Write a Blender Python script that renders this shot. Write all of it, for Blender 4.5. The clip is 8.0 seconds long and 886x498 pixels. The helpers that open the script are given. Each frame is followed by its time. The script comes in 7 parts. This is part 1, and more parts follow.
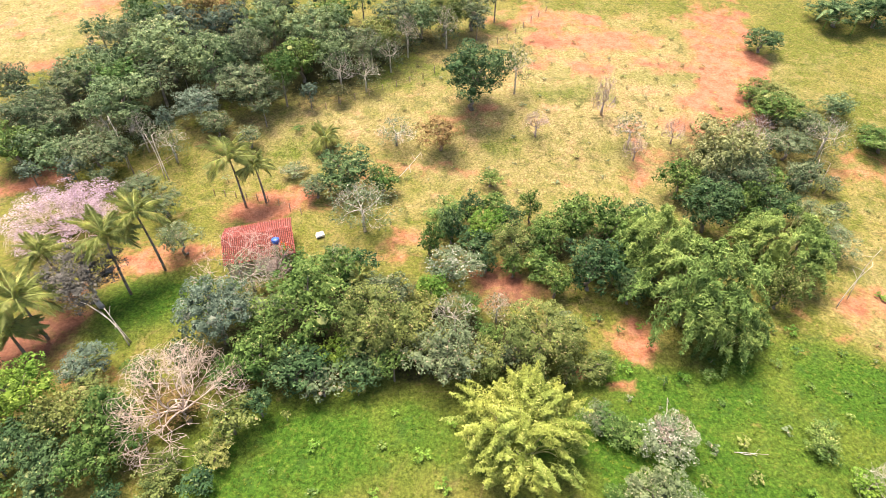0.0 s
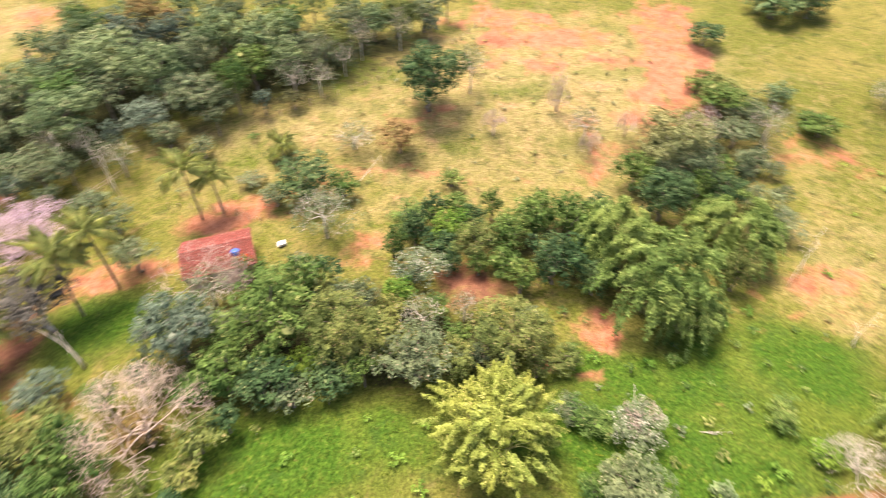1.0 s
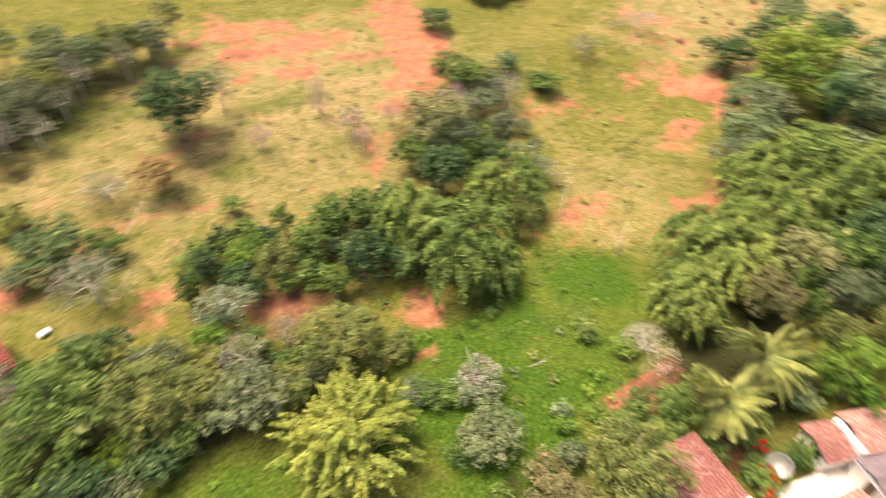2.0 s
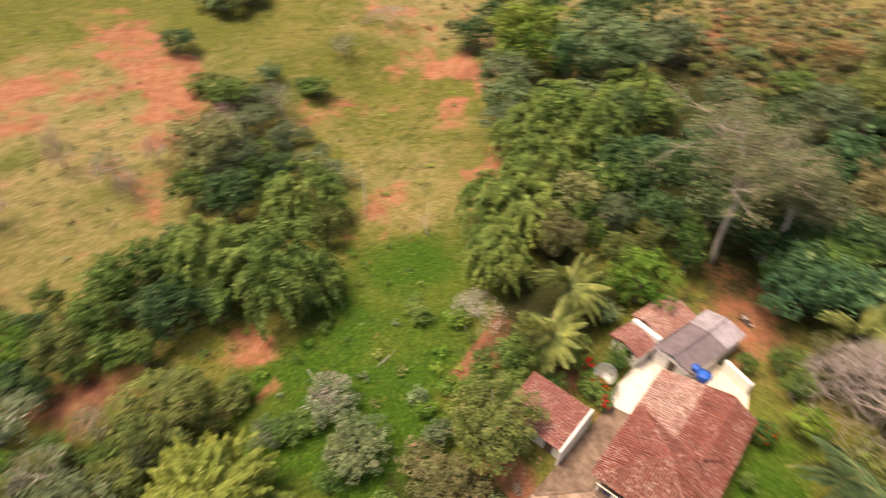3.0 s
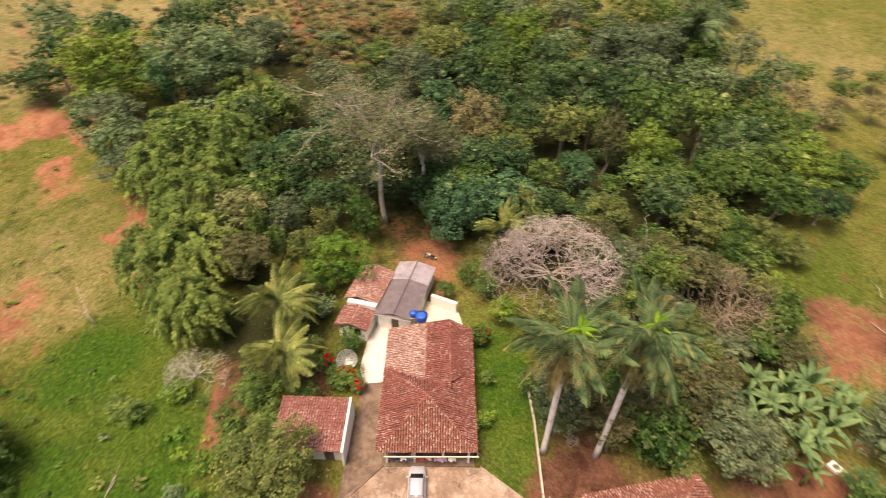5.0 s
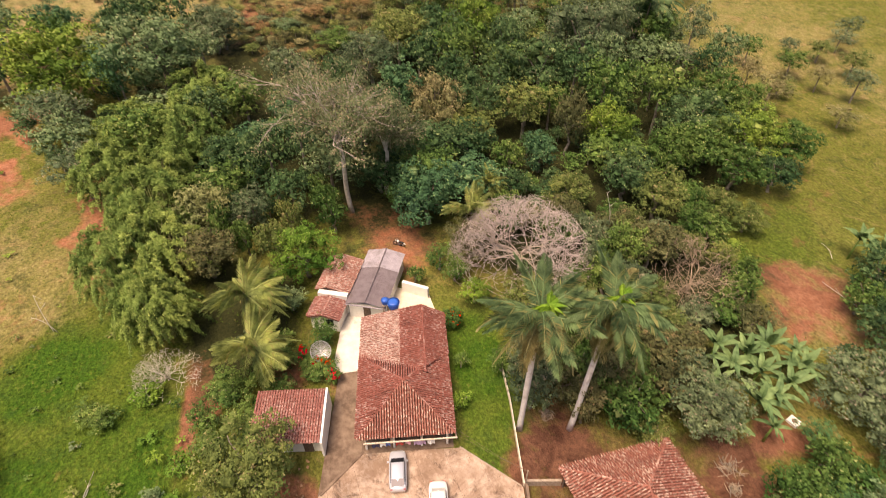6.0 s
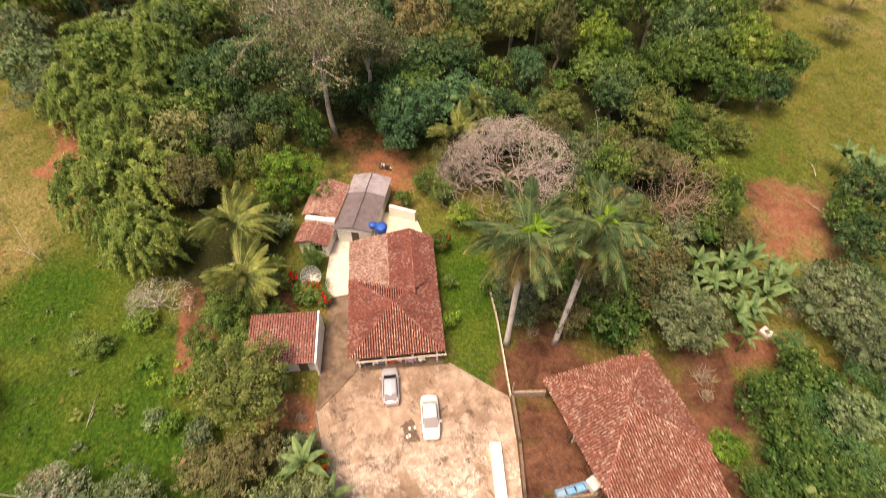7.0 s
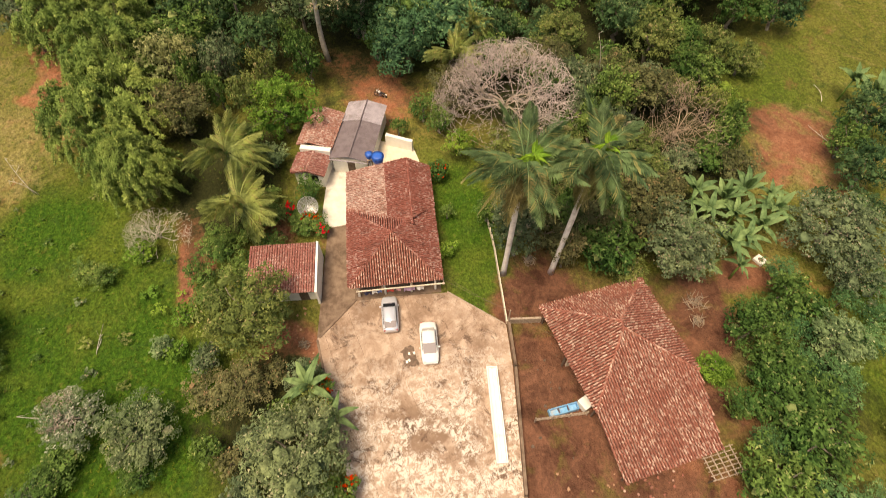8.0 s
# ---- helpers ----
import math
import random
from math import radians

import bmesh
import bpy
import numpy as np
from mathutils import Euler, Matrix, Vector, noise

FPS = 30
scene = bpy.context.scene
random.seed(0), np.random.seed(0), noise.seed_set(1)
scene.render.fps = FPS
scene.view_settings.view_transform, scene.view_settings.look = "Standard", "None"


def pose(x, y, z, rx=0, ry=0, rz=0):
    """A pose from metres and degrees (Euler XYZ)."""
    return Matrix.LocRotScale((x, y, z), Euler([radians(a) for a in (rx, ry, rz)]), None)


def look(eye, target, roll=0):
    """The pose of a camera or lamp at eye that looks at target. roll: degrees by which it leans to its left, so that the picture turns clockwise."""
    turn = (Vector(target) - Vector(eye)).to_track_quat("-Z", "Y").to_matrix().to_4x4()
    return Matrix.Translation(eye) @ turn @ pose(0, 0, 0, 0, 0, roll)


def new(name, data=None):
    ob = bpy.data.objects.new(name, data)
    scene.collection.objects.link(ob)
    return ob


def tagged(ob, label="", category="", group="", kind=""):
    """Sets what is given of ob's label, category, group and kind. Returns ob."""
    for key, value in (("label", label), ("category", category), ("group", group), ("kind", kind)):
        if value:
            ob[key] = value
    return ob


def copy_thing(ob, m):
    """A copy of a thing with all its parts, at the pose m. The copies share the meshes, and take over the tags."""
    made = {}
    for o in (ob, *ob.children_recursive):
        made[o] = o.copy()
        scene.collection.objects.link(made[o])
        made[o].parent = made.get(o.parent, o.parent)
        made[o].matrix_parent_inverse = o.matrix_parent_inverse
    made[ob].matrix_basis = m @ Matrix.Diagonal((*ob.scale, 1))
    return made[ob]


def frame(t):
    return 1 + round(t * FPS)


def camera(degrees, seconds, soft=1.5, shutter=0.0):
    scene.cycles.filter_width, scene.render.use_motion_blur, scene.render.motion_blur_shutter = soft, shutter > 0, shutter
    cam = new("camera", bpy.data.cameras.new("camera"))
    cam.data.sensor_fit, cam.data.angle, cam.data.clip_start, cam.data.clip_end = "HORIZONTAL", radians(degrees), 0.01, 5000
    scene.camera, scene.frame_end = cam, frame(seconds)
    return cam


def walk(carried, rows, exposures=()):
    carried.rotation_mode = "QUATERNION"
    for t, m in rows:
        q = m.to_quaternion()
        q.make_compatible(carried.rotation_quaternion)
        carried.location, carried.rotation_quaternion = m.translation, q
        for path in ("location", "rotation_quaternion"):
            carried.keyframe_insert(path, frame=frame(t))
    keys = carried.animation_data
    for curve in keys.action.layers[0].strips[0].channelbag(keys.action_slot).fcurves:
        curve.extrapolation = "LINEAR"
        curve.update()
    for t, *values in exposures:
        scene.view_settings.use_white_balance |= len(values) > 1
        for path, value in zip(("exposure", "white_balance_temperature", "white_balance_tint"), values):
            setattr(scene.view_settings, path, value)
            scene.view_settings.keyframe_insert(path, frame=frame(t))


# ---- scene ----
cam = camera(79.7, 8.0, soft=0.5, shutter=0.75)
# seconds, place, yaw, pitch, roll
ROWS = [
    (0.0, 0.00, 0.00, 50.00, 0.01, -40.80, -0.05),
    (0.5, -0.03, 0.01, 49.95, -0.25, -40.71, -0.04),
    (1.0, 0.24, -0.01, 49.85, -4.80, -40.59, -0.05),
    (1.5, 0.54, -0.15, 49.70, -17.26, -40.41, 0.18),
    (1.7, 0.66, -0.21, 49.60, -23.14, -40.29, 0.25),
    (2.8, 1.60, -0.47, 48.72, -50.95, -39.63, 0.00),
    (3.0, 1.70, -0.54, 48.64, -56.10, -39.53, 0.04),
    (3.5, 1.79, -0.63, 48.61, -68.05, -39.38, 0.11),
    (4.0, 1.86, -0.80, 48.58, -78.39, -39.19, 0.18),
    (4.5, 1.93, -1.06, 48.56, -88.19, -39.05, 0.10),
    (5.0, 1.94, -1.24, 48.69, -96.96, -39.09, 0.05),
    (5.2, 1.93, -1.27, 48.72, -98.64, -39.12, 0.04),
    (6.3, 1.71, -1.43, 48.80, -102.10, -42.32, -0.16),
    (6.5, 1.70, -1.45, 48.79, -102.42, -44.27, -0.15),
    (7.0, 1.63, -1.46, 48.80, -102.94, -48.89, -0.18),
    (7.5, 1.57, -1.48, 48.78, -103.14, -53.50, -0.25),
    (8.0, 1.59, -1.45, 48.75, -103.31, -56.37, -0.18),
]
walk(cam, [(t, pose(x, y, z, 90 + pitch, 0, yaw) @ pose(0, 0, 0, 0, 0, roll)) for t, x, y, z, yaw, pitch, roll in ROWS],
     exposures=[(0.0, 1.86, 6700, 18), (1.5, 1.78, 7250, 23), (3.0, 0.92, 7650, 19), (4.5, 0.85, 7600, 19), (6.5, 0.84, 7800, 21), (8.0, 0.64, 8100, 11)])

# ---- light: a bright, thinly overcast sky with a wide soft sun ----
world = bpy.data.worlds.new("sky")
scene.world = world
world.use_nodes = True
wn = world.node_tree.nodes
sky = wn.new("ShaderNodeTexSky")
sky.sky_type = "NISHITA"
sky.sun_disc = False
sky.sun_elevation = radians(71)
sky.sun_rotation = radians(-29)
sky.dust_density = 4.0
world.node_tree.links.new(sky.outputs[0], wn["Background"].inputs[0])
wn["Background"].inputs[1].default_value = 0.078
sun = new("sun", bpy.data.lights.new("sun", "SUN"))
sun.data.energy = 2.9
sun.data.angle = radians(28)
sun.data.color = (1.0, 0.9, 0.76)
sun.matrix_world = look((0, 0, 80), (5.3, -9.6, 80 - 32))


# ---- materials ----
def node_material(name, rough=0.8, spec=0.3):
    m = bpy.data.materials.new(name)
    m.use_nodes = True
    b = m.node_tree.nodes["Principled BSDF"]
    b.inputs["Roughness"].default_value = rough
    b.inputs["Specular IOR Level"].default_value = spec
    return m, m.node_tree.nodes, m.node_tree.links, b


def mixed(n, l, kind, fac, a, b):
    """A colour mix node; fac, a and b are sockets or values."""
    k = n.new("ShaderNodeMix")
    k.data_type = "RGBA"
    k.blend_type = kind
    for i, v in ((0, fac), (6, a), (7, b)):
        if isinstance(v, (float, int)):
            k.inputs[i].default_value = v
        elif isinstance(v, tuple):
            k.inputs[i].default_value = (*v, 1)
        else:
            l.new(v, k.inputs[i])
    return k.outputs[2]


def ramp(n, l, src, lo, hi, a=0.0, b=1.0):
    k = n.new("ShaderNodeMapRange")
    l.new(src, k.inputs[0])
    for i, v in zip((1, 2, 3, 4), (lo, hi, a, b)):
        k.inputs[i].default_value = v
    return k.outputs[0]


def noise_tex(n, l, scale, detail=4, where=None, rough=0.6, distort=0.0):
    k = n.new("ShaderNodeTexNoise")
    k.inputs["Scale"].default_value = scale
    k.inputs["Detail"].default_value = detail
    k.inputs["Roughness"].default_value = rough
    k.inputs["Distortion"].default_value = distort
    if where is not None:
        l.new(where, k.inputs["Vector"])
    return k.outputs[0]


def coords(n, kind="Object"):
    return n.new("ShaderNodeTexCoord").outputs[kind]


def bump(n, l, b, height, strength=0.4, dist=0.05):
    k = n.new("ShaderNodeBump")
    k.inputs["Strength"].default_value = strength
    k.inputs["Distance"].default_value = dist
    l.new(height, k.inputs["Height"])
    l.new(k.outputs[0], b.inputs["Normal"])


def surface(name, a, b, scale=3.0, rough=0.8, spec=0.3, relief=0.3, stain=None, stain_scale=0.6, lo=0.52, hi=0.7, metal=0.0):
    """Two tones of grain with relief, and stains of a third tone."""
    m, n, l, p = node_material(name, rough, spec)
    c = coords(n)
    g = noise_tex(n, l, scale, 5, c)
    col = mixed(n, l, "MIX", ramp(n, l, g, 0.35, 0.65), a, b)
    if stain:
        s = noise_tex(n, l, stain_scale, 5, c, 0.7)
        col = mixed(n, l, "MIX", ramp(n, l, s, lo, hi), col, stain)
    l.new(col, p.inputs["Base Color"])
    p.inputs["Metallic"].default_value = metal
    if relief:
        bump(n, l, p, noise_tex(n, l, scale * 4, 4, c), relief, 0.03)
    return m


def leafy(name, dark, light, odd=None, share=0.05, through_light=0.15, spec=0.1, vary=0.11):
    """Leaves: each leaf and each plant has its own tone, and light passes through them."""
    m, n, l, p = node_material(name, 0.68, spec)
    dark, light = tuple(0.62 * v for v in dark), tuple(1.06 * v for v in light)
    isl = n.new("ShaderNodeNewGeometry").outputs["Random Per Island"]
    ob = n.new("ShaderNodeObjectInfo").outputs["Random"]
    patch = noise_tex(n, l, 0.8, 3, coords(n), 0.65)
    # whole boughs and neighbouring plants differ in tone
    stand = noise_tex(n, l, 0.13, 1, coords(n))
    f = n.new("ShaderNodeMath")
    f.operation = "MULTIPLY_ADD"
    l.new(ramp(n, l, patch, 0.32, 0.68), f.inputs[0])
    f.inputs[1].default_value = 0.9
    l.new(ramp(n, l, isl, 0, 1, -vary, vary + 0.03), f.inputs[2])
    col = mixed(n, l, "MIX", f.outputs[0], dark, light)
    if odd:
        w = n.new("ShaderNodeTexWhiteNoise")
        w.noise_dimensions = "1D"
        l.new(isl, w.inputs["W"])
        col = mixed(n, l, "MIX", ramp(n, l, w.outputs[0], 1 - share - 0.01, 1 - share), col, odd)
    tone = n.new("ShaderNodeHueSaturation")
    l.new(col, tone.inputs["Color"])
    l.new(ramp(n, l, stand, 0.3, 0.7, 0.482, 0.524), tone.inputs["Hue"])
    l.new(ramp(n, l, stand, 0.3, 0.7, 1.22, 0.78), tone.inputs["Value"])
    hsv = n.new("ShaderNodeHueSaturation")
    l.new(tone.outputs[0], hsv.inputs["Color"])
    l.new(ramp(n, l, ob, 0, 1, 0.485, 0.512), hsv.inputs["Hue"])
    l.new(ramp(n, l, ob, 0, 1, 1.2, 0.8), hsv.inputs["Value"])
    hsv.inputs["Saturation"].default_value = 1.05
    l.new(hsv.outputs[0], p.inputs["Base Color"])
    t = n.new("ShaderNodeBsdfTranslucent")
    l.new(hsv.outputs[0], t.inputs[0])
    k = n.new("ShaderNodeMixShader")
    k.inputs[0].default_value = through_light
    l.new(p.outputs[0], k.inputs[1])
    l.new(t.outputs[0], k.inputs[2])
    l.new(k.outputs[0], n["Material Output"].inputs[0])
    return m


def tiled(name, a, b, pale, grime, pale_share=0.3):
    """Fired clay tiles: a tone for each tile, pale lichen and dark grime."""
    m, n, l, p = node_material(name, 0.8, 0.25)
    isl = n.new("ShaderNodeNewGeometry").outputs["Random Per Island"]
    c = coords(n)
    col = mixed(n, l, "MIX", isl, a, b)
    w = n.new("ShaderNodeTexWhiteNoise")
    w.noise_dimensions = "1D"
    l.new(isl, w.inputs["W"])
    big = noise_tex(n, l, 0.3, 4, c, 0.65)
    s = n.new("ShaderNodeMath")
    s.operation = "ADD"
    l.new(w.outputs[0], s.inputs[0])
    l.new(ramp(n, l, big, 0.3, 0.7, -0.2, 0.2), s.inputs[1])
    col = mixed(n, l, "MIX", ramp(n, l, s.outputs[0], 1 - pale_share - 0.14, 1 - pale_share + 0.2, 0, 0.9), col, pale)
    col = mixed(n, l, "MIX", ramp(n, l, w.outputs[1], 0.55, 0.95, 0, 0.5), col, grime)
    col = mixed(n, l, "MIX", ramp(n, l, noise_tex(n, l, 0.9, 5, c, 0.7), 0.5, 0.72, 0, 0.6), col, grime)
    l.new(col, p.inputs["Base Color"])
    bump(n, l, p, noise_tex(n, l, 30, 3, c), 0.3, 0.01)
    return m


LEAF = {
    "dark": leafy("leaf_dark_green", (0.022, 0.056, 0.024), (0.1, 0.175, 0.068), (0.2, 0.25, 0.11)),
    "green": leafy("leaf_green", (0.034, 0.08, 0.02), (0.155, 0.25, 0.068), (0.27, 0.31, 0.12)),
    "olive": leafy("leaf_olive", (0.065, 0.1, 0.028), (0.25, 0.295, 0.095), (0.32, 0.28, 0.13)),
    "grey": leafy("leaf_grey_green", (0.055, 0.085, 0.045), (0.21, 0.27, 0.14), (0.3, 0.26, 0.17)),
    "olivegrey": leafy("leaf_dull_olive", (0.07, 0.08, 0.033), (0.21, 0.21, 0.095), (0.26, 0.19, 0.1)),
    "greyblue": leafy("leaf_blue_grey", (0.045, 0.078, 0.055), (0.175, 0.24, 0.165), (0.22, 0.23, 0.18)),
    "purplegrey": leafy("leaf_dusky_grey", (0.06, 0.06, 0.052), (0.17, 0.165, 0.14), (0.24, 0.2, 0.17)),
    "bright": leafy("leaf_bright_green", (0.055, 0.13, 0.022), (0.2, 0.33, 0.06), (0.28, 0.38, 0.1)),
    "lush": leafy("leaf_yellow_green", (0.085, 0.15, 0.024), (0.29, 0.4, 0.085), (0.36, 0.42, 0.12)),
    "pale": leafy("leaf_pale_green", (0.075, 0.13, 0.055), (0.25, 0.34, 0.16), (0.36, 0.4, 0.22)),
    "sage": leafy("leaf_sage_yellow", (0.13, 0.15, 0.055), (0.36, 0.38, 0.17), (0.42, 0.42, 0.22)),
    "silver": leafy("leaf_silver", (0.08, 0.12, 0.06), (0.23, 0.29, 0.16), (0.46, 0.47, 0.37), 0.14),
    "dusty": leafy("leaf_dusty_olive", (0.08, 0.11, 0.05), (0.25, 0.31, 0.15), (0.34, 0.34, 0.2)),
    "brown": leafy("leaf_brown", (0.15, 0.1, 0.045), (0.36, 0.25, 0.11), (0.2, 0.19, 0.07)),
    "wheat": leafy("leaf_dry_olive", (0.15, 0.14, 0.06), (0.36, 0.33, 0.16), (0.4, 0.32, 0.18)),
    "teal": leafy("leaf_blue_green", (0.026, 0.082, 0.04), (0.12, 0.235, 0.105), (0.22, 0.32, 0.14)),
    "pinkblossom": leafy("blossom_lilac", (0.42, 0.3, 0.36), (0.58, 0.45, 0.51), (0.66, 0.54, 0.6), 0.2, 0.4, 0.1, 0.15),
    "bamboo": leafy("leaf_bamboo", (0.085, 0.15, 0.035), (0.33, 0.44, 0.13), (0.42, 0.48, 0.16)),
    "bambooyellow": leafy("leaf_yellow_bamboo", (0.15, 0.2, 0.035), (0.4, 0.46, 0.12), (0.48, 0.48, 0.16)),
    "palm": leafy("leaf_palm", (0.2, 0.26, 0.08), (0.46, 0.52, 0.19), (0.44, 0.38, 0.17), 0.07, 0.25, 0.4),
    "royal": leafy("leaf_royal_palm", (0.07, 0.14, 0.06), (0.23, 0.34, 0.155), (0.36, 0.36, 0.15), 0.12, 0.25, 0.4),
    "royalold": leafy("leaf_old_palm", (0.26, 0.24, 0.1), (0.5, 0.45, 0.21), None, 0, 0.2, 0.3),
    "banana": leafy("leaf_banana", (0.095, 0.18, 0.06), (0.25, 0.37, 0.15), (0.36, 0.42, 0.22), 0.06, 0.3, 0.4, 0.12),
    "fine": leafy("leaf_fresh_bluish", (0.035, 0.095, 0.035), (0.17, 0.3, 0.115), (0.3, 0.38, 0.17)),
    "flower": leafy("flower_red", (0.6, 0.03, 0.01), (0.85, 0.07, 0.02)),
    "lime": leafy("leaf_young_palm", (0.2, 0.38, 0.05), (0.36, 0.56, 0.1), (0.34, 0.46, 0.1)),
    "weed": leafy("leaf_weed", (0.045, 0.085, 0.012), (0.12, 0.17, 0.028)),
    "feathery": leafy("leaf_brownish_olive", (0.075, 0.105, 0.05), (0.21, 0.25, 0.125), (0.34, 0.27, 0.18), 0.15),
    "dry": leafy("leaf_dry_grass", (0.2, 0.165, 0.06), (0.36, 0.29, 0.115)),
}
BARK = surface("bark_grey", (0.16, 0.13, 0.1), (0.32, 0.28, 0.23), 2.0, 0.9, 0.1, 0.5)
BARK_DEAD = surface("bark_dead_beige", (0.42, 0.33, 0.26), (0.62, 0.51, 0.42), 2.0, 0.9, 0.1, 0.3, (0.3, 0.22, 0.16))
BARK_MAUVE = surface("bark_mauve_grey", (0.36, 0.29, 0.26), (0.56, 0.47, 0.43), 2.0, 0.9, 0.1, 0.3)
BARK_PALE = surface("bark_pale", (0.42, 0.38, 0.31), (0.62, 0.57, 0.49), 2.0, 0.9, 0.1, 0.4, (0.25, 0.21, 0.17))
BARK_PINK = surface("bark_bleached_pink", (0.38, 0.29, 0.24), (0.56, 0.45, 0.39), 2.0, 0.9, 0.1, 0.3)
BARK_BROWN = surface("bark_brown", (0.28, 0.2, 0.14), (0.43, 0.33, 0.24), 2.0, 0.9, 0.1, 0.4)
PALM_WHITE = surface("palm_trunk_whitish", (0.64, 0.59, 0.56), (0.8, 0.76, 0.72), 1.5, 0.85, 0.2, 0.3, (0.4, 0.34, 0.3))
SHAFT = surface("palm_shaft_green", (0.1, 0.2, 0.04), (0.2, 0.32, 0.07), 2.0, 0.5, 0.4, 0.1)
CULM = surface("bamboo_culm", (0.3, 0.33, 0.12), (0.5, 0.47, 0.22), 3.0, 0.5, 0.4, 0.1)
TILE_A = tiled("roof_tile_red", (0.225, 0.068, 0.05), (0.335, 0.122, 0.094), (0.54, 0.36, 0.31), (0.11, 0.045, 0.037), 0.17)
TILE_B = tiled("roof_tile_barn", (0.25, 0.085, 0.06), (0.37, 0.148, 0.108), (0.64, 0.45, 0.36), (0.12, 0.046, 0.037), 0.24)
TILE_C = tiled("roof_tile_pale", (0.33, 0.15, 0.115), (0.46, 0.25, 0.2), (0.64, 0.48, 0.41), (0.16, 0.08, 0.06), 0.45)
TILE_D = tiled("roof_tile_dark_red", (0.27, 0.095, 0.078), (0.38, 0.16, 0.13), (0.52, 0.34, 0.29), (0.14, 0.06, 0.05), 0.25)
TILE_E = tiled("roof_tile_weathered", (0.34, 0.15, 0.115), (0.46, 0.23, 0.18), (0.62, 0.48, 0.41), (0.18, 0.09, 0.07), 0.3)
TILE_F = tiled("roof_tile_deep_red", (0.25, 0.058, 0.045), (0.37, 0.1, 0.075), (0.52, 0.3, 0.27), (0.13, 0.05, 0.04), 0.14)
# dark for grime and for the shade between cap tiles
TILE_CHANNEL = surface("channel_tile_grime_and_shade", (0.085, 0.034, 0.026), (0.15, 0.06, 0.045), 4.0, 0.9, 0.15, 0.4, (0.06, 0.035, 0.028), 0.8)
PLASTER = surface("white_plaster", (0.78, 0.75, 0.68), (0.84, 0.81, 0.75), 2.0, 0.9, 0.2, 0.15, (0.6, 0.52, 0.42), 0.8, 0.6, 0.8)
PLASTER_WARM = surface("cream_plaster", (0.66, 0.56, 0.42), (0.72, 0.63, 0.5), 2.0, 0.9, 0.2, 0.15, (0.45, 0.32, 0.22), 0.8, 0.55, 0.8)
FIBRE = surface("fibre_cement_dark", (0.15, 0.12, 0.128), (0.205, 0.168, 0.178), 1.5, 0.85, 0.2, 0.3, (0.13, 0.1, 0.095), 0.5)
FIBRE_LIGHT = surface("fibre_cement_light", (0.3, 0.265, 0.29), (0.4, 0.355, 0.385), 1.5, 0.8, 0.2, 0.3, (0.22, 0.19, 0.19), 0.5)
PALE_CONCRETE = surface("pale_concrete", (0.62, 0.56, 0.48), (0.74, 0.69, 0.61), 1.2, 0.85, 0.2, 0.25, (0.45, 0.38, 0.31), 0.4, 0.58, 0.75)
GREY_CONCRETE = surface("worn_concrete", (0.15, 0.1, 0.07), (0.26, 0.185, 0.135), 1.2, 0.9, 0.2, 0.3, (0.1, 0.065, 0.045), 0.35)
WOOD = surface("weathered_wood", (0.3, 0.22, 0.16), (0.46, 0.37, 0.29), 6.0, 0.9, 0.1, 0.4)
WOOD_DARK = surface("dark_wood", (0.1, 0.07, 0.05), (0.18, 0.13, 0.1), 6.0, 0.85, 0.2, 0.4)
BLUE = surface("blue_plastic", (0.02, 0.1, 0.45), (0.03, 0.14, 0.55), 2.0, 0.4, 0.5, 0.05)
BLUE_PALE = surface("blue_paint", (0.12, 0.36, 0.62), (0.25, 0.5, 0.72), 3.0, 0.6, 0.4, 0.1, (0.4, 0.42, 0.42), 1.5)
STEEL = surface("galvanised_steel", (0.5, 0.49, 0.47), (0.62, 0.6, 0.58), 8.0, 0.45, 0.5, 0.1, metal=0.6)
SOIL_HEAP = surface("dry_earth", (0.36, 0.2, 0.12), (0.5, 0.31, 0.2), 1.5, 0.95, 0.1, 0.5)
RUBBER = surface("tyre_rubber", (0.02, 0.02, 0.02), (0.035, 0.035, 0.035), 20.0, 0.8, 0.3, 0.2)
PAINT_WHITE, _n, _l, _p = node_material("car_paint_white", 0.25, 0.5)
_p.inputs["Base Color"].default_value = (0.8, 0.79, 0.76, 1)
_p.inputs["Coat Weight"].default_value = 0.6
PAINT_SILVER, _n, _l, _p = node_material("car_paint_silver", 0.3, 0.5)
_p.inputs["Base Color"].default_value = (0.66, 0.67, 0.72, 1)
_p.inputs["Metallic"].default_value = 0.35
_p.inputs["Coat Weight"].default_value = 0.6
GLASS, _n, _l, _p = node_material("dark_glass", 0.15, 0.3)
_p.inputs["Base Color"].default_value = (0.012, 0.014, 0.018, 1)
# car panes whose sky reflection is put into the base colour
GLASS_REAR, _n, _l, _p = node_material("sky_glare_glass", 0.2, 0.6)
_p.inputs["Base Color"].default_value = (0.32, 0.28, 0.28, 1)
# a brighter sky reflection, again only a paler base colour
GLASS_PALE, _n, _l, _p = node_material("bright_sky_glare_glass", 0.25, 0.6)
_p.inputs["Base Color"].default_value = (0.55, 0.52, 0.48, 1)
LAMP_RED = surface("red_lens", (0.35, 0.02, 0.02), (0.45, 0.03, 0.02), 9.0, 0.3, 0.5, 0)
LAMP_CLEAR = surface("clear_lens", (0.5, 0.5, 0.48), (0.7, 0.7, 0.68), 9.0, 0.2, 0.5, 0)
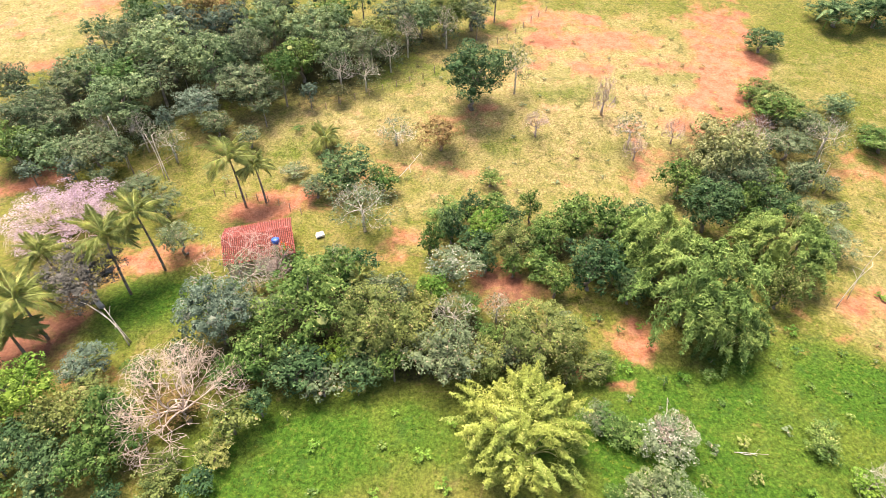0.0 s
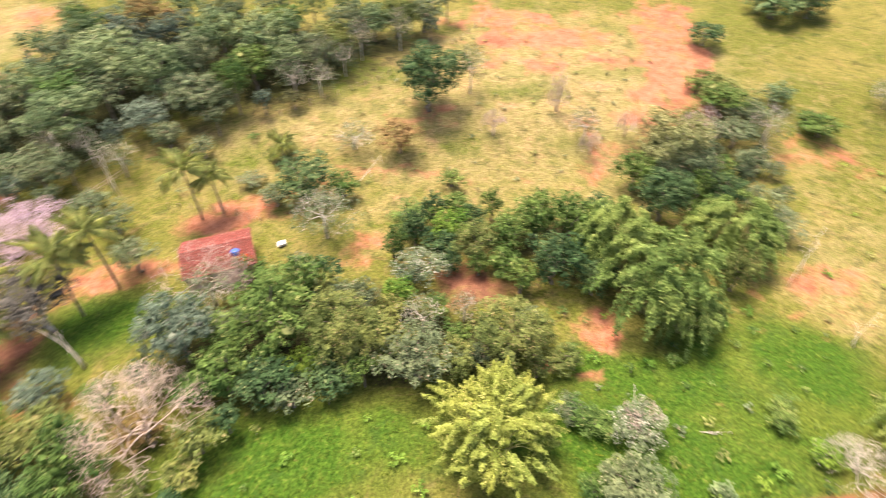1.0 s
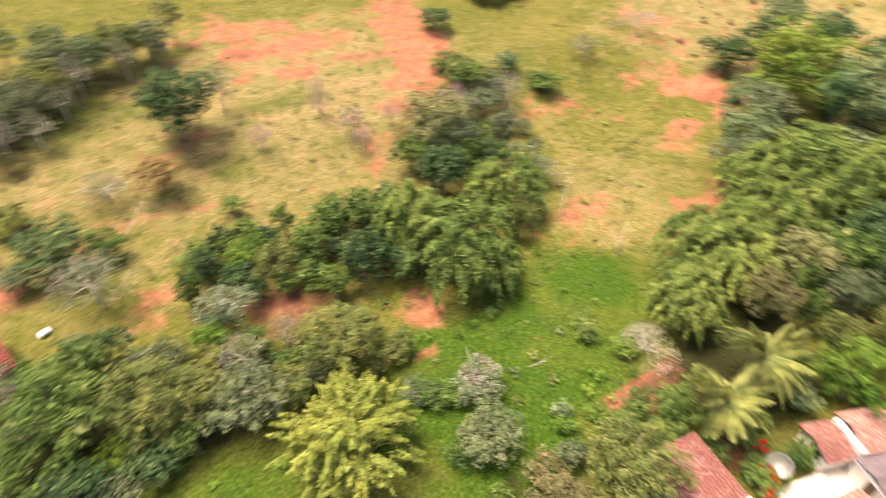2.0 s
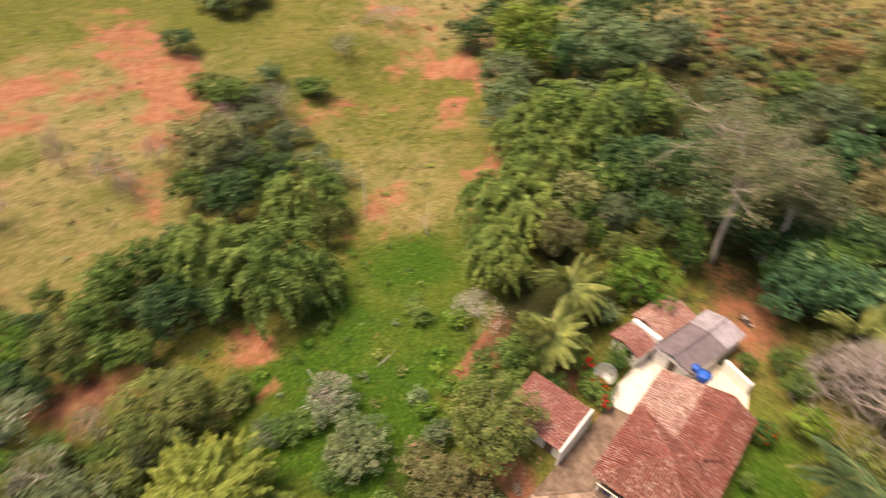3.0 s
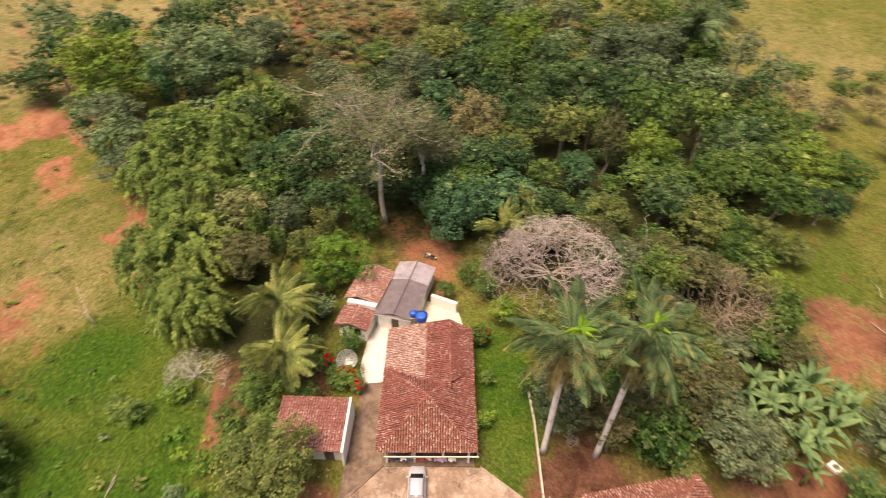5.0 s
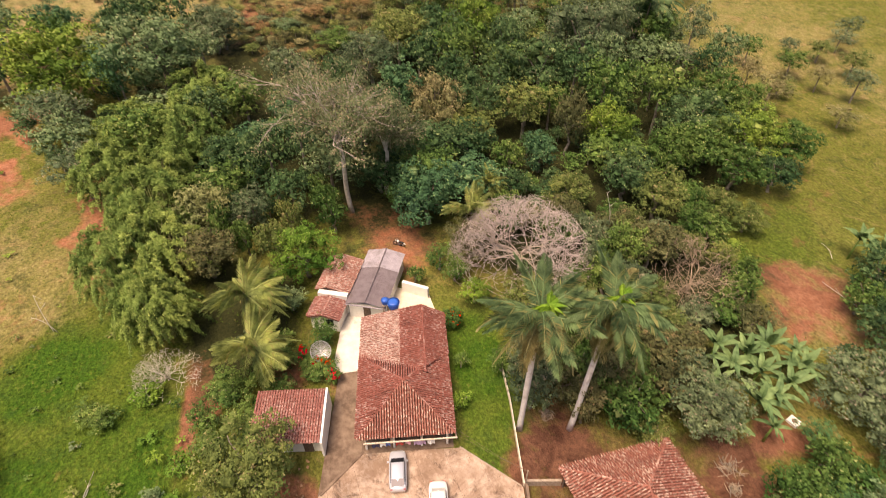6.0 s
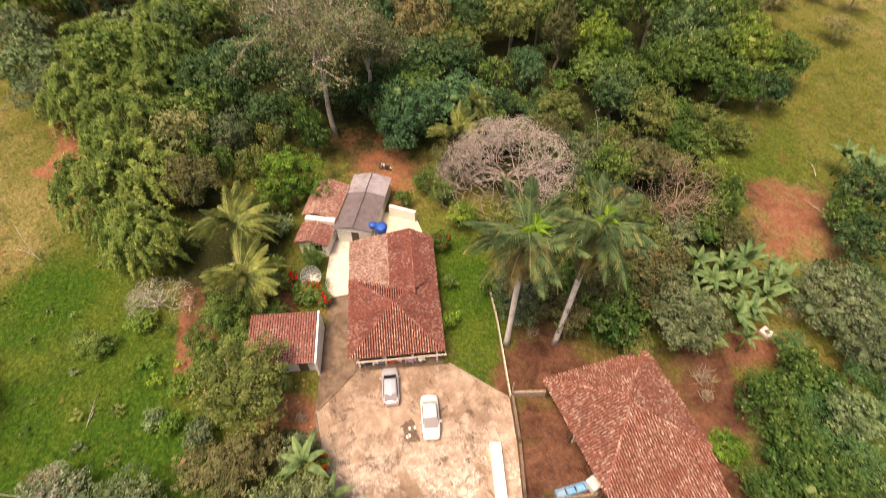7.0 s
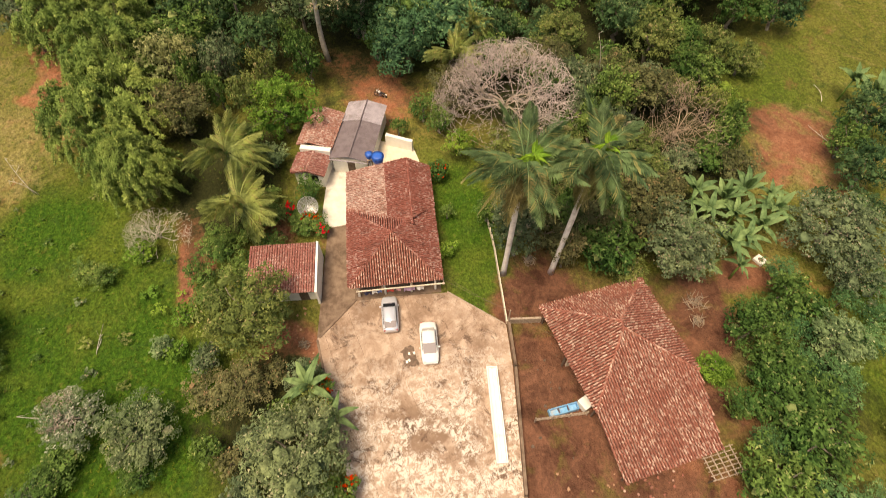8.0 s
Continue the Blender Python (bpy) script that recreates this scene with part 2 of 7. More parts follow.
CLOTH = {c: surface("cloth_" + c, v, tuple(min(1, 1.25 * k) for k in v), 6.0, 0.9, 0.1, 0.3) for c, v in
         (("dark", (0.05, 0.05, 0.09)), ("lilac", (0.4, 0.28, 0.4)), ("red", (0.4, 0.06, 0.05)), ("white", (0.65, 0.63, 0.6)), ("pink", (0.55, 0.3, 0.32)), ("blue", (0.12, 0.16, 0.35)))}


# ---- mesh helpers ----
class Geo:
    """Gathers vertices and triangles for one mesh."""

    def __init__(self):
        self.v, self.f, self.n = [], [], 0

    def add(self, v, f):
        v, f = np.asarray(v, float), np.asarray(f, int)
        self.v.append(v)
        self.f.append(f + self.n)
        self.n += len(v)
        return self

    def mesh(self, name, material, smooth=False):
        v, f = np.concatenate(self.v), np.concatenate(self.f)
        me = bpy.data.meshes.new(name)
        me.vertices.add(len(v))
        me.vertices.foreach_set("co", v.ravel())
        me.loops.add(len(f) * 3)
        me.loops.foreach_set("vertex_index", f.ravel())
        me.polygons.add(len(f))
        me.polygons.foreach_set("loop_start", np.arange(0, len(f) * 3, 3))
        me.polygons.foreach_set("use_smooth", np.full(len(f), smooth))
        me.update(calc_edges=True)
        me.materials.append(material)
        return me

    def box(self, x0, x1, y0, y1, z0, z1):
        v = [(x, y, z) for z in (z0, z1) for y in (y0, y1) for x in (x0, x1)]
        q = ((0, 2, 3, 1), (4, 5, 7, 6), (0, 1, 5, 4), (2, 6, 7, 3), (0, 4, 6, 2), (1, 3, 7, 5))
        return self.add(v, [t for a, b, c, d in q for t in ((a, b, c), (a, c, d))])

    def tube(self, pts, radii, sides=5, cap=True):
        pts = np.asarray(pts, float)
        radii = np.broadcast_to(radii, len(pts))
        d = np.gradient(pts, axis=0)
        d /= np.linalg.norm(d, axis=1)[:, None] + 1e-9
        ref = np.array((0.13, 0.21, 1.0)) if abs(d[0, 2]) < 0.8 else np.array((1.0, 0.13, 0.0))
        u = np.cross(d, ref)
        u /= np.linalg.norm(u, axis=1)[:, None]
        w = np.cross(d, u)
        a = np.arange(sides) * 2 * np.pi / sides
        v = pts[:, None] + radii[:, None, None] * (np.cos(a)[None, :, None] * u[:, None] + np.sin(a)[None, :, None] * w[:, None])
        f = []
        for i in range(len(pts) - 1):
            for j in range(sides):
                k, p, q = (j + 1) % sides, i * sides, (i + 1) * sides
                f += [(p + j, p + k, q + k), (p + j, q + k, q + j)]
        if cap:
            e = (len(pts) - 1) * sides
            f += [(e, e + j, e + j + 1) for j in range(1, sides - 1)] + [(0, j + 1, j) for j in range(1, sides - 1)]
        return self.add(v.reshape(-1, 3), f)

    def prism(self, outline, z0, z1):
        """A slab from a counter-clockwise convex outline; z0 and z1 may be one number or one for each corner."""
        n = len(outline)
        lo, hi = np.broadcast_to(z0, n), np.broadcast_to(z1, n)
        v = [(x, y, z) for (x, y), z in zip(outline, lo)] + [(x, y, z) for (x, y), z in zip(outline, hi)]
        f = [(0, i + 1, i) for i in range(1, n - 1)] + [(n, n + i, n + i + 1) for i in range(1, n - 1)]
        for i in range(n):
            j = (i + 1) % n
            f += [(i, j, n + j), (i, n + j, n + i)]
        return self.add(v, f)

    def ball(self, c, r, rows=5, cols=8):
        v = [(0, 0, 1)] + [(math.sin(a) * math.cos(b), math.sin(a) * math.sin(b), math.cos(a)) for a in [math.pi * i / rows for i in range(1, rows)] for b in [2 * math.pi * j / cols for j in range(cols)]] + [(0, 0, -1)]
        f = [(0, 1 + j, 1 + (j + 1) % cols) for j in range(cols)]
        for i in range(rows - 2):
            for j in range(cols):
                a, b = 1 + i * cols + j, 1 + i * cols + (j + 1) % cols
                f += [(a, a + cols, b + cols), (a, b + cols, b)]
        e = len(v) - 1
        f += [(e, e - cols + (j + 1) % cols, e - cols + j) for j in range(cols)]
        return self.add(np.asarray(v) * r + np.asarray(c), f)


def part(name, geo, material, parent=None, label="", smooth=False):
    """One mesh object, under a thing where one is given."""
    ob = new(name, geo.mesh(name, material, smooth))
    ob.parent = parent
    if label:
        tagged(ob, label)
    return ob


def thing(name, m, label, category, group="", kind=""):
    """An empty at a thing's base."""
    ob = new(name)
    ob.empty_display_size = 0.2
    ob.matrix_world = m
    return tagged(ob, label, category, group, kind)


# ---- ground ----
def step(a, b, v):
    t = np.clip((v - a) / (b - a), 0, 1)
    return t * t * (3 - 2 * t)


def land(x, y):
    """The height of the ground: level round the houses, rising to the north and gently to the east."""
    north, east = np.maximum(0, y - 62), np.maximum(0, x - 82)
    return 0.16 * north * step(0, 30, north) * step(420, 120, north) * 1.0 + 0.10 * east * step(0, 30, east) * step(420, 140, east)


def wavy(x, y, seed=0.0):
    """Smooth wandering values from about -1 to 1."""
    return (np.sin(x * 0.31 + 1.7 * np.sin(y * 0.19 + seed)) + np.sin(y * 0.37 + 1.3 * np.sin(x * 0.23 + 2 * seed)) + 0.7 * np.sin(x * 0.83 + y * 0.61 + seed) * np.sin(y * 0.9 - x * 0.4)) / 2.4


def axis(lo, hi, step_m, far):
    mid = np.arange(lo, hi + 0.01, step_m)
    out = step_m * np.cumsum(1.35 ** np.arange(1, 40))
    out = out[out < far]
    return np.concatenate([(lo - out)[::-1], mid, hi + out])


GX, GY = axis(-115, 165, 1.0, 2600), axis(-85, 160, 1.0, 2600)
XX, YY = np.meshgrid(GX, GY)
soil, dry, lush, damp, litter_shade = np.zeros_like(XX), np.full_like(XX, 0.32), np.full_like(XX, 0.2), np.zeros_like(XX), np.zeros_like(XX)


def patch(layer, x, y, rx, ry, turn=0.0, amount=1.0, ragged=0.35, seed=1.0):
    """Raise (or lower) a ground layer over an uneven oval."""
    c, s = math.cos(radians(turn)), math.sin(radians(turn))
    u, w = (XX - x) * c + (YY - y) * s, -(XX - x) * s + (YY - y) * c
    d = np.sqrt((u / rx) ** 2 + (w / ry) ** 2) + ragged * wavy(XX * 1.7, YY * 1.7, seed + x)
    k = np.clip(1.5 - d, 0, 1) * amount
    layer[:] = np.clip(layer + k, 0, 1) if amount > 0 else np.clip(layer * (1 + k), 0, 1)


# bare earth, dry grass and lush grass
patch(dry, 17.5, 91.2, 47.3, 32.4, -7, .5, .3)
patch(dry, 42.3, 106.4, 28.9, 21.8, -14, .3, .3)
patch(dry, -29.0, 86.7, 20.4, 10.8, 11, .2, .3)
patch(dry, -90.6, 122.7, 16.5, 17.0, 26, .4, .3)
patch(lush, -8.8, 91.3, 26.3, 9.9, 3, -.3, .3)
patch(soil, 28.3, 120.0, 12.5, 13.7, -9, .42, .5)
patch(soil, 60.8, 120.0, 6.9, 19.6, -19, .9, .4)
patch(soil, 56.4, 100.3, 6.1, 12.4, -19, .75, .5)
patch(soil, 35.6, 113.0, 10.8, 6.9, -12, .4, .6)
patch(soil, 20.4, 127.7, 10.4, 8.1, -6, .5, .6)
patch(soil, 62.7, 105.3, 3.4, 7.8, -21, .8, .3)
patch(soil, -78.2, 132.8, 7.4, 6.1, 22, .7, .5)
patch(soil, -83.8, 106.6, 6.9, 3.5, 27, .8, .4)
patch(soil, 34.5, 78.5, 5.3, 7.0, -13, .45, .5)
patch(soil, 6.4, 91.3, 4.7, 3.3, -2, .6, .5)
patch(soil, -8.1, 77.2, 5.8, 4.1, 3, .4, .5)
patch(soil, 1.5, 77.2, 7.2, 4.1, -1, .3, .5)
patch(soil, -68.3, 74.6, 8.5, 3.5, 27, .9, .3)
patch(soil, -43.6, 54.5, 5.5, 3.8, 24, .7, .4)
patch(soil, -48.7, 41.4, 5.8, 5.6, 30, 1, .3)
patch(soil, -40.8, 34.2, 3.7, 2.5, 28, .5, .5)
patch(soil, -27.3, 68.3, 7.6, 4.3, 13, 1, .25)
patch(soil, -36.4, 56.3, 4.8, 3.2, 20, .8, .4)
patch(soil, 7.9, 49.5, 5.6, 4.2, -5, 1, .25)
patch(soil, 15.0, 36.4, 1.3, 1.0, -11, .9, .4)
patch(soil, 23.0, 41.3, 3.1, 3.6, -15, 1, .25)
patch(soil, 20.3, 34.2, 1.9, 1.1, -15, .8, .5)
patch(soil, -3.6, 56.8, 6.0, 8.0, 2, .2, .5)
patch(soil, 71.7, 77.1, 5.8, 5.3, -27, .6, .5)
patch(lush, -10.6, 28.1, 13.8, 6.3, 8, .8, .3)
patch(lush, -17.8, 23.0, 8.0, 2.2, 15, .7, .3)
patch(lush, -38.1, 47.0, 6.5, 5.4, 23, .8, .3)
patch(lush, 14.9, 29.4, 7.3, 5.9, -12, .35, .4)
patch(lush, 25.9, 34.1, 7.8, 2.3, -19, .5, .4)
patch(lush, 74.0, 112.9, 7.2, 37.6, -23, .05, .3)
patch(lush, 71.1, 86.6, 8.2, 17.2, -25, .1, .4)
patch(dry, 30.1, 29.4, 8.8, 5.6, -23, .3, .5)
patch(dry, 44.6, 36.4, 8.3, 7.1, -29, .15, .5)
patch(dry, 56.1, 48.9, 4.5, 12.3, -31, .1, .4)
patch(soil, 56.2, 47.9, 4.4, 5.4, -32, .3, .5)
patch(dry, 62.0, 45.0, 12.3, 11.4, -54, .3, .4)
patch(dry, 72.4, 57.9, 16.2, 13.6, -52, .1, .4)
patch(soil, 104.1, 68.9, 10.0, 6.2, -56, .6, .5)
patch(soil, 87.6, 54.9, 3.5, 7.5, -57, .65, .5)
patch(soil, 81.2, 70.7, 7.2, 3.7, -51, .5, .6)
patch(soil, 71.0, 38.2, 2.9, 2.8, -59, .9, .4)
patch(soil, 82.5, 39.0, 3.7, 11.7, -61, .6, .4)
patch(soil, 113.2, 90.9, 9.5, 8.5, -52, .35, .5)
patch(soil, 56.5, 41.5, 9.0, 7.0, -54, .35, .5)
patch(lush, 34.9, 28.7, 7.6, 14.2, -52, .3, .4)
patch(lush, 46.7, 33.9, 8.7, 4.9, -54, .5, .4)
patch(lush, 22.3, 20.4, 5.7, 5.0, -51, .35, .4)
patch(soil, 39.1, 17.7, 1.2, 5.2, -60, .9, .3)
patch(soil, 25.7, 8.1, 2.4, 2.8, -62, .8, .4)
patch(soil, 146.7, 16.9, 1.7, 18.3, -76, 1, .25)
patch(dry, 155.9, 5.6, 17.7, 20.8, -80, .5, .4)
patch(dry, 51.9, -63.6, 6.8, 16.8, -123, .15, .4)
patch(lush, 41.7, -52.8, 4.4, 8.7, -122, .2, .4)
patch(soil, 38.4, -55.6, 6.8, 6.9, -123, .85, .3)
patch(dry, 38.4, -55.6, 7.5, 7.9, -123, .5, .3)
patch(dry, 137.7, -98.6, 13.8, 41.5, -117, .3, .3)
patch(soil, 66.1, -4.9, 6.1, 5.0, -99, .9, .3)
patch(soil, 59.3, -7.7, 4.6, 5.2, -100, .9, .3)
patch(soil, 49.7, -6.7, 1.4, 4.4, -101, .8, .4)
patch(soil, 26.8, -17.0, 3.9, 4.5, -109, 1, .3)
patch(soil, 15.4, -12.6, 2.6, 7.0, -108, 1, .25)
patch(soil, 8.9, -14.0, 4.9, 2.8, -111, 1, .3)
patch(soil, 5.3, -19.3, 7.2, 1.1, -115, .9, .3)
patch(soil, 20.7, -30.8, 3.5, 2.4, -117, .6, .5)
patch(soil, 22.7, -41.8, 4.9, 1.9, -122, .7, .5)
patch(soil, 16.9, -33.2, 2.5, 2.5, -119, .5, .5)
patch(soil, 25.6, -47.1, 2.5, 2.0, -123, .5, .5)
patch(lush, 32.5, -11.7, 2.2, 11.4, -105, 1, .1)
patch(lush, 13.3, -30.6, 1.6, 2.6, -119, .7, .4)
patch(lush, 10.8, -46.0, 2.7, 7.9, -127, .6, .3)
patch(lush, 31.0, 28.2, 8.4, 16.6, -83, .3, .4)
patch(lush, 17.6, 18.0, 5.0, 4.9, -88, .4, .4)
patch(soil, 39.0, 18.3, 1.1, 6.5, -89, 1.4, .2)
patch(soil, 25.0, 8.1, 2.5, 2.4, -95, .8, .4)
patch(soil, 40.2, 8.7, 2.2, 2.4, -94, .8, .4)
patch(soil, 60.4, -39.2, 1.2, 4.0, -113, .9, .4)
patch(soil, 34.6, 3.0, 2.2, 5.5, -97, .6, .2)
patch(dry, 56.3, 37.2, 5.5, 8.1, -80, .1, .4)
patch(soil, 70.6, 39.3, 3.1, 1.9, -80, .9, .4)
patch(soil, 79.3, 38.8, 3.3, 3.5, -81, .8, .4)
patch(soil, 17.7, -17.3, 4.9, 5.8, -111, 1, .2)
patch(soil, 19.3, -15.6, 3.6, 3.9, -109, 1, .2)
patch(soil, 9.2, -16.8, 4.0, 3.9, -112, 1, .2)
patch(damp, 18.3, -14.7, 3.5, 5.8, -109, .9, .3)
patch(damp, 9.0, -13.5, 6.4, 3.5, -110, .8, .3)
patch(damp, 28.3, -20.1, 4.9, 4.3, -110, .8, .3)
patch(damp, 25.7, 5.8, 3.4, 2.4, -96, .5, .4)
patch(damp, 5.2, -21.8, 5.3, 1.4, -117, .7, .4)
# dark red earth below the palms, with their shade put into this patch
patch(damp, -48.7, 41.4, 8.2, 8.6, 30, .8, .1)
patch(damp, 6.3, 48.4, 5.5, 4.6, -4, .8, .4)
patch(soil, 20.9, -32.9, 4.7, 3.1, -118, .6, .5)
patch(soil, 21.7, -38.5, 3.6, 1.8, -121, .6, .5)
patch(dry, 36.4, 29.9, 3.2, 12.8, -52, .3, .5)
patch(dry, 33.1, 31.6, 3.1, 4.4, -81, .3, .5)
patch(soil, 24.7, 104.4, 8.6, 4.1, -9, .4, .6)
patch(soil, 39.5, 120.0, 10.0, 7.5, -12, .4, .6)
patch(soil, 21.6, 116.4, 5.5, 4.7, -7, .4, .6)
patch(soil, -7.8, 59.3, 4.5, 3.9, 4, .4, .5)
patch(soil, 39.8, 83.9, 6.5, 5.0, -14, .35, .5)
patch(soil, 20.4, 74.5, 11.3, 2.8, -9, .25, .6)
patch(soil, 9.8, 71.7, 6.5, 2.8, -4, .3, .6)
patch(soil, -19.0, 73.2, 5.6, 2.8, 8, .4, .5)
patch(soil, 46.9, 91.2, 6.3, 5.2, -17, .35, .6)
patch(soil, -2.5, 89.7, 4.7, 2.4, 1, .35, .6)
patch(lush, 24.6, 96.6, 7.6, 2.8, -9, .35, .5)
patch(lush, -9.6, 104.4, 11.4, 6.2, 3, .3, .5)
patch(lush, -24.3, 82.6, 8.0, 3.4, 9, .3, .5)
patch(lush, 9.6, 82.6, 6.0, 2.7, -3, .25, .5)
patch(dry, 148.6, 4.3, 23.9, 26.4, -88, .5, .3)
patch(soil, 144.9, 7.1, 19.1, 16.2, -87, .1, .5)
patch(soil, 142.8, 17.1, 1.9, 21.4, -84, 1, .2)
patch(dry, 156.8, -14.1, 20.2, 12.1, -93, .4, .4)
patch(dry, 32.5, -11.7, 0.4, 9.8, -105, .3, .1)
# leaf litter below trees and scrub, darkened with their shade
patch(litter_shade, 96.4, -10.8, 49.5, 35.0, -93, 1.0, .15)
patch(litter_shade, 95.7, -54.0, 21.7, 45.2, -110, 1.0, .15)
patch(litter_shade, 97.2, 29.2, 6.1, 32.9, -77, 1.0, .15)
patch(litter_shade, -39.1, 108.7, 36.3, 16.7, 13, 1.0, .15)
patch(litter_shade, -65.3, 88.2, 15.5, 10.1, 23, 1.0, .2)
patch(litter_shade, -15.6, 43.1, 14.6, 8.4, 10, 1.0, .2)
patch(litter_shade, 3.1, 40.5, 9.4, 4.7, -2, 1.0, .2)
patch(litter_shade, 23.8, 56.8, 12.1, 7.6, -13, 1.0, .2)
patch(litter_shade, 46.8, 74.4, 8.5, 11.7, -19, 1.0, .2)
patch(litter_shade, 44.0, -34.2, 14.4, 17.1, -114, 1.0, .2)
patch(litter_shade, 8.2, -38.0, 4.4, 9.3, -125, 1.0, .2)
patch(litter_shade, 18.9, 11.1, 5.1, 6.8, -93, 1.0, .25)
patch(litter_shade, 48.0, 14.3, 6.1, 10.0, -91, 1.0, .25)
patch(soil, 50.6, 92.9, 8.5, 20.0, -18, .3, .6)
patch(dry, -95.7, 125.3, 16.7, 20.7, 27, .5, .4)
patch(soil, -94.4, 125.3, 15.4, 13.2, 27, .35, .6)
patch(dry, 145.8, 26.5, 67.2, 30.3, -79, .5, .4)
patch(soil, 138.5, 49.2, 36.9, 24.0, -72, .12, .6)
patch(lush, 13.1, -22.3, 11.1, 11.6, -115, -.9, .1)
patch(lush, 27.3, -21.0, 7.9, 5.0, -111, -.9, .1)
patch(soil, 12.1, -21.9, 12.5, 11.3, -115, 1, .1)
patch(damp, 24.6, -20.6, 7.1, 4.1, -111, .8, .2)
patch(damp, 11.2, -12.8, 3.3, 4.4, -109, .8, .2)
patch(damp, 7.1, -13.8, 7.2, 1.8, -111, .8, .2)
patch(damp, 18.8, -33.6, 3.4, 6.6, -119, .45, .3)
patch(damp, 38.4, -55.6, 7.5, 7.9, -123, .12, .3)
patch(damp, 14.0, -14.3, 2.3, 0.7, -110, -1, .2)
patch(dry, 15.3, -32.3, 2.5, 4.9, -119, .6, .4)
patch(lush, 13.3, -30.8, 1.6, 1.7, -119, .8, .3)
patch(soil, 13.3, -30.8, 1.3, 1.5, -119, -.9, .3)
patch(dry, 160.5, 1.5, 63.3, 25.4, -89, .7, .3)
patch(soil, 152.4, 1.4, 53.3, 21.4, -89, .12, .5)
patch(damp, 21.4, -22.4, 12.1, 8.4, -113, .9, .1)
patch(damp, 10.7, -14.7, 7.5, 7.4, -111, .9, .1)
patch(damp, 20.7, -17.6, 1.4, 2.2, -110, -.35, .3)
patch(soil, 114.8, 79.6, 35.8, 21.4, -55, .15, .6)
patch(soil, 54.2, -65.1, 7.4, 18.2, -123, .22, .6)
patch(damp, 54.2, -65.1, 8.2, 19.6, -123, .6, .4)
patch(damp, 8.2, -29.4, 2.8, 6.3, -120, .8, .2)
patch(damp, 21.8, -37.9, 4.8, 3.2, -120, .5, .3)
# worn ground on the upper pasture, and dry grass beyond it
patch(soil, 90.8, 56.8, 5.0, 2.6, 30, .55, .6)
patch(soil, 100.2, 54.8, 3.0, 2.6, 10, .8, .5)
patch(soil, 70.0, 38.1, 2.2, 1.4, 10, 1, .4)
patch(soil, 75.0, 38.4, 6.0, 1.6, 5, .5, .6)
patch(soil, 107.0, 60.0, 3.5, 12.0, 25, .6, .6)
patch(soil, 62.0, 33.0, 2.0, 5.0, 20, .3, .6)
patch(dry, 140, 82, 30, 26, 0, .7, .3)
patch(soil, 142, 82, 26, 22, 0, .18, .6)
patch(dry, 75, 48, 16, 10, 20, .1, .5)
patch(dry, 90, -100, 40, 22, -30, .45, .4)
patch(dry, 54, -64, 10, 16, 0, -.45, .4)
patch(lush, 30, 26, 22, 13, 10, .35, .5)
patch(lush, 37, -12.2, 10, 2.6, 8, 1, .1)
patch(dry, 37, -12.2, 10, 2.6, 8, -1, .1)
patch(lush, 52, -60, 9, 14, -30, .3, .4)
patch(dry, 75, -88, 22, 14, -40, -.6, .3)
patch(litter_shade, 150, 2, 36, 30, 0, .55, .3)
patch(soil, 24.1, 8.6, 3.2, 2.6, 0, 1, .3)
patch(soil, 39.0, 18.0, 7.5, 0.8, -4, 1.1, .15)
patch(damp, 39.0, 18.0, 8, 1.5, -4, .6, .15)
patch(lush, 39.0, 18.0, 7.5, 1.2, -4, -1, .15)
patch(dry, 34, 33, 7, 3, 20, .3, .6)
patch(soil, 47, 42, 6, 4, 20, .3, .6)

dry = dry * (1 - 0.85 * lush)
HH = land(XX, YY)
level = step(40, 60, np.hypot(XX - 28, YY + 4))
HH = HH + 0.35 * level * wavy(XX * 0.35, YY * 0.35, 3.0) * step(900, 300, np.hypot(XX, YY)) + 0.08 * level * wavy(XX * 1.3, YY * 1.3, 5.0)
# far hills close the horizon
FAR = np.hypot(XX - 20, YY - 20)
HH = HH + step(260, 1500, FAR) * (60 + 35 * np.sin(np.arctan2(YY, XX) * 5) + 20 * np.sin(np.arctan2(YY, XX) * 11 + 1))
ground_mesh = bpy.data.meshes.new("ground")
nx, ny = len(GX), len(GY)
ground_mesh.vertices.add(nx * ny)
ground_mesh.vertices.foreach_set("co", np.stack([XX, YY, HH], -1).ravel())
ii = (np.arange(ny - 1)[:, None] * nx + np.arange(nx - 1)[None]).ravel()
quads = np.stack([ii, ii + 1, ii + nx + 1, ii + nx], -1)
ground_mesh.loops.add(quads.size)
ground_mesh.loops.foreach_set("vertex_index", quads.ravel())
ground_mesh.polygons.add(len(quads))
ground_mesh.polygons.foreach_set("loop_start", np.arange(0, quads.size, 4))
ground_mesh.polygons.foreach_set("use_smooth", np.ones(len(quads), bool))
ground_mesh.update(calc_edges=True)
layers = ground_mesh.color_attributes.new("layers", "FLOAT_COLOR", "POINT")
layers.data.foreach_set("color", np.stack([soil, dry, lush, damp], -1).ravel())

wood_floor = ground_mesh.attributes.new("litter_shade", "FLOAT", "POINT")
wood_floor.data.foreach_set("value", litter_shade.ravel())


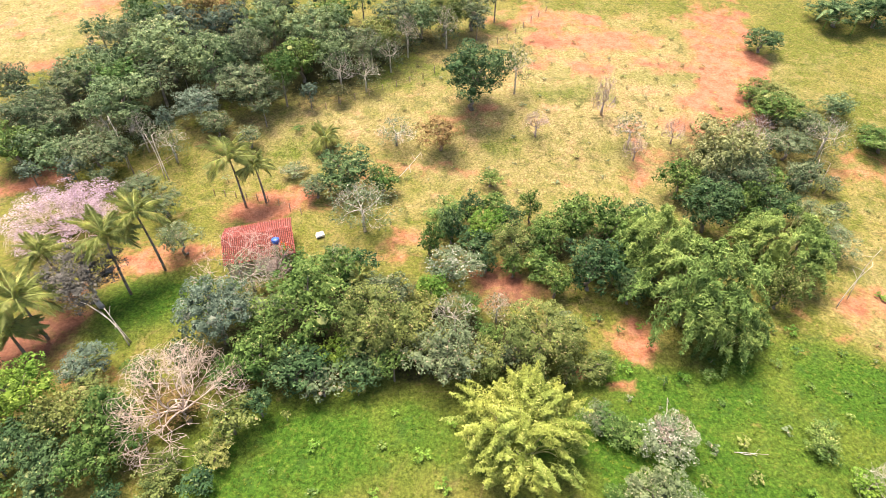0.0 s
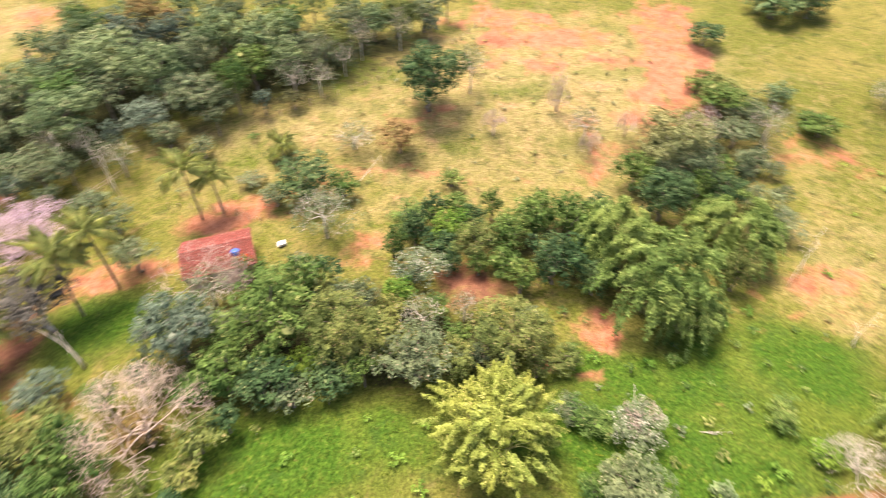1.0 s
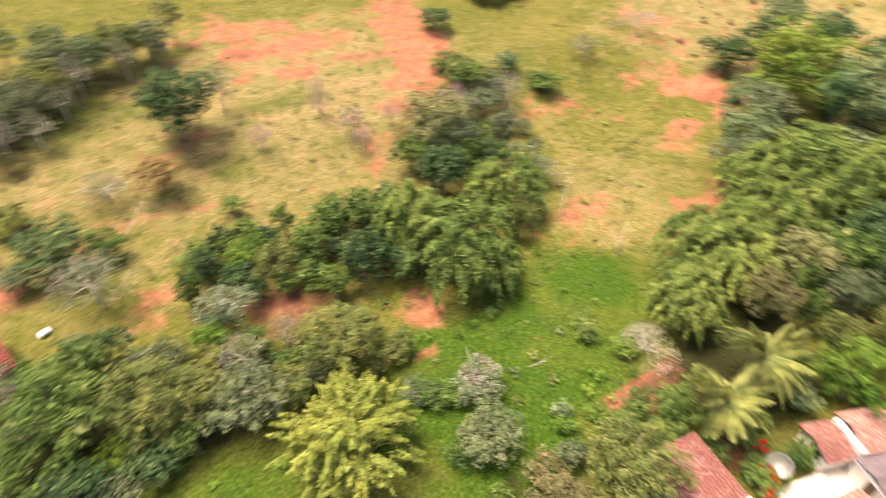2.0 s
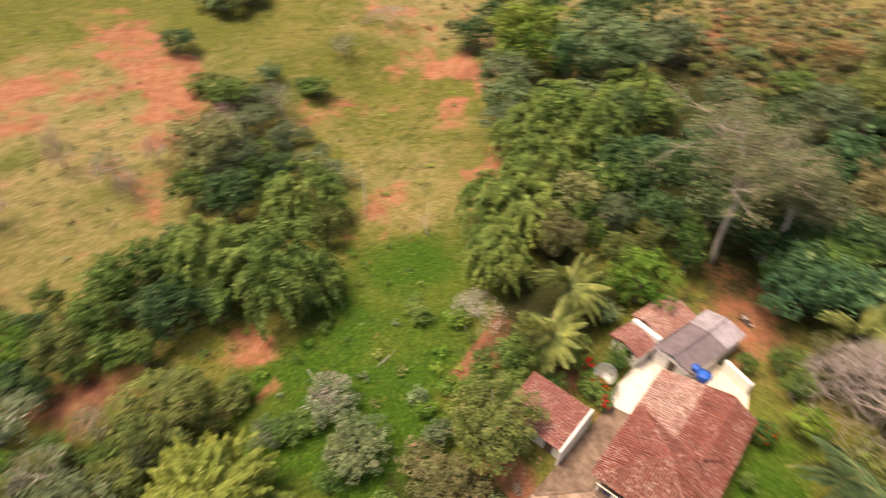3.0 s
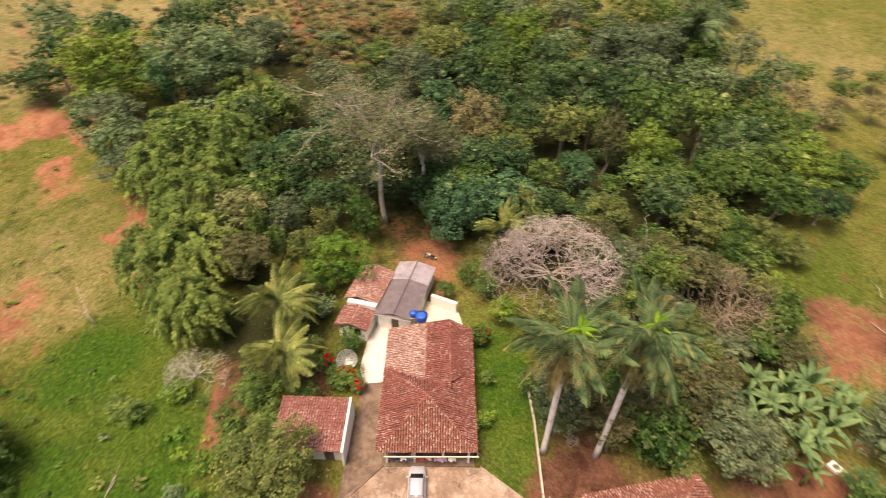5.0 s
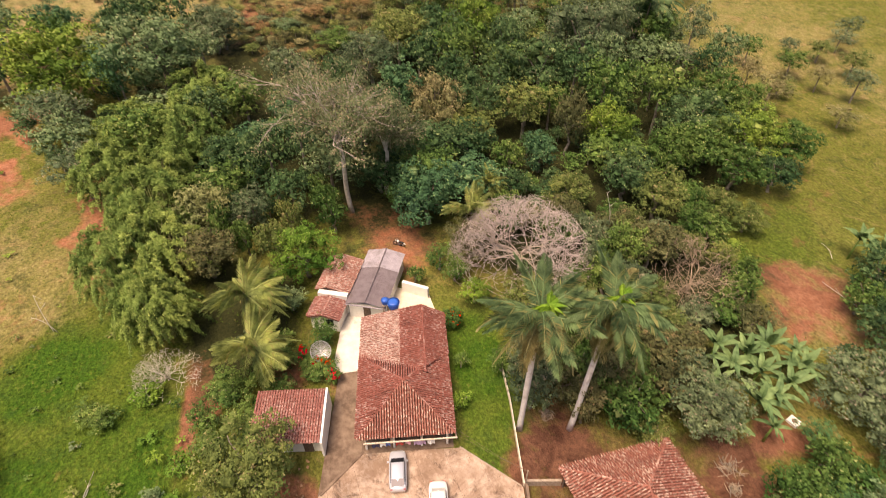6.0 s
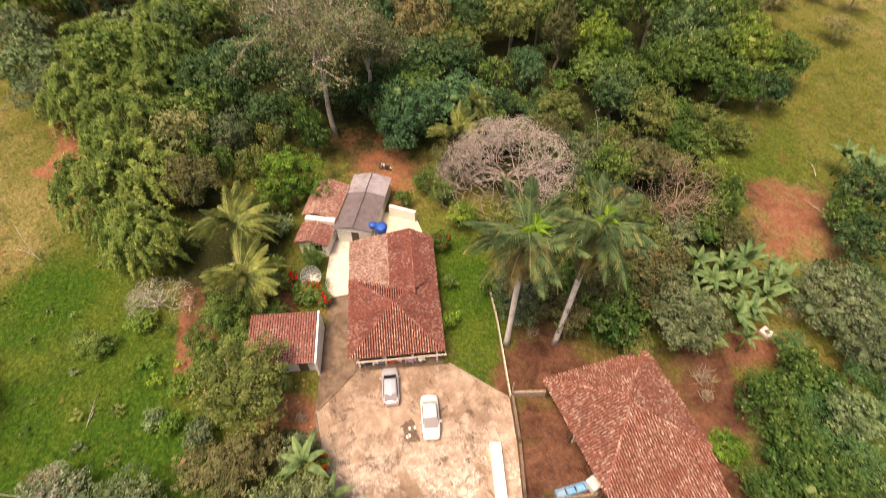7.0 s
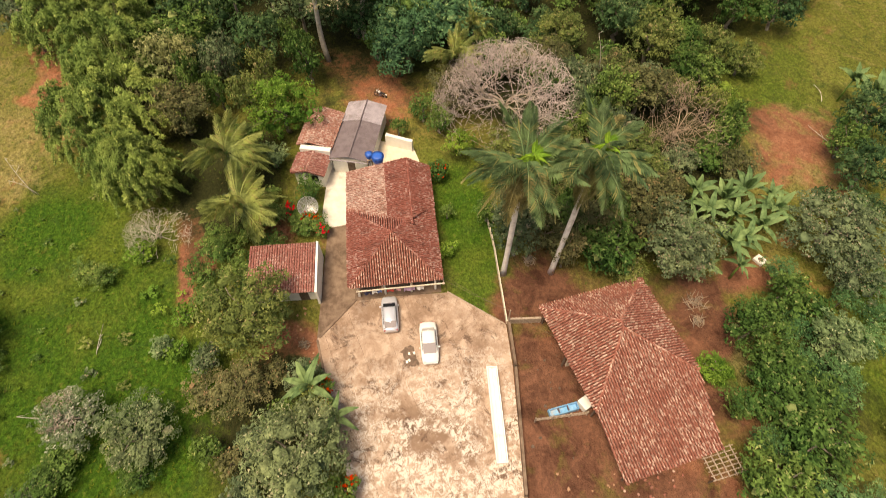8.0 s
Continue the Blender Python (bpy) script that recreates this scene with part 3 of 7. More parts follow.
def ground_material():
    m, n, l, p = node_material("earth_and_grass", 0.95, 0.1)
    c = coords(n)
    at = n.new("ShaderNodeAttribute")
    at.attribute_name = "layers"
    sep = n.new("ShaderNodeSeparateColor")
    l.new(at.outputs["Color"], sep.inputs[0])
    fine, mid, big = noise_tex(n, l, 3.0, 6, c, 0.7), noise_tex(n, l, 0.6, 6, c, 0.7), noise_tex(n, l, 0.09, 4, c, 0.6)
    tuft = noise_tex(n, l, 1.6, 3, c, 0.6, 0.5)

    def edged(socket, tex, spread, lo, hi):
        a = n.new("ShaderNodeMath")
        a.operation = "ADD"
        l.new(socket, a.inputs[0])
        l.new(ramp(n, l, tex, 0.3, 0.7, -spread, spread), a.inputs[1])
        return ramp(n, l, a.outputs[0], lo, hi)

    green = mixed(n, l, "MIX", ramp(n, l, fine, 0.35, 0.65), (0.07, 0.092, 0.015), (0.15, 0.165, 0.03))
    green = mixed(n, l, "MIX", ramp(n, l, mid, 0.4, 0.65), green, (0.17, 0.15, 0.035))
    rich = mixed(n, l, "MIX", ramp(n, l, fine, 0.35, 0.65), (0.022, 0.067, 0.0065), (0.062, 0.132, 0.0135))
    rich = mixed(n, l, "MIX", ramp(n, l, tuft, 0.5, 0.7), rich, (0.085, 0.155, 0.016))
    # broad drifts of yellowed and of darker, weedier grass
    drift, clump = noise_tex(n, l, 0.055, 4, c, 0.6, 0.6), noise_tex(n, l, 0.33, 6, c, 0.68, 0.8)
    rich = mixed(n, l, "MIX", ramp(n, l, drift, 0.48, 0.66, 0, 0.55), rich, mixed(n, l, "MIX", ramp(n, l, fine, 0.35, 0.65), (0.11, 0.135, 0.02), (0.2, 0.21, 0.04)))
    rich = mixed(n, l, "MIX", ramp(n, l, clump, 0.54, 0.66, 0, 0.55), rich, (0.04, 0.085, 0.016))
    green = mixed(n, l, "MIX", ramp(n, l, drift, 0.5, 0.66, 0, 0.65), green, mixed(n, l, "MIX", ramp(n, l, fine, 0.35, 0.65), (0.18, 0.15, 0.04), (0.28, 0.235, 0.075)))
    green = mixed(n, l, "MIX", ramp(n, l, clump, 0.54, 0.64, 0, 0.7), green, (0.06, 0.078, 0.02))
    # narrow cattle trails that follow the slope
    fold = n.new("ShaderNodeMath")
    fold.operation = "PINGPONG"
    l.new(noise_tex(n, l, 0.07, 2, c, 0.5, 0.8), fold.inputs[0])
    fold.inputs[1].default_value = 0.035
    trail = n.new("ShaderNodeMath")
    trail.operation = "MULTIPLY"
    l.new(ramp(n, l, fold.outputs[0], 0.007, 0.001, 0, 0.5), trail.inputs[0])
    l.new(ramp(n, l, mid, 0.4, 0.6), trail.inputs[1])
    green = mixed(n, l, "MIX", trail.outputs[0], green, (0.3, 0.2, 0.09))
    straw = mixed(n, l, "MIX", ramp(n, l, fine, 0.3, 0.7), (0.25, 0.195, 0.085), (0.44, 0.35, 0.17))
    straw = mixed(n, l, "MIX", ramp(n, l, tuft, 0.52, 0.68, 0, 0.6), straw, (0.17, 0.16, 0.045))
    thin = noise_tex(n, l, 0.22, 5, c, 0.68, 0.4)
    straw = mixed(n, l, "MIX", ramp(n, l, thin, 0.52, 0.62, 0, 0.6), straw, (0.46, 0.26, 0.16))
    straw = mixed(n, l, "MIX", ramp(n, l, clump, 0.55, 0.64, 0, 0.7), straw, (0.13, 0.115, 0.045))
    straw = mixed(n, l, "MIX", ramp(n, l, noise_tex(n, l, 0.13, 5, c, 0.65), 0.5, 0.62, 0, 0.7), straw, (0.21, 0.205, 0.07))
    straw = mixed(n, l, "MIX", ramp(n, l, noise_tex(n, l, 2.2, 2, c, 0.5), 0.66, 0.72, 0, 0.7), straw, (0.07, 0.085, 0.025))
    red = mixed(n, l, "MIX", ramp(n, l, mid, 0.35, 0.65), (0.28, 0.105, 0.052), (0.43, 0.195, 0.115))
    red = mixed(n, l, "MIX", ramp(n, l, fine, 0.5, 0.75, 0, 0.55), red, (0.48, 0.24, 0.145))
    red = mixed(n, l, "MIX", ramp(n, l, big, 0.5, 0.7, 0, 0.6), red, (0.17, 0.07, 0.042))
    red = mixed(n, l, "MIX", ramp(n, l, at.outputs["Alpha"], 0, 1, 0, 0.92), red, mixed(n, l, "MIX", ramp(n, l, clump, 0.36, 0.62), (0.06, 0.027, 0.018), (0.205, 0.098, 0.062)))
    # wood floor: litter tones taken near black to carry the trees' shade
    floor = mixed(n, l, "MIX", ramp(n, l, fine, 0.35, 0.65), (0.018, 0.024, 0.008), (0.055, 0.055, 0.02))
    col = mixed(n, l, "MIX", edged(sep.outputs[2], mid, 0.22, 0.15, 0.95), green, rich)
    col = mixed(n, l, "MIX", edged(sep.outputs[1], mid, 0.25, 0.3, 1.1), col, straw)
    worn = ramp(n, l, tuft, 0.62, 0.72, 0, 0.35)
    col = mixed(n, l, "MIX", worn, col, (0.2, 0.13, 0.06))
    grain = noise_tex(n, l, 2.6, 7, c, 0.78)
    shade = n.new("ShaderNodeCombineColor")
    for k in range(3):
        l.new(ramp(n, l, grain, 0.37, 0.63, 0.56, 1.4), shade.inputs[k])
    col = mixed(n, l, "MULTIPLY", 1.0, col, shade.outputs[0])
    red = mixed(n, l, "MULTIPLY", 0.6, red, shade.outputs[0])
    col = mixed(n, l, "MIX", edged(sep.outputs[0], thin, 0.5, 0.4, 0.95), col, red)
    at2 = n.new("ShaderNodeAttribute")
    at2.attribute_name = "litter_shade"
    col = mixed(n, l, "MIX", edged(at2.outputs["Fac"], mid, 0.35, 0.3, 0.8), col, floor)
    l.new(col, p.inputs["Base Color"])
    bump(n, l, p, fine, 0.9, 0.3)
    return m


ground_mesh.materials.append(ground_material())
tagged(new("ground", ground_mesh), "rolling pasture of green and straw grass with bare red earth", "ground", kind="structure")


def ground_z(x, y):
    i, j = int(np.searchsorted(GX, x)), int(np.searchsorted(GY, y))
    u, w = (x - GX[i - 1]) / (GX[i] - GX[i - 1]), (y - GY[j - 1]) / (GY[j] - GY[j - 1])
    return float((HH[j - 1, i - 1] * (1 - u) + HH[j - 1, i] * u) * (1 - w) + (HH[j, i - 1] * (1 - u) + HH[j, i] * u) * w)


# ---- buildings ----
def roof_face(name, corners, material, parent, col=0.25, row=0.4, rise=0.12, seed=1, label="", broad=0.74):
    """Rows of half-round tiles over a flat convex face. The first two corners are the eave."""
    rng = np.random.default_rng(seed)
    c = np.asarray(corners, float)
    eave = unit3(c[1] - c[0])
    normal = unit3(np.cross(c[1] - c[0], c[2] - c[0]))
    if normal[2] < 0:
        c = np.vstack([c[1], c[0], c[2:][::-1]])
        eave, normal = -eave, -normal
    up = np.cross(normal, eave)
    uv = np.stack([(c - c[0]) @ eave, (c - c[0]) @ up], 1)
    geo, under = Geo(), Geo()
    # the channel tiles under the cap tiles, with gap shade put into their colour
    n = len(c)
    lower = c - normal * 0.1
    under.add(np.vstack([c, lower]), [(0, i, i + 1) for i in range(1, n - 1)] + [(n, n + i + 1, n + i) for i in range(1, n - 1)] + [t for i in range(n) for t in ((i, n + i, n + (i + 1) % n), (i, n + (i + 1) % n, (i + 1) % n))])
    prof = np.array([(-0.5, 0.0), (-0.28, 1.0), (0.28, 1.0), (0.5, 0.0)]) * (col * broad, rise)
    for u in np.arange(uv[:, 0].min() + col / 2, uv[:, 0].max(), col):
        hits = []
        for i in range(n):
            (a, b), (d, e) = uv[i], uv[(i + 1) % n]
            if (a - u) * (d - u) < 0:
                hits.append(b + (e - b) * (u - a) / (d - a))
        if len(hits) < 2:
            continue
        v0, v1 = min(hits) - 0.08, max(hits)
        sag = rng.normal() * 0.01
        for v in np.arange(v0, v1 - 0.05, row):
            sag += rng.normal() * 0.004
            w = min(v + row * 1.06, v1)
            j = rng.normal(size=2) * 0.012
            lo = c[0] + eave * (u + j[0]) + up * (v + rng.normal() * 0.02) + normal * (0.09 + sag)
            hi = c[0] + eave * (u + j[1]) + up * w + normal * (0.012 + sag)
            # the lip, the back and the two flanks weather apart
            mid = lo * 0.56 + hi * 0.44
            for a, b, wa, wb in ((lo, mid, 1.0, 0.93), (mid, hi, 0.93, 0.85)):
                p = [a + eave * s * wa + normal * h for s, h in prof]
                q = [b + eave * s * wb + normal * h for s, h in prof]
                for k in range(3):
                    geo.add([p[k], p[k + 1], q[k + 1], q[k]], [(0, 1, 2), (0, 2, 3)])
            geo.add([lo + eave * s + normal * h for s, h in prof], [(0, 3, 2), (0, 2, 1)])
    face = part(name, geo, material, parent, label)
    part("channel_layer", under, TILE_CHANNEL, face, "dark channel tiles, grime and gap shade in one colour")
    return face


def unit3(v):
    return v / np.linalg.norm(v)


def ridge_cap(parent, a, b, material, seed=3, girth=0.11):
    """A line of cap tiles along a ridge or hip."""
    rng = np.random.default_rng(seed)
    a, b = np.asarray(a, float), np.asarray(b, float)
    n = max(2, int(np.linalg.norm(b - a) / 0.42))
    geo = Geo()
    for i in range(n):
        p, q = a + (b - a) * i / n, a + (b - a) * (i + 1.08) / n
        z = np.array((0, 0, 0.05))
        geo.tube([p + z * 0.7 + rng.normal(size=3) * 0.012, q + z * 0.3], (girth * 1.05, girth * 0.9), 6)
    return tagged(part("ridge_cap", geo, material, parent), kind="stuff")


def wall_box(name, parent, x0, x1, y0, y1, z1, material, z0=-0.3):
    return part(name, Geo().box(x0, x1, y0, y1, z0, z1), material, parent)


def sheet_roof(name, corners, material, parent, pitch=0.18, rise=0.05):
    """A corrugated sheet over a four-cornered face: eave left, eave right, top right, top left."""
    c = np.asarray(corners, float)
    wide = np.linalg.norm(c[1] - c[0])
    n = int(wide / pitch * 4)
    s = np.linspace(0, 1, n + 1)[:, None]
    normal = unit3(np.cross(c[1] - c[0], c[3] - c[0]))
    wave = normal * rise * 0.5 * np.sin(s * wide / pitch * 2 * np.pi)
    geo = Geo()
    top = np.concatenate([c[0] + (c[1] - c[0]) * s + wave, c[3] + (c[2] - c[3]) * s + wave])
    i = np.arange(n)[:, None]
    f = np.concatenate([i + (0, 1, n + 2), i + np.array((0, n + 2, n + 1))])
    geo.add(top, f)
    geo.add(top - normal * 0.02, f[:, ::-1])
    return part(name, geo, material, parent)


# main house
house = thing("house", pose(28.55, -2.95, 0, 0, 0, -7), "long low farmhouse with white walls and red clay tile roofs", "house")
wall_box("wall", house, 1.6, 9.4, -4.1, 4.1, 2.55, PLASTER)
wall_box("wall", house, 9.42, 15.0, -4.1, 4.1, 2.45, PLASTER)
P0, P1, P2, P3, TOP = (0, 4.7, 2.55), (0, -4.7, 2.55), (9.8, -4.7, 2.55), (9.8, 4.7, 2.55), (4.9, 0, 4.75)
# the front hip takes the paler tiles so their colour carries its sunlight
roof_face("roof", (P0, P1, TOP), TILE_B, house, seed=11, label="front hip of worn clay tiles, sunlight put into the paler tone")
roof_face("roof", (P3, P0, TOP), TILE_A, house, seed=12)
roof_face("roof", (P1, P2, TOP), TILE_A, house, seed=13)
roof_face("roof", (P2, P3, TOP), TILE_A, house, seed=14)
RIDGE = ((6.0, -2.3, 4.15), (15.4, -2.3, 4.15))
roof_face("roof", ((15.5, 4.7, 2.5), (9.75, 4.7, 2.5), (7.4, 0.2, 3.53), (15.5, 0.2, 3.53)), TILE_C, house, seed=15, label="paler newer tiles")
roof_face("roof", ((15.5, 0.2, 3.53), (7.4, 0.2, 3.53), (6.1, -2.3, 4.1), (15.5, -2.3, 4.1)), TILE_A, house, seed=16)
roof_face("roof", ((9.5, -4.75, 2.56), (15.5, -4.75, 2.56), (15.5, -2.3, 4.1), (6.9, -2.3, 4.1)), TILE_A, house, seed=17)
for a, b in ((P0, TOP), (P1, TOP), (P3, TOP), ((8.4, -3.35, 3.2), TOP), RIDGE):
    ridge_cap(house, a, b, TILE_A, 3, 0.08)
part("gable_wall", Geo().prism([(14.7, -4.1), (15.0, -4.1), (15.0, 4.1), (14.7, 4.1)], 2.4, (2.75, 2.75, 2.5, 2.5)), PLASTER, house)
for y in (-4.0, -1.5, 1.2, 3.9):
    part("porch_post", Geo().box(0.25, 0.45, y - 0.1, y + 0.1, -0.2, 2.5), PLASTER, house)
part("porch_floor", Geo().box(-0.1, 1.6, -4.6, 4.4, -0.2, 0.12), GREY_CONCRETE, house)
part("porch_beam", Geo().box(-0.4, -0.3, -4.9, 4.0, 2.22, 2.34), PLASTER_WARM, house, "cream beam along the porch front")
for y in (-4.8, -1.6, 1.4, 3.8):
    part("bracket", Geo().box(-0.42, 0.4, y - 0.05, y + 0.05, 2.12, 2.24), WOOD, house)
part("front_door", Geo().box(1.56, 1.6, -0.6, 0.35, 0.12, 2.1), WOOD_DARK, house)
for y in (-2.9, 2.6):
    w = part("window", Geo().box(1.55, 1.6, y - 0.65, y + 0.65, 0.95, 2.05), GLASS, house)
    part("window_frame", Geo().box(1.54, 1.59, y - 0.75, y + 0.75, 0.87, 0.95).box(1.54, 1.59, y - 0.75, y + 0.75, 2.05, 2.12).box(1.54, 1.59, y - 0.03, y + 0.03, 0.95, 2.05), WOOD, w)

# tiled shed beside the drive
shed = thing("shed", pose(29.85, 4.95, 0, 0, 0, -9), "small white shed with a dark red tiled lean-to roof", "shed")
wall_box("wall", shed, 0.25, 5.0, 0.2, 6.6, 2.3, PLASTER)
roof_face("roof", ((-0.2, 6.9, 2.35), (-0.2, 0.12, 2.35), (5.3, 0.12, 3.05), (5.3, 6.9, 3.05)), TILE_D, shed, 0.26, 0.36, 0.05, seed=21, broad=0.9)
part("parapet", Geo().prism([(-0.35, -0.12), (5.35, -0.12), (5.35, 0.1), (-0.35, 0.1)], -0.3, (2.46, 3.16, 3.16, 2.46)), PLASTER, shed, "white plastered side wall")
part("door", Geo().box(0.19, 0.25, 1.0, 1.9, 0, 2.0), WOOD_DARK, shed)

# outbuilding behind the house
rear = thing("outbuilding", pose(46.2, -0.7, 0, 0, 0, -21.9), "rambling white outbuilding under grey sheet and tiled roofs", "outbuilding")
wall_box("wall", rear, 0.3, 9.7, -2.2, 2.2, 2.5, PLASTER)
for x0, x1, mat, lift, lab in ((0, 6.5, FIBRE, 0.0, "dark weathered fibre cement sheets"), (6.3, 9.9, FIBRE_LIGHT, 0.06, "lighter newer sheets")):
    for s in (1, -1):
        e, r = (2.5 * s, 2.55 + lift), (0.0, 3.15 + lift)
        a, b = ((x1, x0) if s > 0 else (x0, x1))
        tagged(sheet_roof("roof", ((a, e[0], e[1]), (b, e[0], e[1]), (b, 0, r[1]), (a, 0, r[1])), mat, rear), lab)
part("ridge_cap", Geo().tube([(0, 0, 3.2), (9.9, 0, 3.24)], 0.09, 6), FIBRE, rear)
wall_box("wall", rear, 1.6, 7.2, 2.6, 6.3, 2.5, PLASTER)
roof_face("roof", ((7.6, 2.5, 2.7), (1.4, 2.5, 2.7), (1.4, 5.2, 3.35), (7.6, 5.2, 3.35)), TILE_E, rear, seed=22)
roof_face("roof", ((1.4, 6.7, 2.75), (7.6, 6.7, 2.75), (7.6, 5.2, 3.35), (1.4, 5.2, 3.35)), TILE_E, rear, seed=23)
ridge_cap(rear, (1.4, 5.2, 3.33), (7.6, 5.2, 3.33), TILE_C)
wall_box("wall", rear, -2.3, 0.7, 2.7, 6.1, 2.25, PLASTER)
roof_face("roof", ((0.7, 2.45, 2.2), (-2.6, 2.45, 2.2), (-2.6, 4.5, 2.8), (0.7, 4.5, 2.8)), TILE_D, rear, seed=24)
roof_face("roof", ((-2.6, 6.4, 2.2), (0.7, 6.4, 2.2), (0.7, 4.5, 2.8), (-2.6, 4.5, 2.8)), TILE_D, rear, seed=25)
ridge_cap(rear, (-2.6, 4.5, 2.8), (0.7, 4.5, 2.8), TILE_C)
part("gable_wall", Geo().box(0.72, 1.38, 2.5, 6.2, -0.3, 2.95), PLASTER, rear, "white gable between the two tiled roofs")
part("window", Geo().box(-2.36, -2.3, 3.3, 4.2, 1.0, 1.9), GLASS, rear)
part("gutter", Geo().tube([(-0.12, -2.5, 2.5), (-0.12, 2.4, 2.55)], 0.07, 6), FIBRE_LIGHT, rear)
part("door", Geo().box(0.25, 0.3, -0.5, 0.4, 0, 2.0), WOOD_DARK, rear)

# barn
barn = thing("barn", pose(22.75, -21.6, 0, 0, 0, 2), "large open barn under a broad hipped roof of old clay tiles", "barn")
A, B, C, D = (0.0, 5.6, 2.8), (0.3, -5.3, 2.8), (-9.8, -5.9, 2.9), (-10.8, 4.6, 2.9)
T1, T2 = (-4.3, -0.1, 5.35), (-5.0, -0.1, 5.3)
roof_face("roof", (B, A, T1), TILE_B, barn, 0.255, 0.42, 0.14, 31)
roof_face("roof", (A, D, T2, T1), TILE_B, barn, 0.255, 0.42, 0.14, 32)
roof_face("roof", (C, B, T1, T2), TILE_B, barn, 0.255, 0.42, 0.14, 33)
roof_face("roof", (D, C, T2), TILE_B, barn, 0.255, 0.42, 0.14, 34)
E, F = (-16.6, 4.3, 1.75), (-16.3, -4.9, 1.75)
roof_face("roof", (E, F, C, D), TILE_B, barn, 0.255, 0.42, 0.14, 35)
for a, b in ((A, T1), (B, T1), (C, T2), (D, T2), (T1, T2)):
    ridge_cap(barn, a, b, TILE_B)
for x, y, z in ((-0.5, 5.1, 2.8), (-5.2, 4.9, 2.8), (-10.4, 4.2, 2.8), (-16.1, 3.9, 1.8), (-16.0, -4.6, 1.8), (-10.0, -5.4, 2.8), (-5.0, -5.2, 2.8), (-0.3, -4.8, 2.8), (-16.0, -0.3, 1.8)):
    part("post", Geo().tube([(x, y, -0.4), (x, y, z)], 0.11, 7), WOOD_DARK, barn)
wall_box("wall", barn, -10.4, -0.4, -5.05, -4.85, 2.75, PLASTER_WARM)
wall_box("wall", barn, -5.4, -5.2, -4.8, 4.6, 2.75, PLASTER_WARM)

# small house across the stream
far_house = thing("small_house", pose(-21.0, 58.2, 0, 0, 0, 16), "small farmhouse with a patched red tile roof among trees", "house")
wall_box("wall", far_house, -9.2, -0.6, -3.6, 3.6, 2.4, PLASTER_WARM)
roof_face("roof", ((-9.6, -4.0, 2.4), (-4.9, -4.0, 2.4), (-4.9, 0, 3.9), (-9.6, 0, 3.9)), TILE_F, far_house, seed=41)
roof_face("roof", ((-4.85, 4.0, 2.4), (-9.6, 4.0, 2.4), (-9.6, 0, 3.9), (-4.85, 0, 3.9)), TILE_F, far_house, seed=42)
roof_face("roof", ((-4.85, -4.0, 2.5), (-0.2, -4.0, 2.5), (-0.2, 0, 4.0), (-4.85, 0, 4.0)), TILE_F, far_house, seed=43)
roof_face("roof", ((-0.2, 4.0, 2.5), (-4.85, 4.0, 2.5), (-4.85, 0, 4.0), (-0.2, 0, 4.0)), TILE_F, far_house, seed=44)
ridge_cap(far_house, (-9.6, 0, 3.9), (-4.9, 0, 3.9), TILE_F)
ridge_cap(far_house, (-4.85, 0, 4.0), (-0.2, 0, 4.0), TILE_F)


# ---- yard ----
def slab_material():
    """Poured yard: beige bays of uneven tone, brown damp stains, and white scraps of old skin between worn brown streaks."""
    m, n, l, p = node_material("worn_yard_concrete", 0.85, 0.25)
    c = coords(n)
    own = n.new("ShaderNodeObjectInfo").outputs["Random"]
    fine, mid = noise_tex(n, l, 5, 6, c, 0.72), noise_tex(n, l, 0.9, 6, c, 0.7, 0.4)
    col = mixed(n, l, "MIX", ramp(n, l, fine, 0.3, 0.7), (0.33, 0.225, 0.16), (0.45, 0.32, 0.24))
    col = mixed(n, l, "MIX", ramp(n, l, own, 0, 1, 0, 0.4), col, (0.29, 0.19, 0.132))
    col = mixed(n, l, "MIX", ramp(n, l, mid, 0.47, 0.6, 0, 0.6), col, (0.56, 0.425, 0.33))
    col = mixed(n, l, "MIX", ramp(n, l, noise_tex(n, l, 0.2, 6, c, 0.68, 0.5), 0.5, 0.6, 0, 0.75), col, (0.19, 0.115, 0.075))
    col = mixed(n, l, "MIX", ramp(n, l, noise_tex(n, l, 0.42, 7, c, 0.75, 0.9), 0.55, 0.62, 0, 0.85), col, (0.105, 0.062, 0.042))
    # scraps of bright old skin, thickest on the lower half
    flecks = noise_tex(n, l, 1.9, 9, c, 0.82, 0.9)
    where = n.new("ShaderNodeSeparateXYZ")
    l.new(c, where.inputs[0])
    zone = n.new("ShaderNodeMath")
    zone.operation = "MULTIPLY"
    l.new(ramp(n, l, where.outputs[0], 15, 23, 1.0, 0.15), zone.inputs[0])
    l.new(ramp(n, l, noise_tex(n, l, 0.28, 5, c, 0.7, 0.5), 0.44, 0.54, 0.0, 1.0), zone.inputs[1])
    skin = n.new("ShaderNodeMath")
    skin.operation = "MULTIPLY"
    l.new(zone.outputs[0], skin.inputs[0])
    l.new(ramp(n, l, flecks, 0.47, 0.53, 0, 0.9), skin.inputs[1])
    col = mixed(n, l, "MIX", skin.outputs[0], col, (0.7, 0.62, 0.54))
    l.new(col, p.inputs["Base Color"])
    bump(n, l, p, mid, 0.3, 0.03)
    return m


def slab(name, outline, z0, z1, material, label, category="pavement", kind="structure"):
    return tagged(part(name, Geo().prism(outline, z0, z1), material), label, category, kind=kind)


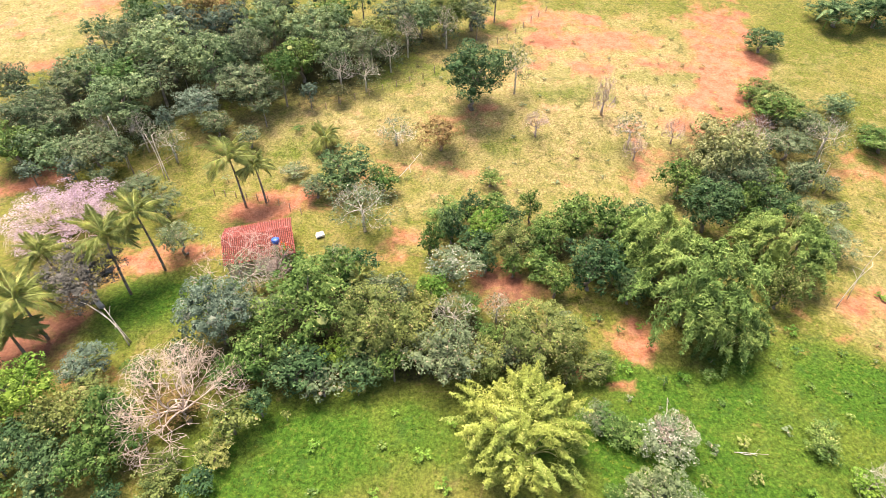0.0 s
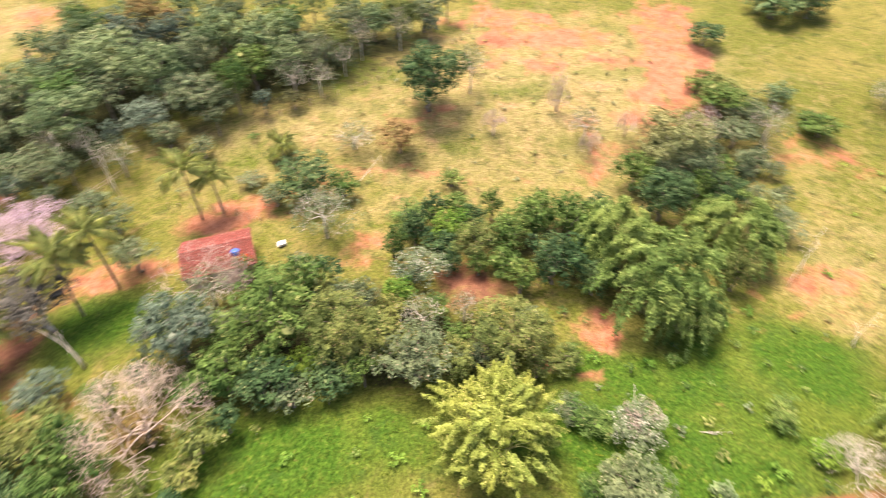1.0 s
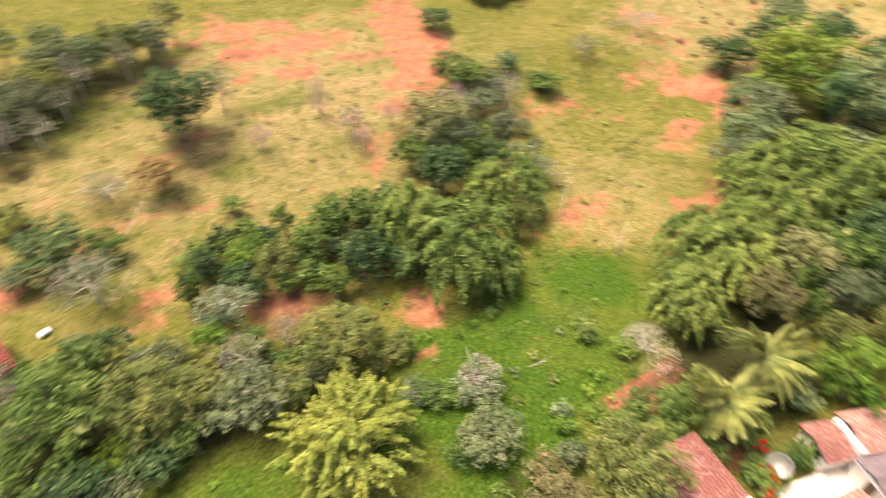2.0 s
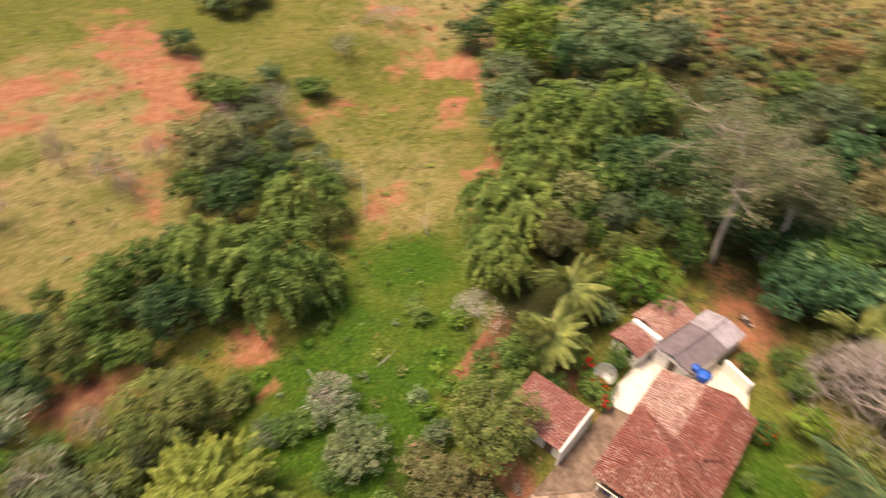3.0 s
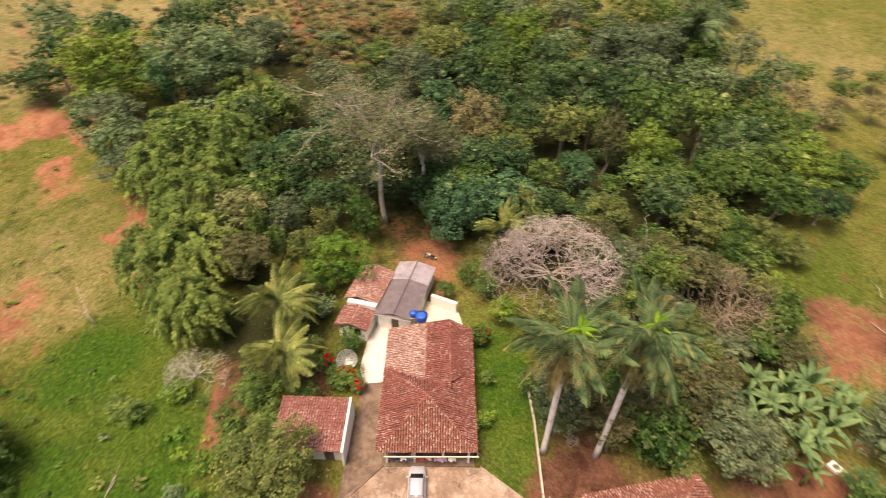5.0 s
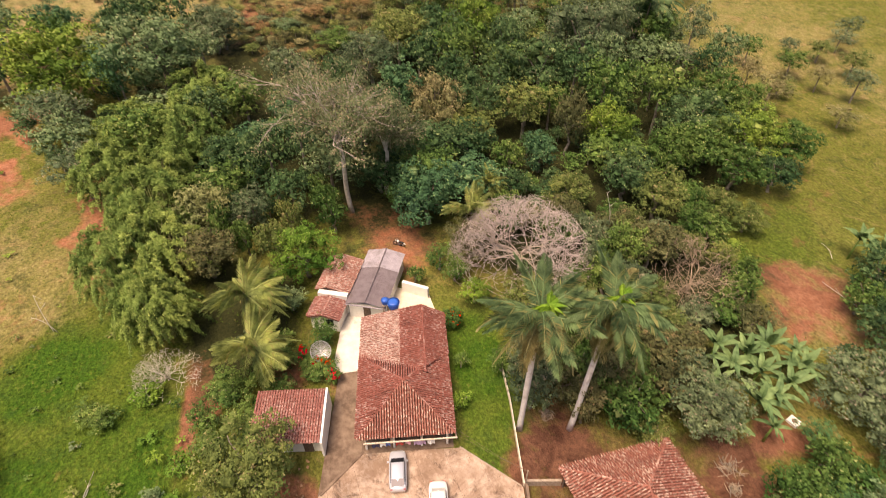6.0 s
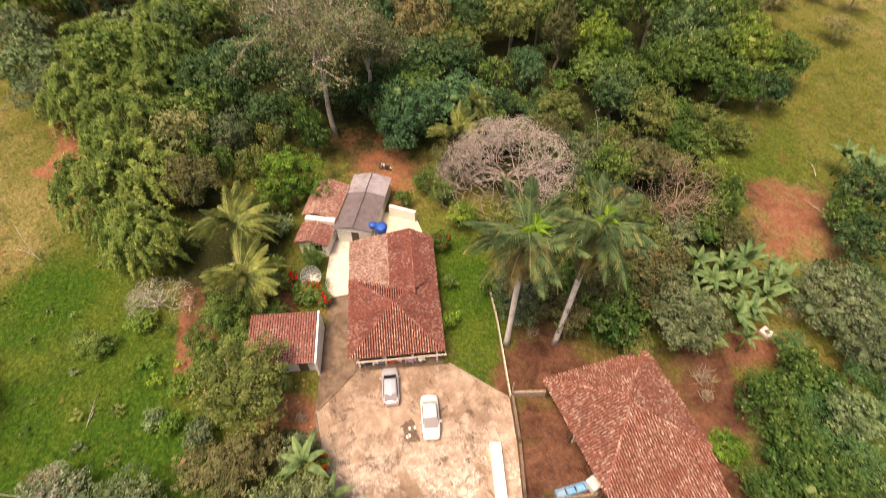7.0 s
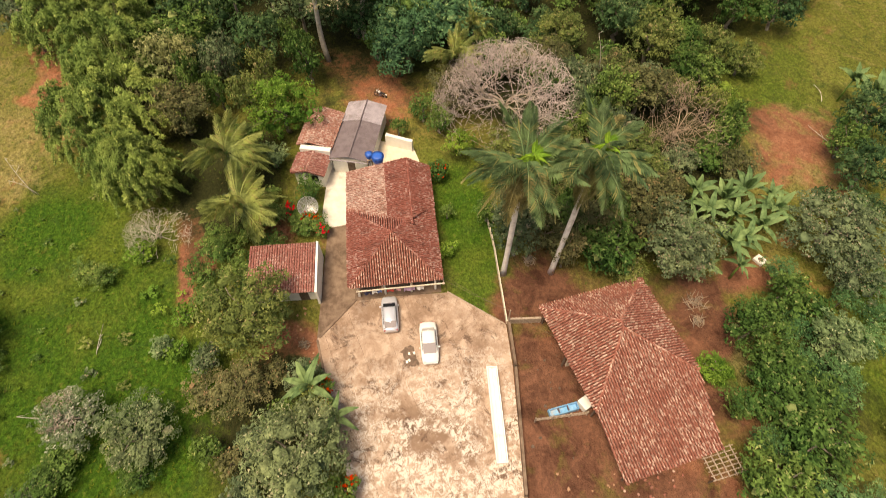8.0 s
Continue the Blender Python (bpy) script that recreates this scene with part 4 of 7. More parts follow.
def clipped(cell, outline):
    """The part of a cell that lies inside a counter-clockwise convex outline."""
    for (ax, ay), (bx, by) in zip(outline, outline[1:] + outline[:1]):
        kept = []
        for p, q in zip(cell, cell[1:] + cell[:1]):
            sp, sq = ((bx - ax) * (w[1] - ay) - (by - ay) * (w[0] - ax) for w in (p, q))
            if sp >= 0:
                kept.append(p)
            if sp * sq < 0:
                kept.append((p[0] + (q[0] - p[0]) * sp / (sp - sq), p[1] + (q[1] - p[1]) * sp / (sp - sq)))
        cell = kept
        if len(cell) < 3:
            return []
    return cell


YARD = [(29.2, 1.3), (25.6, 5.7), (16.4, 4.95), (10.5, 4.4), (-2, 1.0), (-2, -6.9), (7.2, -9.8), (18.3, -12.25), (22.7, -12.95), (27.7, -8.1)]
yard = slab("pavement", YARD, -0.3, 0.04, GREY_CONCRETE, "worn pale concrete farmyard, stained and flaking")
YARD_SKIN = slab_material()
yard_rng = np.random.default_rng(12)
for gu in range(-7, 10):
    for gv in range(-5, 6):
        def bay(u, v):
            return (14.0 + u * 0.98 - v * 0.17, -3.0 + u * 0.17 + v * 0.98)
        u0, v0, g = gu * 2.9, gv * 2.9, 0.012
        cell = clipped([bay(u0 + g, v0 + g), bay(u0 + 2.9 - g, v0 + g), bay(u0 + 2.9 - g, v0 + 2.9 - g), bay(u0 + g, v0 + 2.9 - g)], YARD)
        if len(cell) > 2 and max(x for x, y in cell) - min(x for x, y in cell) > 0.3:
            part("slab", Geo().prism(cell, 0.0, 0.05 + float(yard_rng.uniform(-0.004, 0.006))), YARD_SKIN, yard)
slab("pavement", [(38.9, 3.1), (28.2, 5.2), (25.6, 5.72), (29.22, 1.32), (38.9, 0.6)], -0.3, 0.045, GREY_CONCRETE, "stained concrete drive between house and shed")
slab("pavement", [(47.9, 2.0), (40.1, 3.7), (38.92, 3.1), (38.92, 0.6), (47.7, -0.2)], -0.3, 0.06, PALE_CONCRETE, "bright pale concrete path beside the house")
slab("pavement", [(51.4, -4.2), (45.4, -2.9), (44.6, -9.3), (49.4, -8.8)], -0.3, 0.055, PLASTER_WARM, "beige concrete patio behind the house")


def low_wall(points, height, thick, material, label, name="garden_wall"):
    root = thing(name, Matrix.Translation((*points[0], 0)), label, "wall", kind="structure")
    for (a, b), (c, d) in zip(points, points[1:]):
        ln, turn = math.hypot(c - a, d - b), math.degrees(math.atan2(d - b, c - a))
        g = Geo().box(0, ln + thick / 2, -thick / 2, thick / 2, -0.3, height)
        ob = part("wall_run", g, material, root)
        ob.matrix_basis = Matrix.Translation((a - points[0][0], b - points[0][1], 0)) @ pose(0, 0, 0, 0, 0, turn)
    return root


low_wall([(36.6, -14.8), (31.9, -14.4), (22.9, -13.05)], 0.6, 0.13, PLASTER_WARM, "thin whitewashed wall along the lawn")
low_wall([(22.7, -13.2), (18.2, -12.45), (7.2, -9.85), (-1.5, -7.2)], 0.7, 0.25, GREY_CONCRETE, "low weathered wall along the yard edge")
low_wall([(22.9, -13.3), (22.3, -16.3)], 0.9, 0.22, WOOD, "weathered wall between yard and barn")
low_wall([(50.4, -5.7), (48.6, -8.5)], 1.7, 0.45, PLASTER, "white garden wall behind the house")


# ---- vehicles ----
def loft(sections, sides_closed=True):
    """A skin through rings of points of equal length."""
    geo = Geo()
    s = np.asarray(sections, float)
    n, m = s.shape[:2]
    f = []
    for i in range(n - 1):
        for j in range(m):
            k = (j + 1) % m
            f += [(i * m + j, (i + 1) * m + j, (i + 1) * m + k), (i * m + j, (i + 1) * m + k, i * m + k)]
    f += [(0, j, j + 1) for j in range(1, m - 1)] + [((n - 1) * m, (n - 1) * m + j + 1, (n - 1) * m + j) for j in range(1, m - 1)]
    return geo.add(s.reshape(-1, 3), f)


def ring(x, w, z0, z1, crown_in=0.12):
    """A rounded cross-section of a car's body at x."""
    return [(x, -w + 0.06, z0), (x, -w, z0 + 0.15), (x, -w, z1 - 0.15), (x, -w + crown_in, z1), (x, 0, z1 + 0.03), (x, w - crown_in, z1), (x, w, z1 - 0.15), (x, w, z0 + 0.15), (x, w - 0.06, z0)]


def car(m, paint, label, length, width, hatch, rear_glass, front_glass):
    root = thing("car", m, label, "car", "parked cars")
    h, w = length / 2, width / 2
    part("body", loft([ring(-h, w * 0.78, 0.35, 0.75), ring(-h + 0.12, w * 0.9, 0.28, 0.86), ring(-h + 0.7, w, 0.22, 0.92), ring(-0.4, w, 0.2, 0.94), ring(0.6, w, 0.2, 0.93), ring(h - 0.75, w * 0.98, 0.22, 0.86), ring(h - 0.2, w * 0.9, 0.28, 0.75), ring(h, w * 0.72, 0.36, 0.62)]), paint, root, smooth=True)
    back = -h + (0.25 if hatch else 0.75)
    part("cabin", loft([ring(back, w * 0.8, 0.85, 0.95, 0.1), ring(back + 0.45, w * 0.76, 0.85, 1.36, 0.14), ring(back + 0.8, w * 0.76, 0.85, 1.43, 0.16), ring(0.15, w * 0.76, 0.85, 1.43, 0.16), ring(0.45, w * 0.77, 0.85, 1.34, 0.14), ring(h - 1.05, w * 0.82, 0.82, 0.9, 0.1)]), paint, root, smooth=True)

    def pane(name, a, b, c, d, mat, parent=root):
        v = np.array([a, b, c, d], float)
        nn = unit3(np.cross(v[1] - v[0], v[2] - v[0])) * 0.012
        part(name, Geo().add(np.vstack([v + nn, v - nn]), [(0, 1, 2), (0, 2, 3), (4, 6, 5), (4, 7, 6), (0, 4, 5), (0, 5, 1), (1, 5, 6), (1, 6, 2), (2, 6, 7), (2, 7, 3), (3, 7, 4), (3, 4, 0)]), mat, parent)

    f0, f1, ww = (h - 0.9, 0.9), (0.4, 1.42), w * 0.7
    pane("windscreen", (f0[0], -w * 0.72, f0[1]), (f0[0], w * 0.72, f0[1]), (f1[0], ww, f1[1]), (f1[0], -ww, f1[1]), front_glass)
    pane("rear_window", (back + 0.02, w * 0.68, 1.0), (back + 0.02, -w * 0.68, 1.0), (back + 0.5, -ww, 1.41), (back + 0.5, ww, 1.41), rear_glass)
    for s in (-1, 1):
        y0, y1 = s * (w * 0.82 + 0.012), s * (w * 0.775 + 0.012)
        pane("side_window", (back + 0.35, y0, 0.98), (h - 1.15, y0, 0.98), (0.4, y1, 1.28), (back + 0.6, y1, 1.28), GLASS)
        part("door_mirror", Geo().box(0.62, 0.74, s * w - 0.02, s * w + s * 0.16 + 0.02, 0.92, 1.04), paint, root)
        part("headlight", Geo().box(h - 0.28, h - 0.1, s * w * 0.62 - 0.12, s * w * 0.62 + 0.12, 0.58, 0.73), LAMP_CLEAR, root)
        part("tail_light", Geo().box(-h + 0.02, -h + 0.16, s * w * 0.7 - 0.1, s * w * 0.7 + 0.1, 0.62, 0.82), LAMP_RED, root)
        for x in (-h + 0.75, h - 0.8):
            wheel = part("wheel", Geo().tube([(x, s * w - s * 0.2, 0.3), (x, s * w - s * 0.01, 0.3)], 0.3, 14), RUBBER, root)
            part("rim", Geo().tube([(x, s * w - s * 0.02, 0.3), (x, s * w + s * 0.005, 0.3)], 0.19, 10), STEEL, wheel)
    return root


car(pose(26.35, -1.8, 0.05, 0, 0, -7), PAINT_SILVER, "silver blue hatchback parked by the porch", 3.9, 1.66, True, GLASS_REAR, GLASS)
car(pose(22.4, -4.95, 0.05, 0, 0, 172), PAINT_WHITE, "white saloon car parked on the farmyard", 4.3, 1.72, False, GLASS_PALE, GLASS_REAR)


# ---- plants ----
def unit(v):
    return v / (np.linalg.norm(v, axis=-1, keepdims=True) + 1e-9)


def leaves(geo, rng, pos, normal, length, width, droop=0.25):
    """A pointed leaf at each place, facing along its normal."""
    n = len(pos)
    side = unit(np.cross(normal, rng.normal(size=(n, 3))))
    along = np.cross(side, normal)
    along = unit(along - np.array((0, 0, droop)))
    ln = length * rng.uniform(0.7, 1.3, (n, 1))
    wd = width * rng.uniform(0.7, 1.3, (n, 1))
    v = np.stack([pos - along * ln * 0.5 + side * wd * 0.5, pos + along * ln * 0.5, pos - along * ln * 0.5 - side * wd * 0.5 + normal * wd * 0.2], 1)
    geo.add(v.reshape(-1, 3), np.arange(n)[:, None] * 3 + (0, 1, 2))


def spread_out(rng, count, up):
    """Directions that keep clear of one another, more of them upwards."""
    d = unit(rng.normal(size=(count * 3, 3)) + (0, 0, up))
    pick = [0]
    while len(pick) < count:
        pick.append(int(np.argmax(np.min(np.linalg.norm(d[:, None] - d[pick][None], axis=2), axis=1) + rng.uniform(0, 0.25, len(d)))))
    return d[pick]


def crown(rng, r, leaf, cover, lobes=11, core=True, flat=0.85, spread=0.68, ragged=0.28, tufts_each=7):
    """A crown about the origin: boughs round a heart, each bough a bunch of leafy tufts with gaps between them."""
    geo = Geo()
    c = spread_out(rng, lobes, 0.4) * r * spread * rng.uniform(1 - ragged, 1 + ragged, (lobes, 1)) * (1, 1, flat)
    lr = r * rng.uniform(0.26, 0.44, lobes)
    c, lr = np.vstack([c, (0, 0, r * 0.1)]), np.append(lr, r * 0.5)
    for i in range(len(lr)):
        ways = spread_out(rng, tufts_each, 0.5)
        tc = c[i] + ways * lr[i] * rng.uniform(0.62, 0.9, (tufts_each, 1)) * (1, 1, flat)
        tr = lr[i] * rng.uniform(0.34, 0.56, tufts_each)
        # tufts buried in another bough are left out
        sunk = np.linalg.norm(tc[:, None] - c[None], axis=2) / lr[None]
        sunk[:, i] = 2
        for k in np.flatnonzero(sunk.min(1) > 0.62):
            n = max(5, int(cover * 2.5 * tr[k] ** 2 / (leaf * leaf * 0.3)))
            u = unit(rng.normal(size=(n, 3)) + ways[k] * 0.5 + (0, 0, 0.45))
            p = tc[k] + u * tr[k] * rng.uniform(0.66, 1.12, (n, 1)) * (1, 1, 0.72)
            leaves(geo, rng, p, unit(u * 0.75 + rng.normal(size=u.shape) * 0.3 + (0, 0, 0.35)), leaf, leaf * 0.6)
        if core:
            ball = Geo().ball((0, 0, 0), 1, 4, 6)
            geo.add(ball.v[0] * lr[i] * rng.uniform(0.2, 0.44, (len(ball.v[0]), 1)) * (1, 1, flat) + c[i], ball.f[0])
    return geo, c, lr


def limbs(rng, base, tips, r0, wob=0.1, sides=5):
    """A tapered trunk from the ground to the crown's heart, and limbs to its lobes."""
    geo = Geo()
    base, heart = np.asarray(base, float), np.asarray((0, 0, 0), float)
    fork = base * 0.4
    t = np.linspace(0, 1, 6)[:, None]
    line = base * (1 - t) + fork * t + wob * rng.normal(size=(6, 3)) * np.sin(t * np.pi) * abs(base[2]) * 0.4
    geo.tube(line, r0 * np.linspace(1.25, 0.7, 6), sides)
    for tip in tips:
        t = np.linspace(0, 1, 5)[:, None]
        bend = fork * (1 - t) + tip * t + np.array((0, 0, 0.18 * np.linalg.norm(tip - fork))) * np.sin(t * np.pi) + wob * rng.normal(size=(5, 3)) * np.sin(t * np.pi)
        geo.tube(bend, r0 * np.linspace(0.55, 0.12, 5), 4, False)
    return geo


def dome(rng, r, h, girth, kids=(8, 4, 4, 4), base=0.32, spread=(0.95, 0.4, 0.24, 0.18), curl=0.12, low=0.05, fine=0.012):
    """A bare skeleton: limbs fork again and again till their twigs make up a dome r wide and h high."""
    geo, twigs = Geo(), Geo()
    heart = np.array((0, 0, h * base))
    geo.tube([(0, 0, -0.3), (girth * 0.4, 0, h * base * 0.5), heart], (girth * 1.25, girth, girth * 0.85), 7)
    reach = (0.36, 0.6, 0.8, 0.97, 1.06)
    span = np.array((r, r, h * (1 - base)))

    def grow(p, d, radius, level):
        for _ in range(kids[level] if level else kids[0]):
            w = unit(d + rng.normal(size=3) * spread[level] * (1, 1, 0.8) + np.array((0, 0, 0.04)))
            w[2] = max(w[2], low - 0.1 * rng.uniform())
            q = heart + w * span * reach[level] * rng.uniform(0.88, 1.08)
            t = np.linspace(0, 1, 6 if level < 2 or curl > 0.3 else 4)[:, None]
            ln = np.linalg.norm(q - p)
            bend = p + unit(d * span / r) * ln * 0.55 + rng.normal(size=3) * curl * ln
            line = p * (1 - t) ** 2 + bend * 2 * t * (1 - t) + q * t * t
            (geo if level < 2 else twigs).tube(line, np.linspace(radius, max(fine, radius * 0.5), len(t)), 5 if level < 1 else 3, False)
            if level + 1 < len(kids):
                grow(line[-1], w, max(fine, radius * 0.5), level + 1)

    grow(heart, np.array((0, 0, 0.7)), girth * 0.55, 0)
    return geo, twigs


KINDS = {  # label, category, leaf length, cover, lobes, heart, flatness
    "dark": ("dense dark green broadleaf tree", "tree", 0.45, 1.0, 13, True, 0.85),
    "green": ("leafy mid green broadleaf tree", "tree", 0.45, 1.0, 12, True, 0.85),
    "olive": ("olive green tree with fine dull leaves", "tree", 0.34, 1.0, 13, True, 0.85),
    "grey": ("grey green tree with thin dusty leaves", "tree", 0.34, 1.0, 12, True, 0.8),
    "olivegrey": ("drab olive tree, partly dried out", "tree", 0.34, 0.95, 12, True, 0.8),
    "greyblue": ("dense blue grey tree beside the house", "tree", 0.36, 1.0, 12, True, 0.8),
    "purplegrey": ("dusky grey tree on a pale leaning trunk", "tree", 0.31, 0.75, 12, True, 0.65),
    "bright": ("fresh bright green leafy bush", "shrub", 0.36, 1.0, 10, True, 0.85),
    "pale": ("pale green tree with large light leaves", "tree", 0.44, 1.0, 12, True, 0.85),
    "silver": ("silvery white leaved bush on a pasture edge", "shrub", 0.36, 0.9, 10, True, 0.8),
    "brown": ("brown dry leaved tree", "tree", 0.36, 0.75, 11, True, 0.8),
    "shrub": ("low green shrub growing out of the grass", "shrub", 0.31, 1.0, 8, True, 0.75),
    "shrubgrey": ("low grey green scrub bush", "shrub", 0.29, 0.8, 9, True, 0.7),
    "sparse": ("thin crowned tree with a pale slender trunk", "tree", 0.33, 0.3, 10, False, 0.85),
    "fine": ("dense fresh green bush with small leaves", "shrub", 0.22, 1.05, 12, True, 0.8),
    "mango": ("round dense dark green mango tree", "tree", 0.44, 1.15, 16, True, 0.85),
    "pinkblossom": ("leafless tree covered in pale lilac blossom", "tree", 0.22, 0.5, 16, False, 0.55),
    "lush": ("lush yellow green tree at the wood's edge", "tree", 0.44, 1.0, 14, True, 0.95),
    "sage": ("light sage green tree with pale leaf tips", "tree", 0.4, 1.0, 13, True, 0.85),
    "wheat": ("dry yellowish olive tree in the wood", "tree", 0.36, 0.95, 13, True, 0.95),
    "dusty": ("rounded tree with dusty grey olive leaves", "tree", 0.32, 1.0, 14, True, 0.8),
    "teal": ("dense blue green fruit tree with glossy leaves", "tree", 0.42, 1.1, 15, True, 0.9),
}
LEAF.update(shrub=LEAF["green"], shrubgrey=LEAF["grey"], sparse=LEAF["grey"], mango=LEAF["dark"])
STEM = {"sparse": BARK_PALE, "purplegrey": BARK_PALE, "pinkblossom": BARK_PINK, "brown": BARK_BROWN}
made = {}
plant_rng = np.random.default_rng(7)


def broadleaf(kind, x, y, r, h):
    label, category, leaf, cover, lobes, core, flat = KINDS[kind]
    size = min((0.6, 1.2, 2.2, 3.5, 5.0, 7.0), key=lambda s: abs(math.log(s / r)))
    key = (kind, size, int(plant_rng.integers(2)))
    turn = float(plant_rng.uniform(0, 360))
    if key not in made:
        rng = np.random.default_rng(1000 + len(made))
        full = size * 2.1
        geo, c, lr = crown(rng, size, leaf * (0.53 + 0.078 * size), cover, lobes + 4, core, flat)
        up = full - size * flat
        if core:
            stem = limbs(rng, (0, 0, -up - 0.3), c[: lobes // 2] * 0.85, 0.05 * size + 0.06)
        else:
            stem, twigs = dome(rng, size * 0.95, full * 0.97, 0.035 * size + 0.05, (6, 3, 3, 2) if kind != "pinkblossom" else (12, 4, 4, 3), 0.15 if kind == "pinkblossom" else 0.45)
        root = thing("shrub" if category == "shrub" else "tree", Matrix(), label, category)
        top = part("crown", geo, LEAF[kind], root)
        trunk = part("trunk", stem, STEM.get(kind, BARK), root, smooth=True)
        top.location.z = up
        trunk.location.z = up if core else 0
        if not core:
            part("twig_canopy", twigs, STEM.get(kind, BARK), root)
        made[key] = (root, full)
        tree = root
    else:
        tree = None
    root, full = made[key]
    m = pose(x, y, ground_z(x, y) - 0.05, 0, 0, turn)
    if tree is None:
        tree = copy_thing(root, m)
    tree.matrix_basis = m
    tree.scale = (r / size, r / size, h / full)
    return tree


def bare(kind, x, y, r, h):
    look_up = {  # label, bark, forks, height of the fork, curl, spread
        "bare": ("leafless grey bush with a tangle of dry twigs", BARK_PALE, (13, 4, 3, 2), 0.04, 0.16, 0.75),
        "barepink": ("small leafless tree with bleached pinkish twigs", BARK_PINK, (6, 4, 4, 3), 0.25, 0.1, 0.6),
        "deadbig": ("big dead tree with pale curling branches", BARK_DEAD, (9, 4, 4, 4), 0.2, 0.34, 1.1),
        "deadpink": ("wide leafless tree with a dome of pinkish grey twigs", BARK_MAUVE, (12, 5, 5, 7), 0.2, 0.14, 1.1),
        "barebrown": ("leafless brown tree with straight fanned branches", BARK_BROWN, (8, 4, 4, 3), 0.12, 0.05, 0.8),
    }
    label, bark, kids, fork, curl, wide = look_up[kind]
    rng = np.random.default_rng(500 + len(made))
    m = pose(x, y, ground_z(x, y) - 0.05, 0, 0, float(plant_rng.uniform(0, 360)))
    made[(kind, x)] = True
    tree = thing("bare_tree", m, label, "tree")
    stem, twigs = dome(rng, r, h, 0.024 * h + 0.03, kids, fork, (wide, 0.4, 0.24, 0.17), curl, 0.0, 0.008 + 0.0009 * r)
    part("trunk", stem, BARK_DEAD if kind == "deadpink" else bark, tree, smooth=True)
    part("twig_canopy", twigs, bark, tree)
    return tree


def bamboo(kind, x, y, r, h):
    """A clump of arching culms that end in drooping plumes of narrow leaves."""
    key = (kind, int(plant_rng.integers(2)))
    m = pose(x, y, ground_z(x, y) - 0.05, 0, 0, float(plant_rng.uniform(0, 360)))
    if key not in made:
        rng = np.random.default_rng(60 + len(made))
        culms, plumes = Geo(), Geo()
        erect = kind == "bambooyellow"
        for i in range(170 if erect else 120):
            a, u = rng.uniform(0, 2 * np.pi), math.sqrt(rng.uniform(0.0, 1.0))
            flat = np.array((math.cos(a), math.sin(a), 0))
            out = 4.4 * u
            top = (8.6 - 3.9 * u ** 2 - (rng.uniform(0, 3.4) * u if i % 2 else 0)) * rng.uniform(0.8, 1.1) * (0.72 if erect else 1.0)
            tip = flat * out + np.array((0, 0, top))
            if i % 3 == 0:
                t = np.linspace(0, 1, 8)[:, None]
                line = flat * (0.5 + 0.2 * out) * (1 - t) + tip * t + np.array((0, 0, 1.2)) * np.sin(t * np.pi)
                culms.tube(line, np.linspace(0.06, 0.025, 8), 4, False)
            # a plume: side sprays hang from an arching tip
            n = 150
            s = rng.uniform(0, 1, n)[:, None]
            reach = rng.uniform(2.2, 3.7) if erect else rng.uniform(1.6, 3.0)
            way = unit(flat * rng.uniform(0.5, 1.1) + rng.normal(size=3) * 0.35 + np.array((0, 0, 1.1 if erect else 0.5)))
            sink = 0.3 if erect else 1.0
            spine = tip + way * reach * s - np.array((0, 0, sink * reach)) * s ** 2
            girth = 0.62 * (1.02 - s) ** 0.7 if erect else 0.44 * np.sin(np.pi * np.clip(s * 0.8 + 0.16, 0, 1))
            off = unit(rng.normal(size=(n, 3)) * (1, 1, 0.7) + np.array((0, 0, 0.35)))
            p = spine + off * girth * rng.uniform(0.6, 1, (n, 1))
            face = unit(off * 0.9 + np.array((0, 0, 0.6)) + flat * 0.25 + rng.normal(size=(n, 3)) * 0.2)
            leaves(plumes, rng, p, face, 0.4 if erect else 0.55, 0.09 if erect else 0.1, -0.2 if erect else 0.3)
        heart = Geo().ball((0, 0, 0), 1, 7, 10)
        plumes.add(heart.v[0] * rng.uniform(0.5, 0.9, (len(heart.v[0]), 1)) * (2.2, 2.2, 2.6) + (0, 0, 3.0), heart.f[0])
        label = "yellow green feathery bamboo clump" if kind == "bambooyellow" else "tall green bamboo clump with arching feathery plumes"
        root = thing("bamboo_clump", Matrix(), label, "bamboo")
        part("foliage", plumes, LEAF[kind], root)
        part("cane_clump", culms, CULM, root)
        made[key] = root
        tree = root
    else:
        tree = copy_thing(made[key], m)
    tree.matrix_basis = m
    tree.scale = (r / 5.2, r / 5.2, h / 9.4)
    return tree


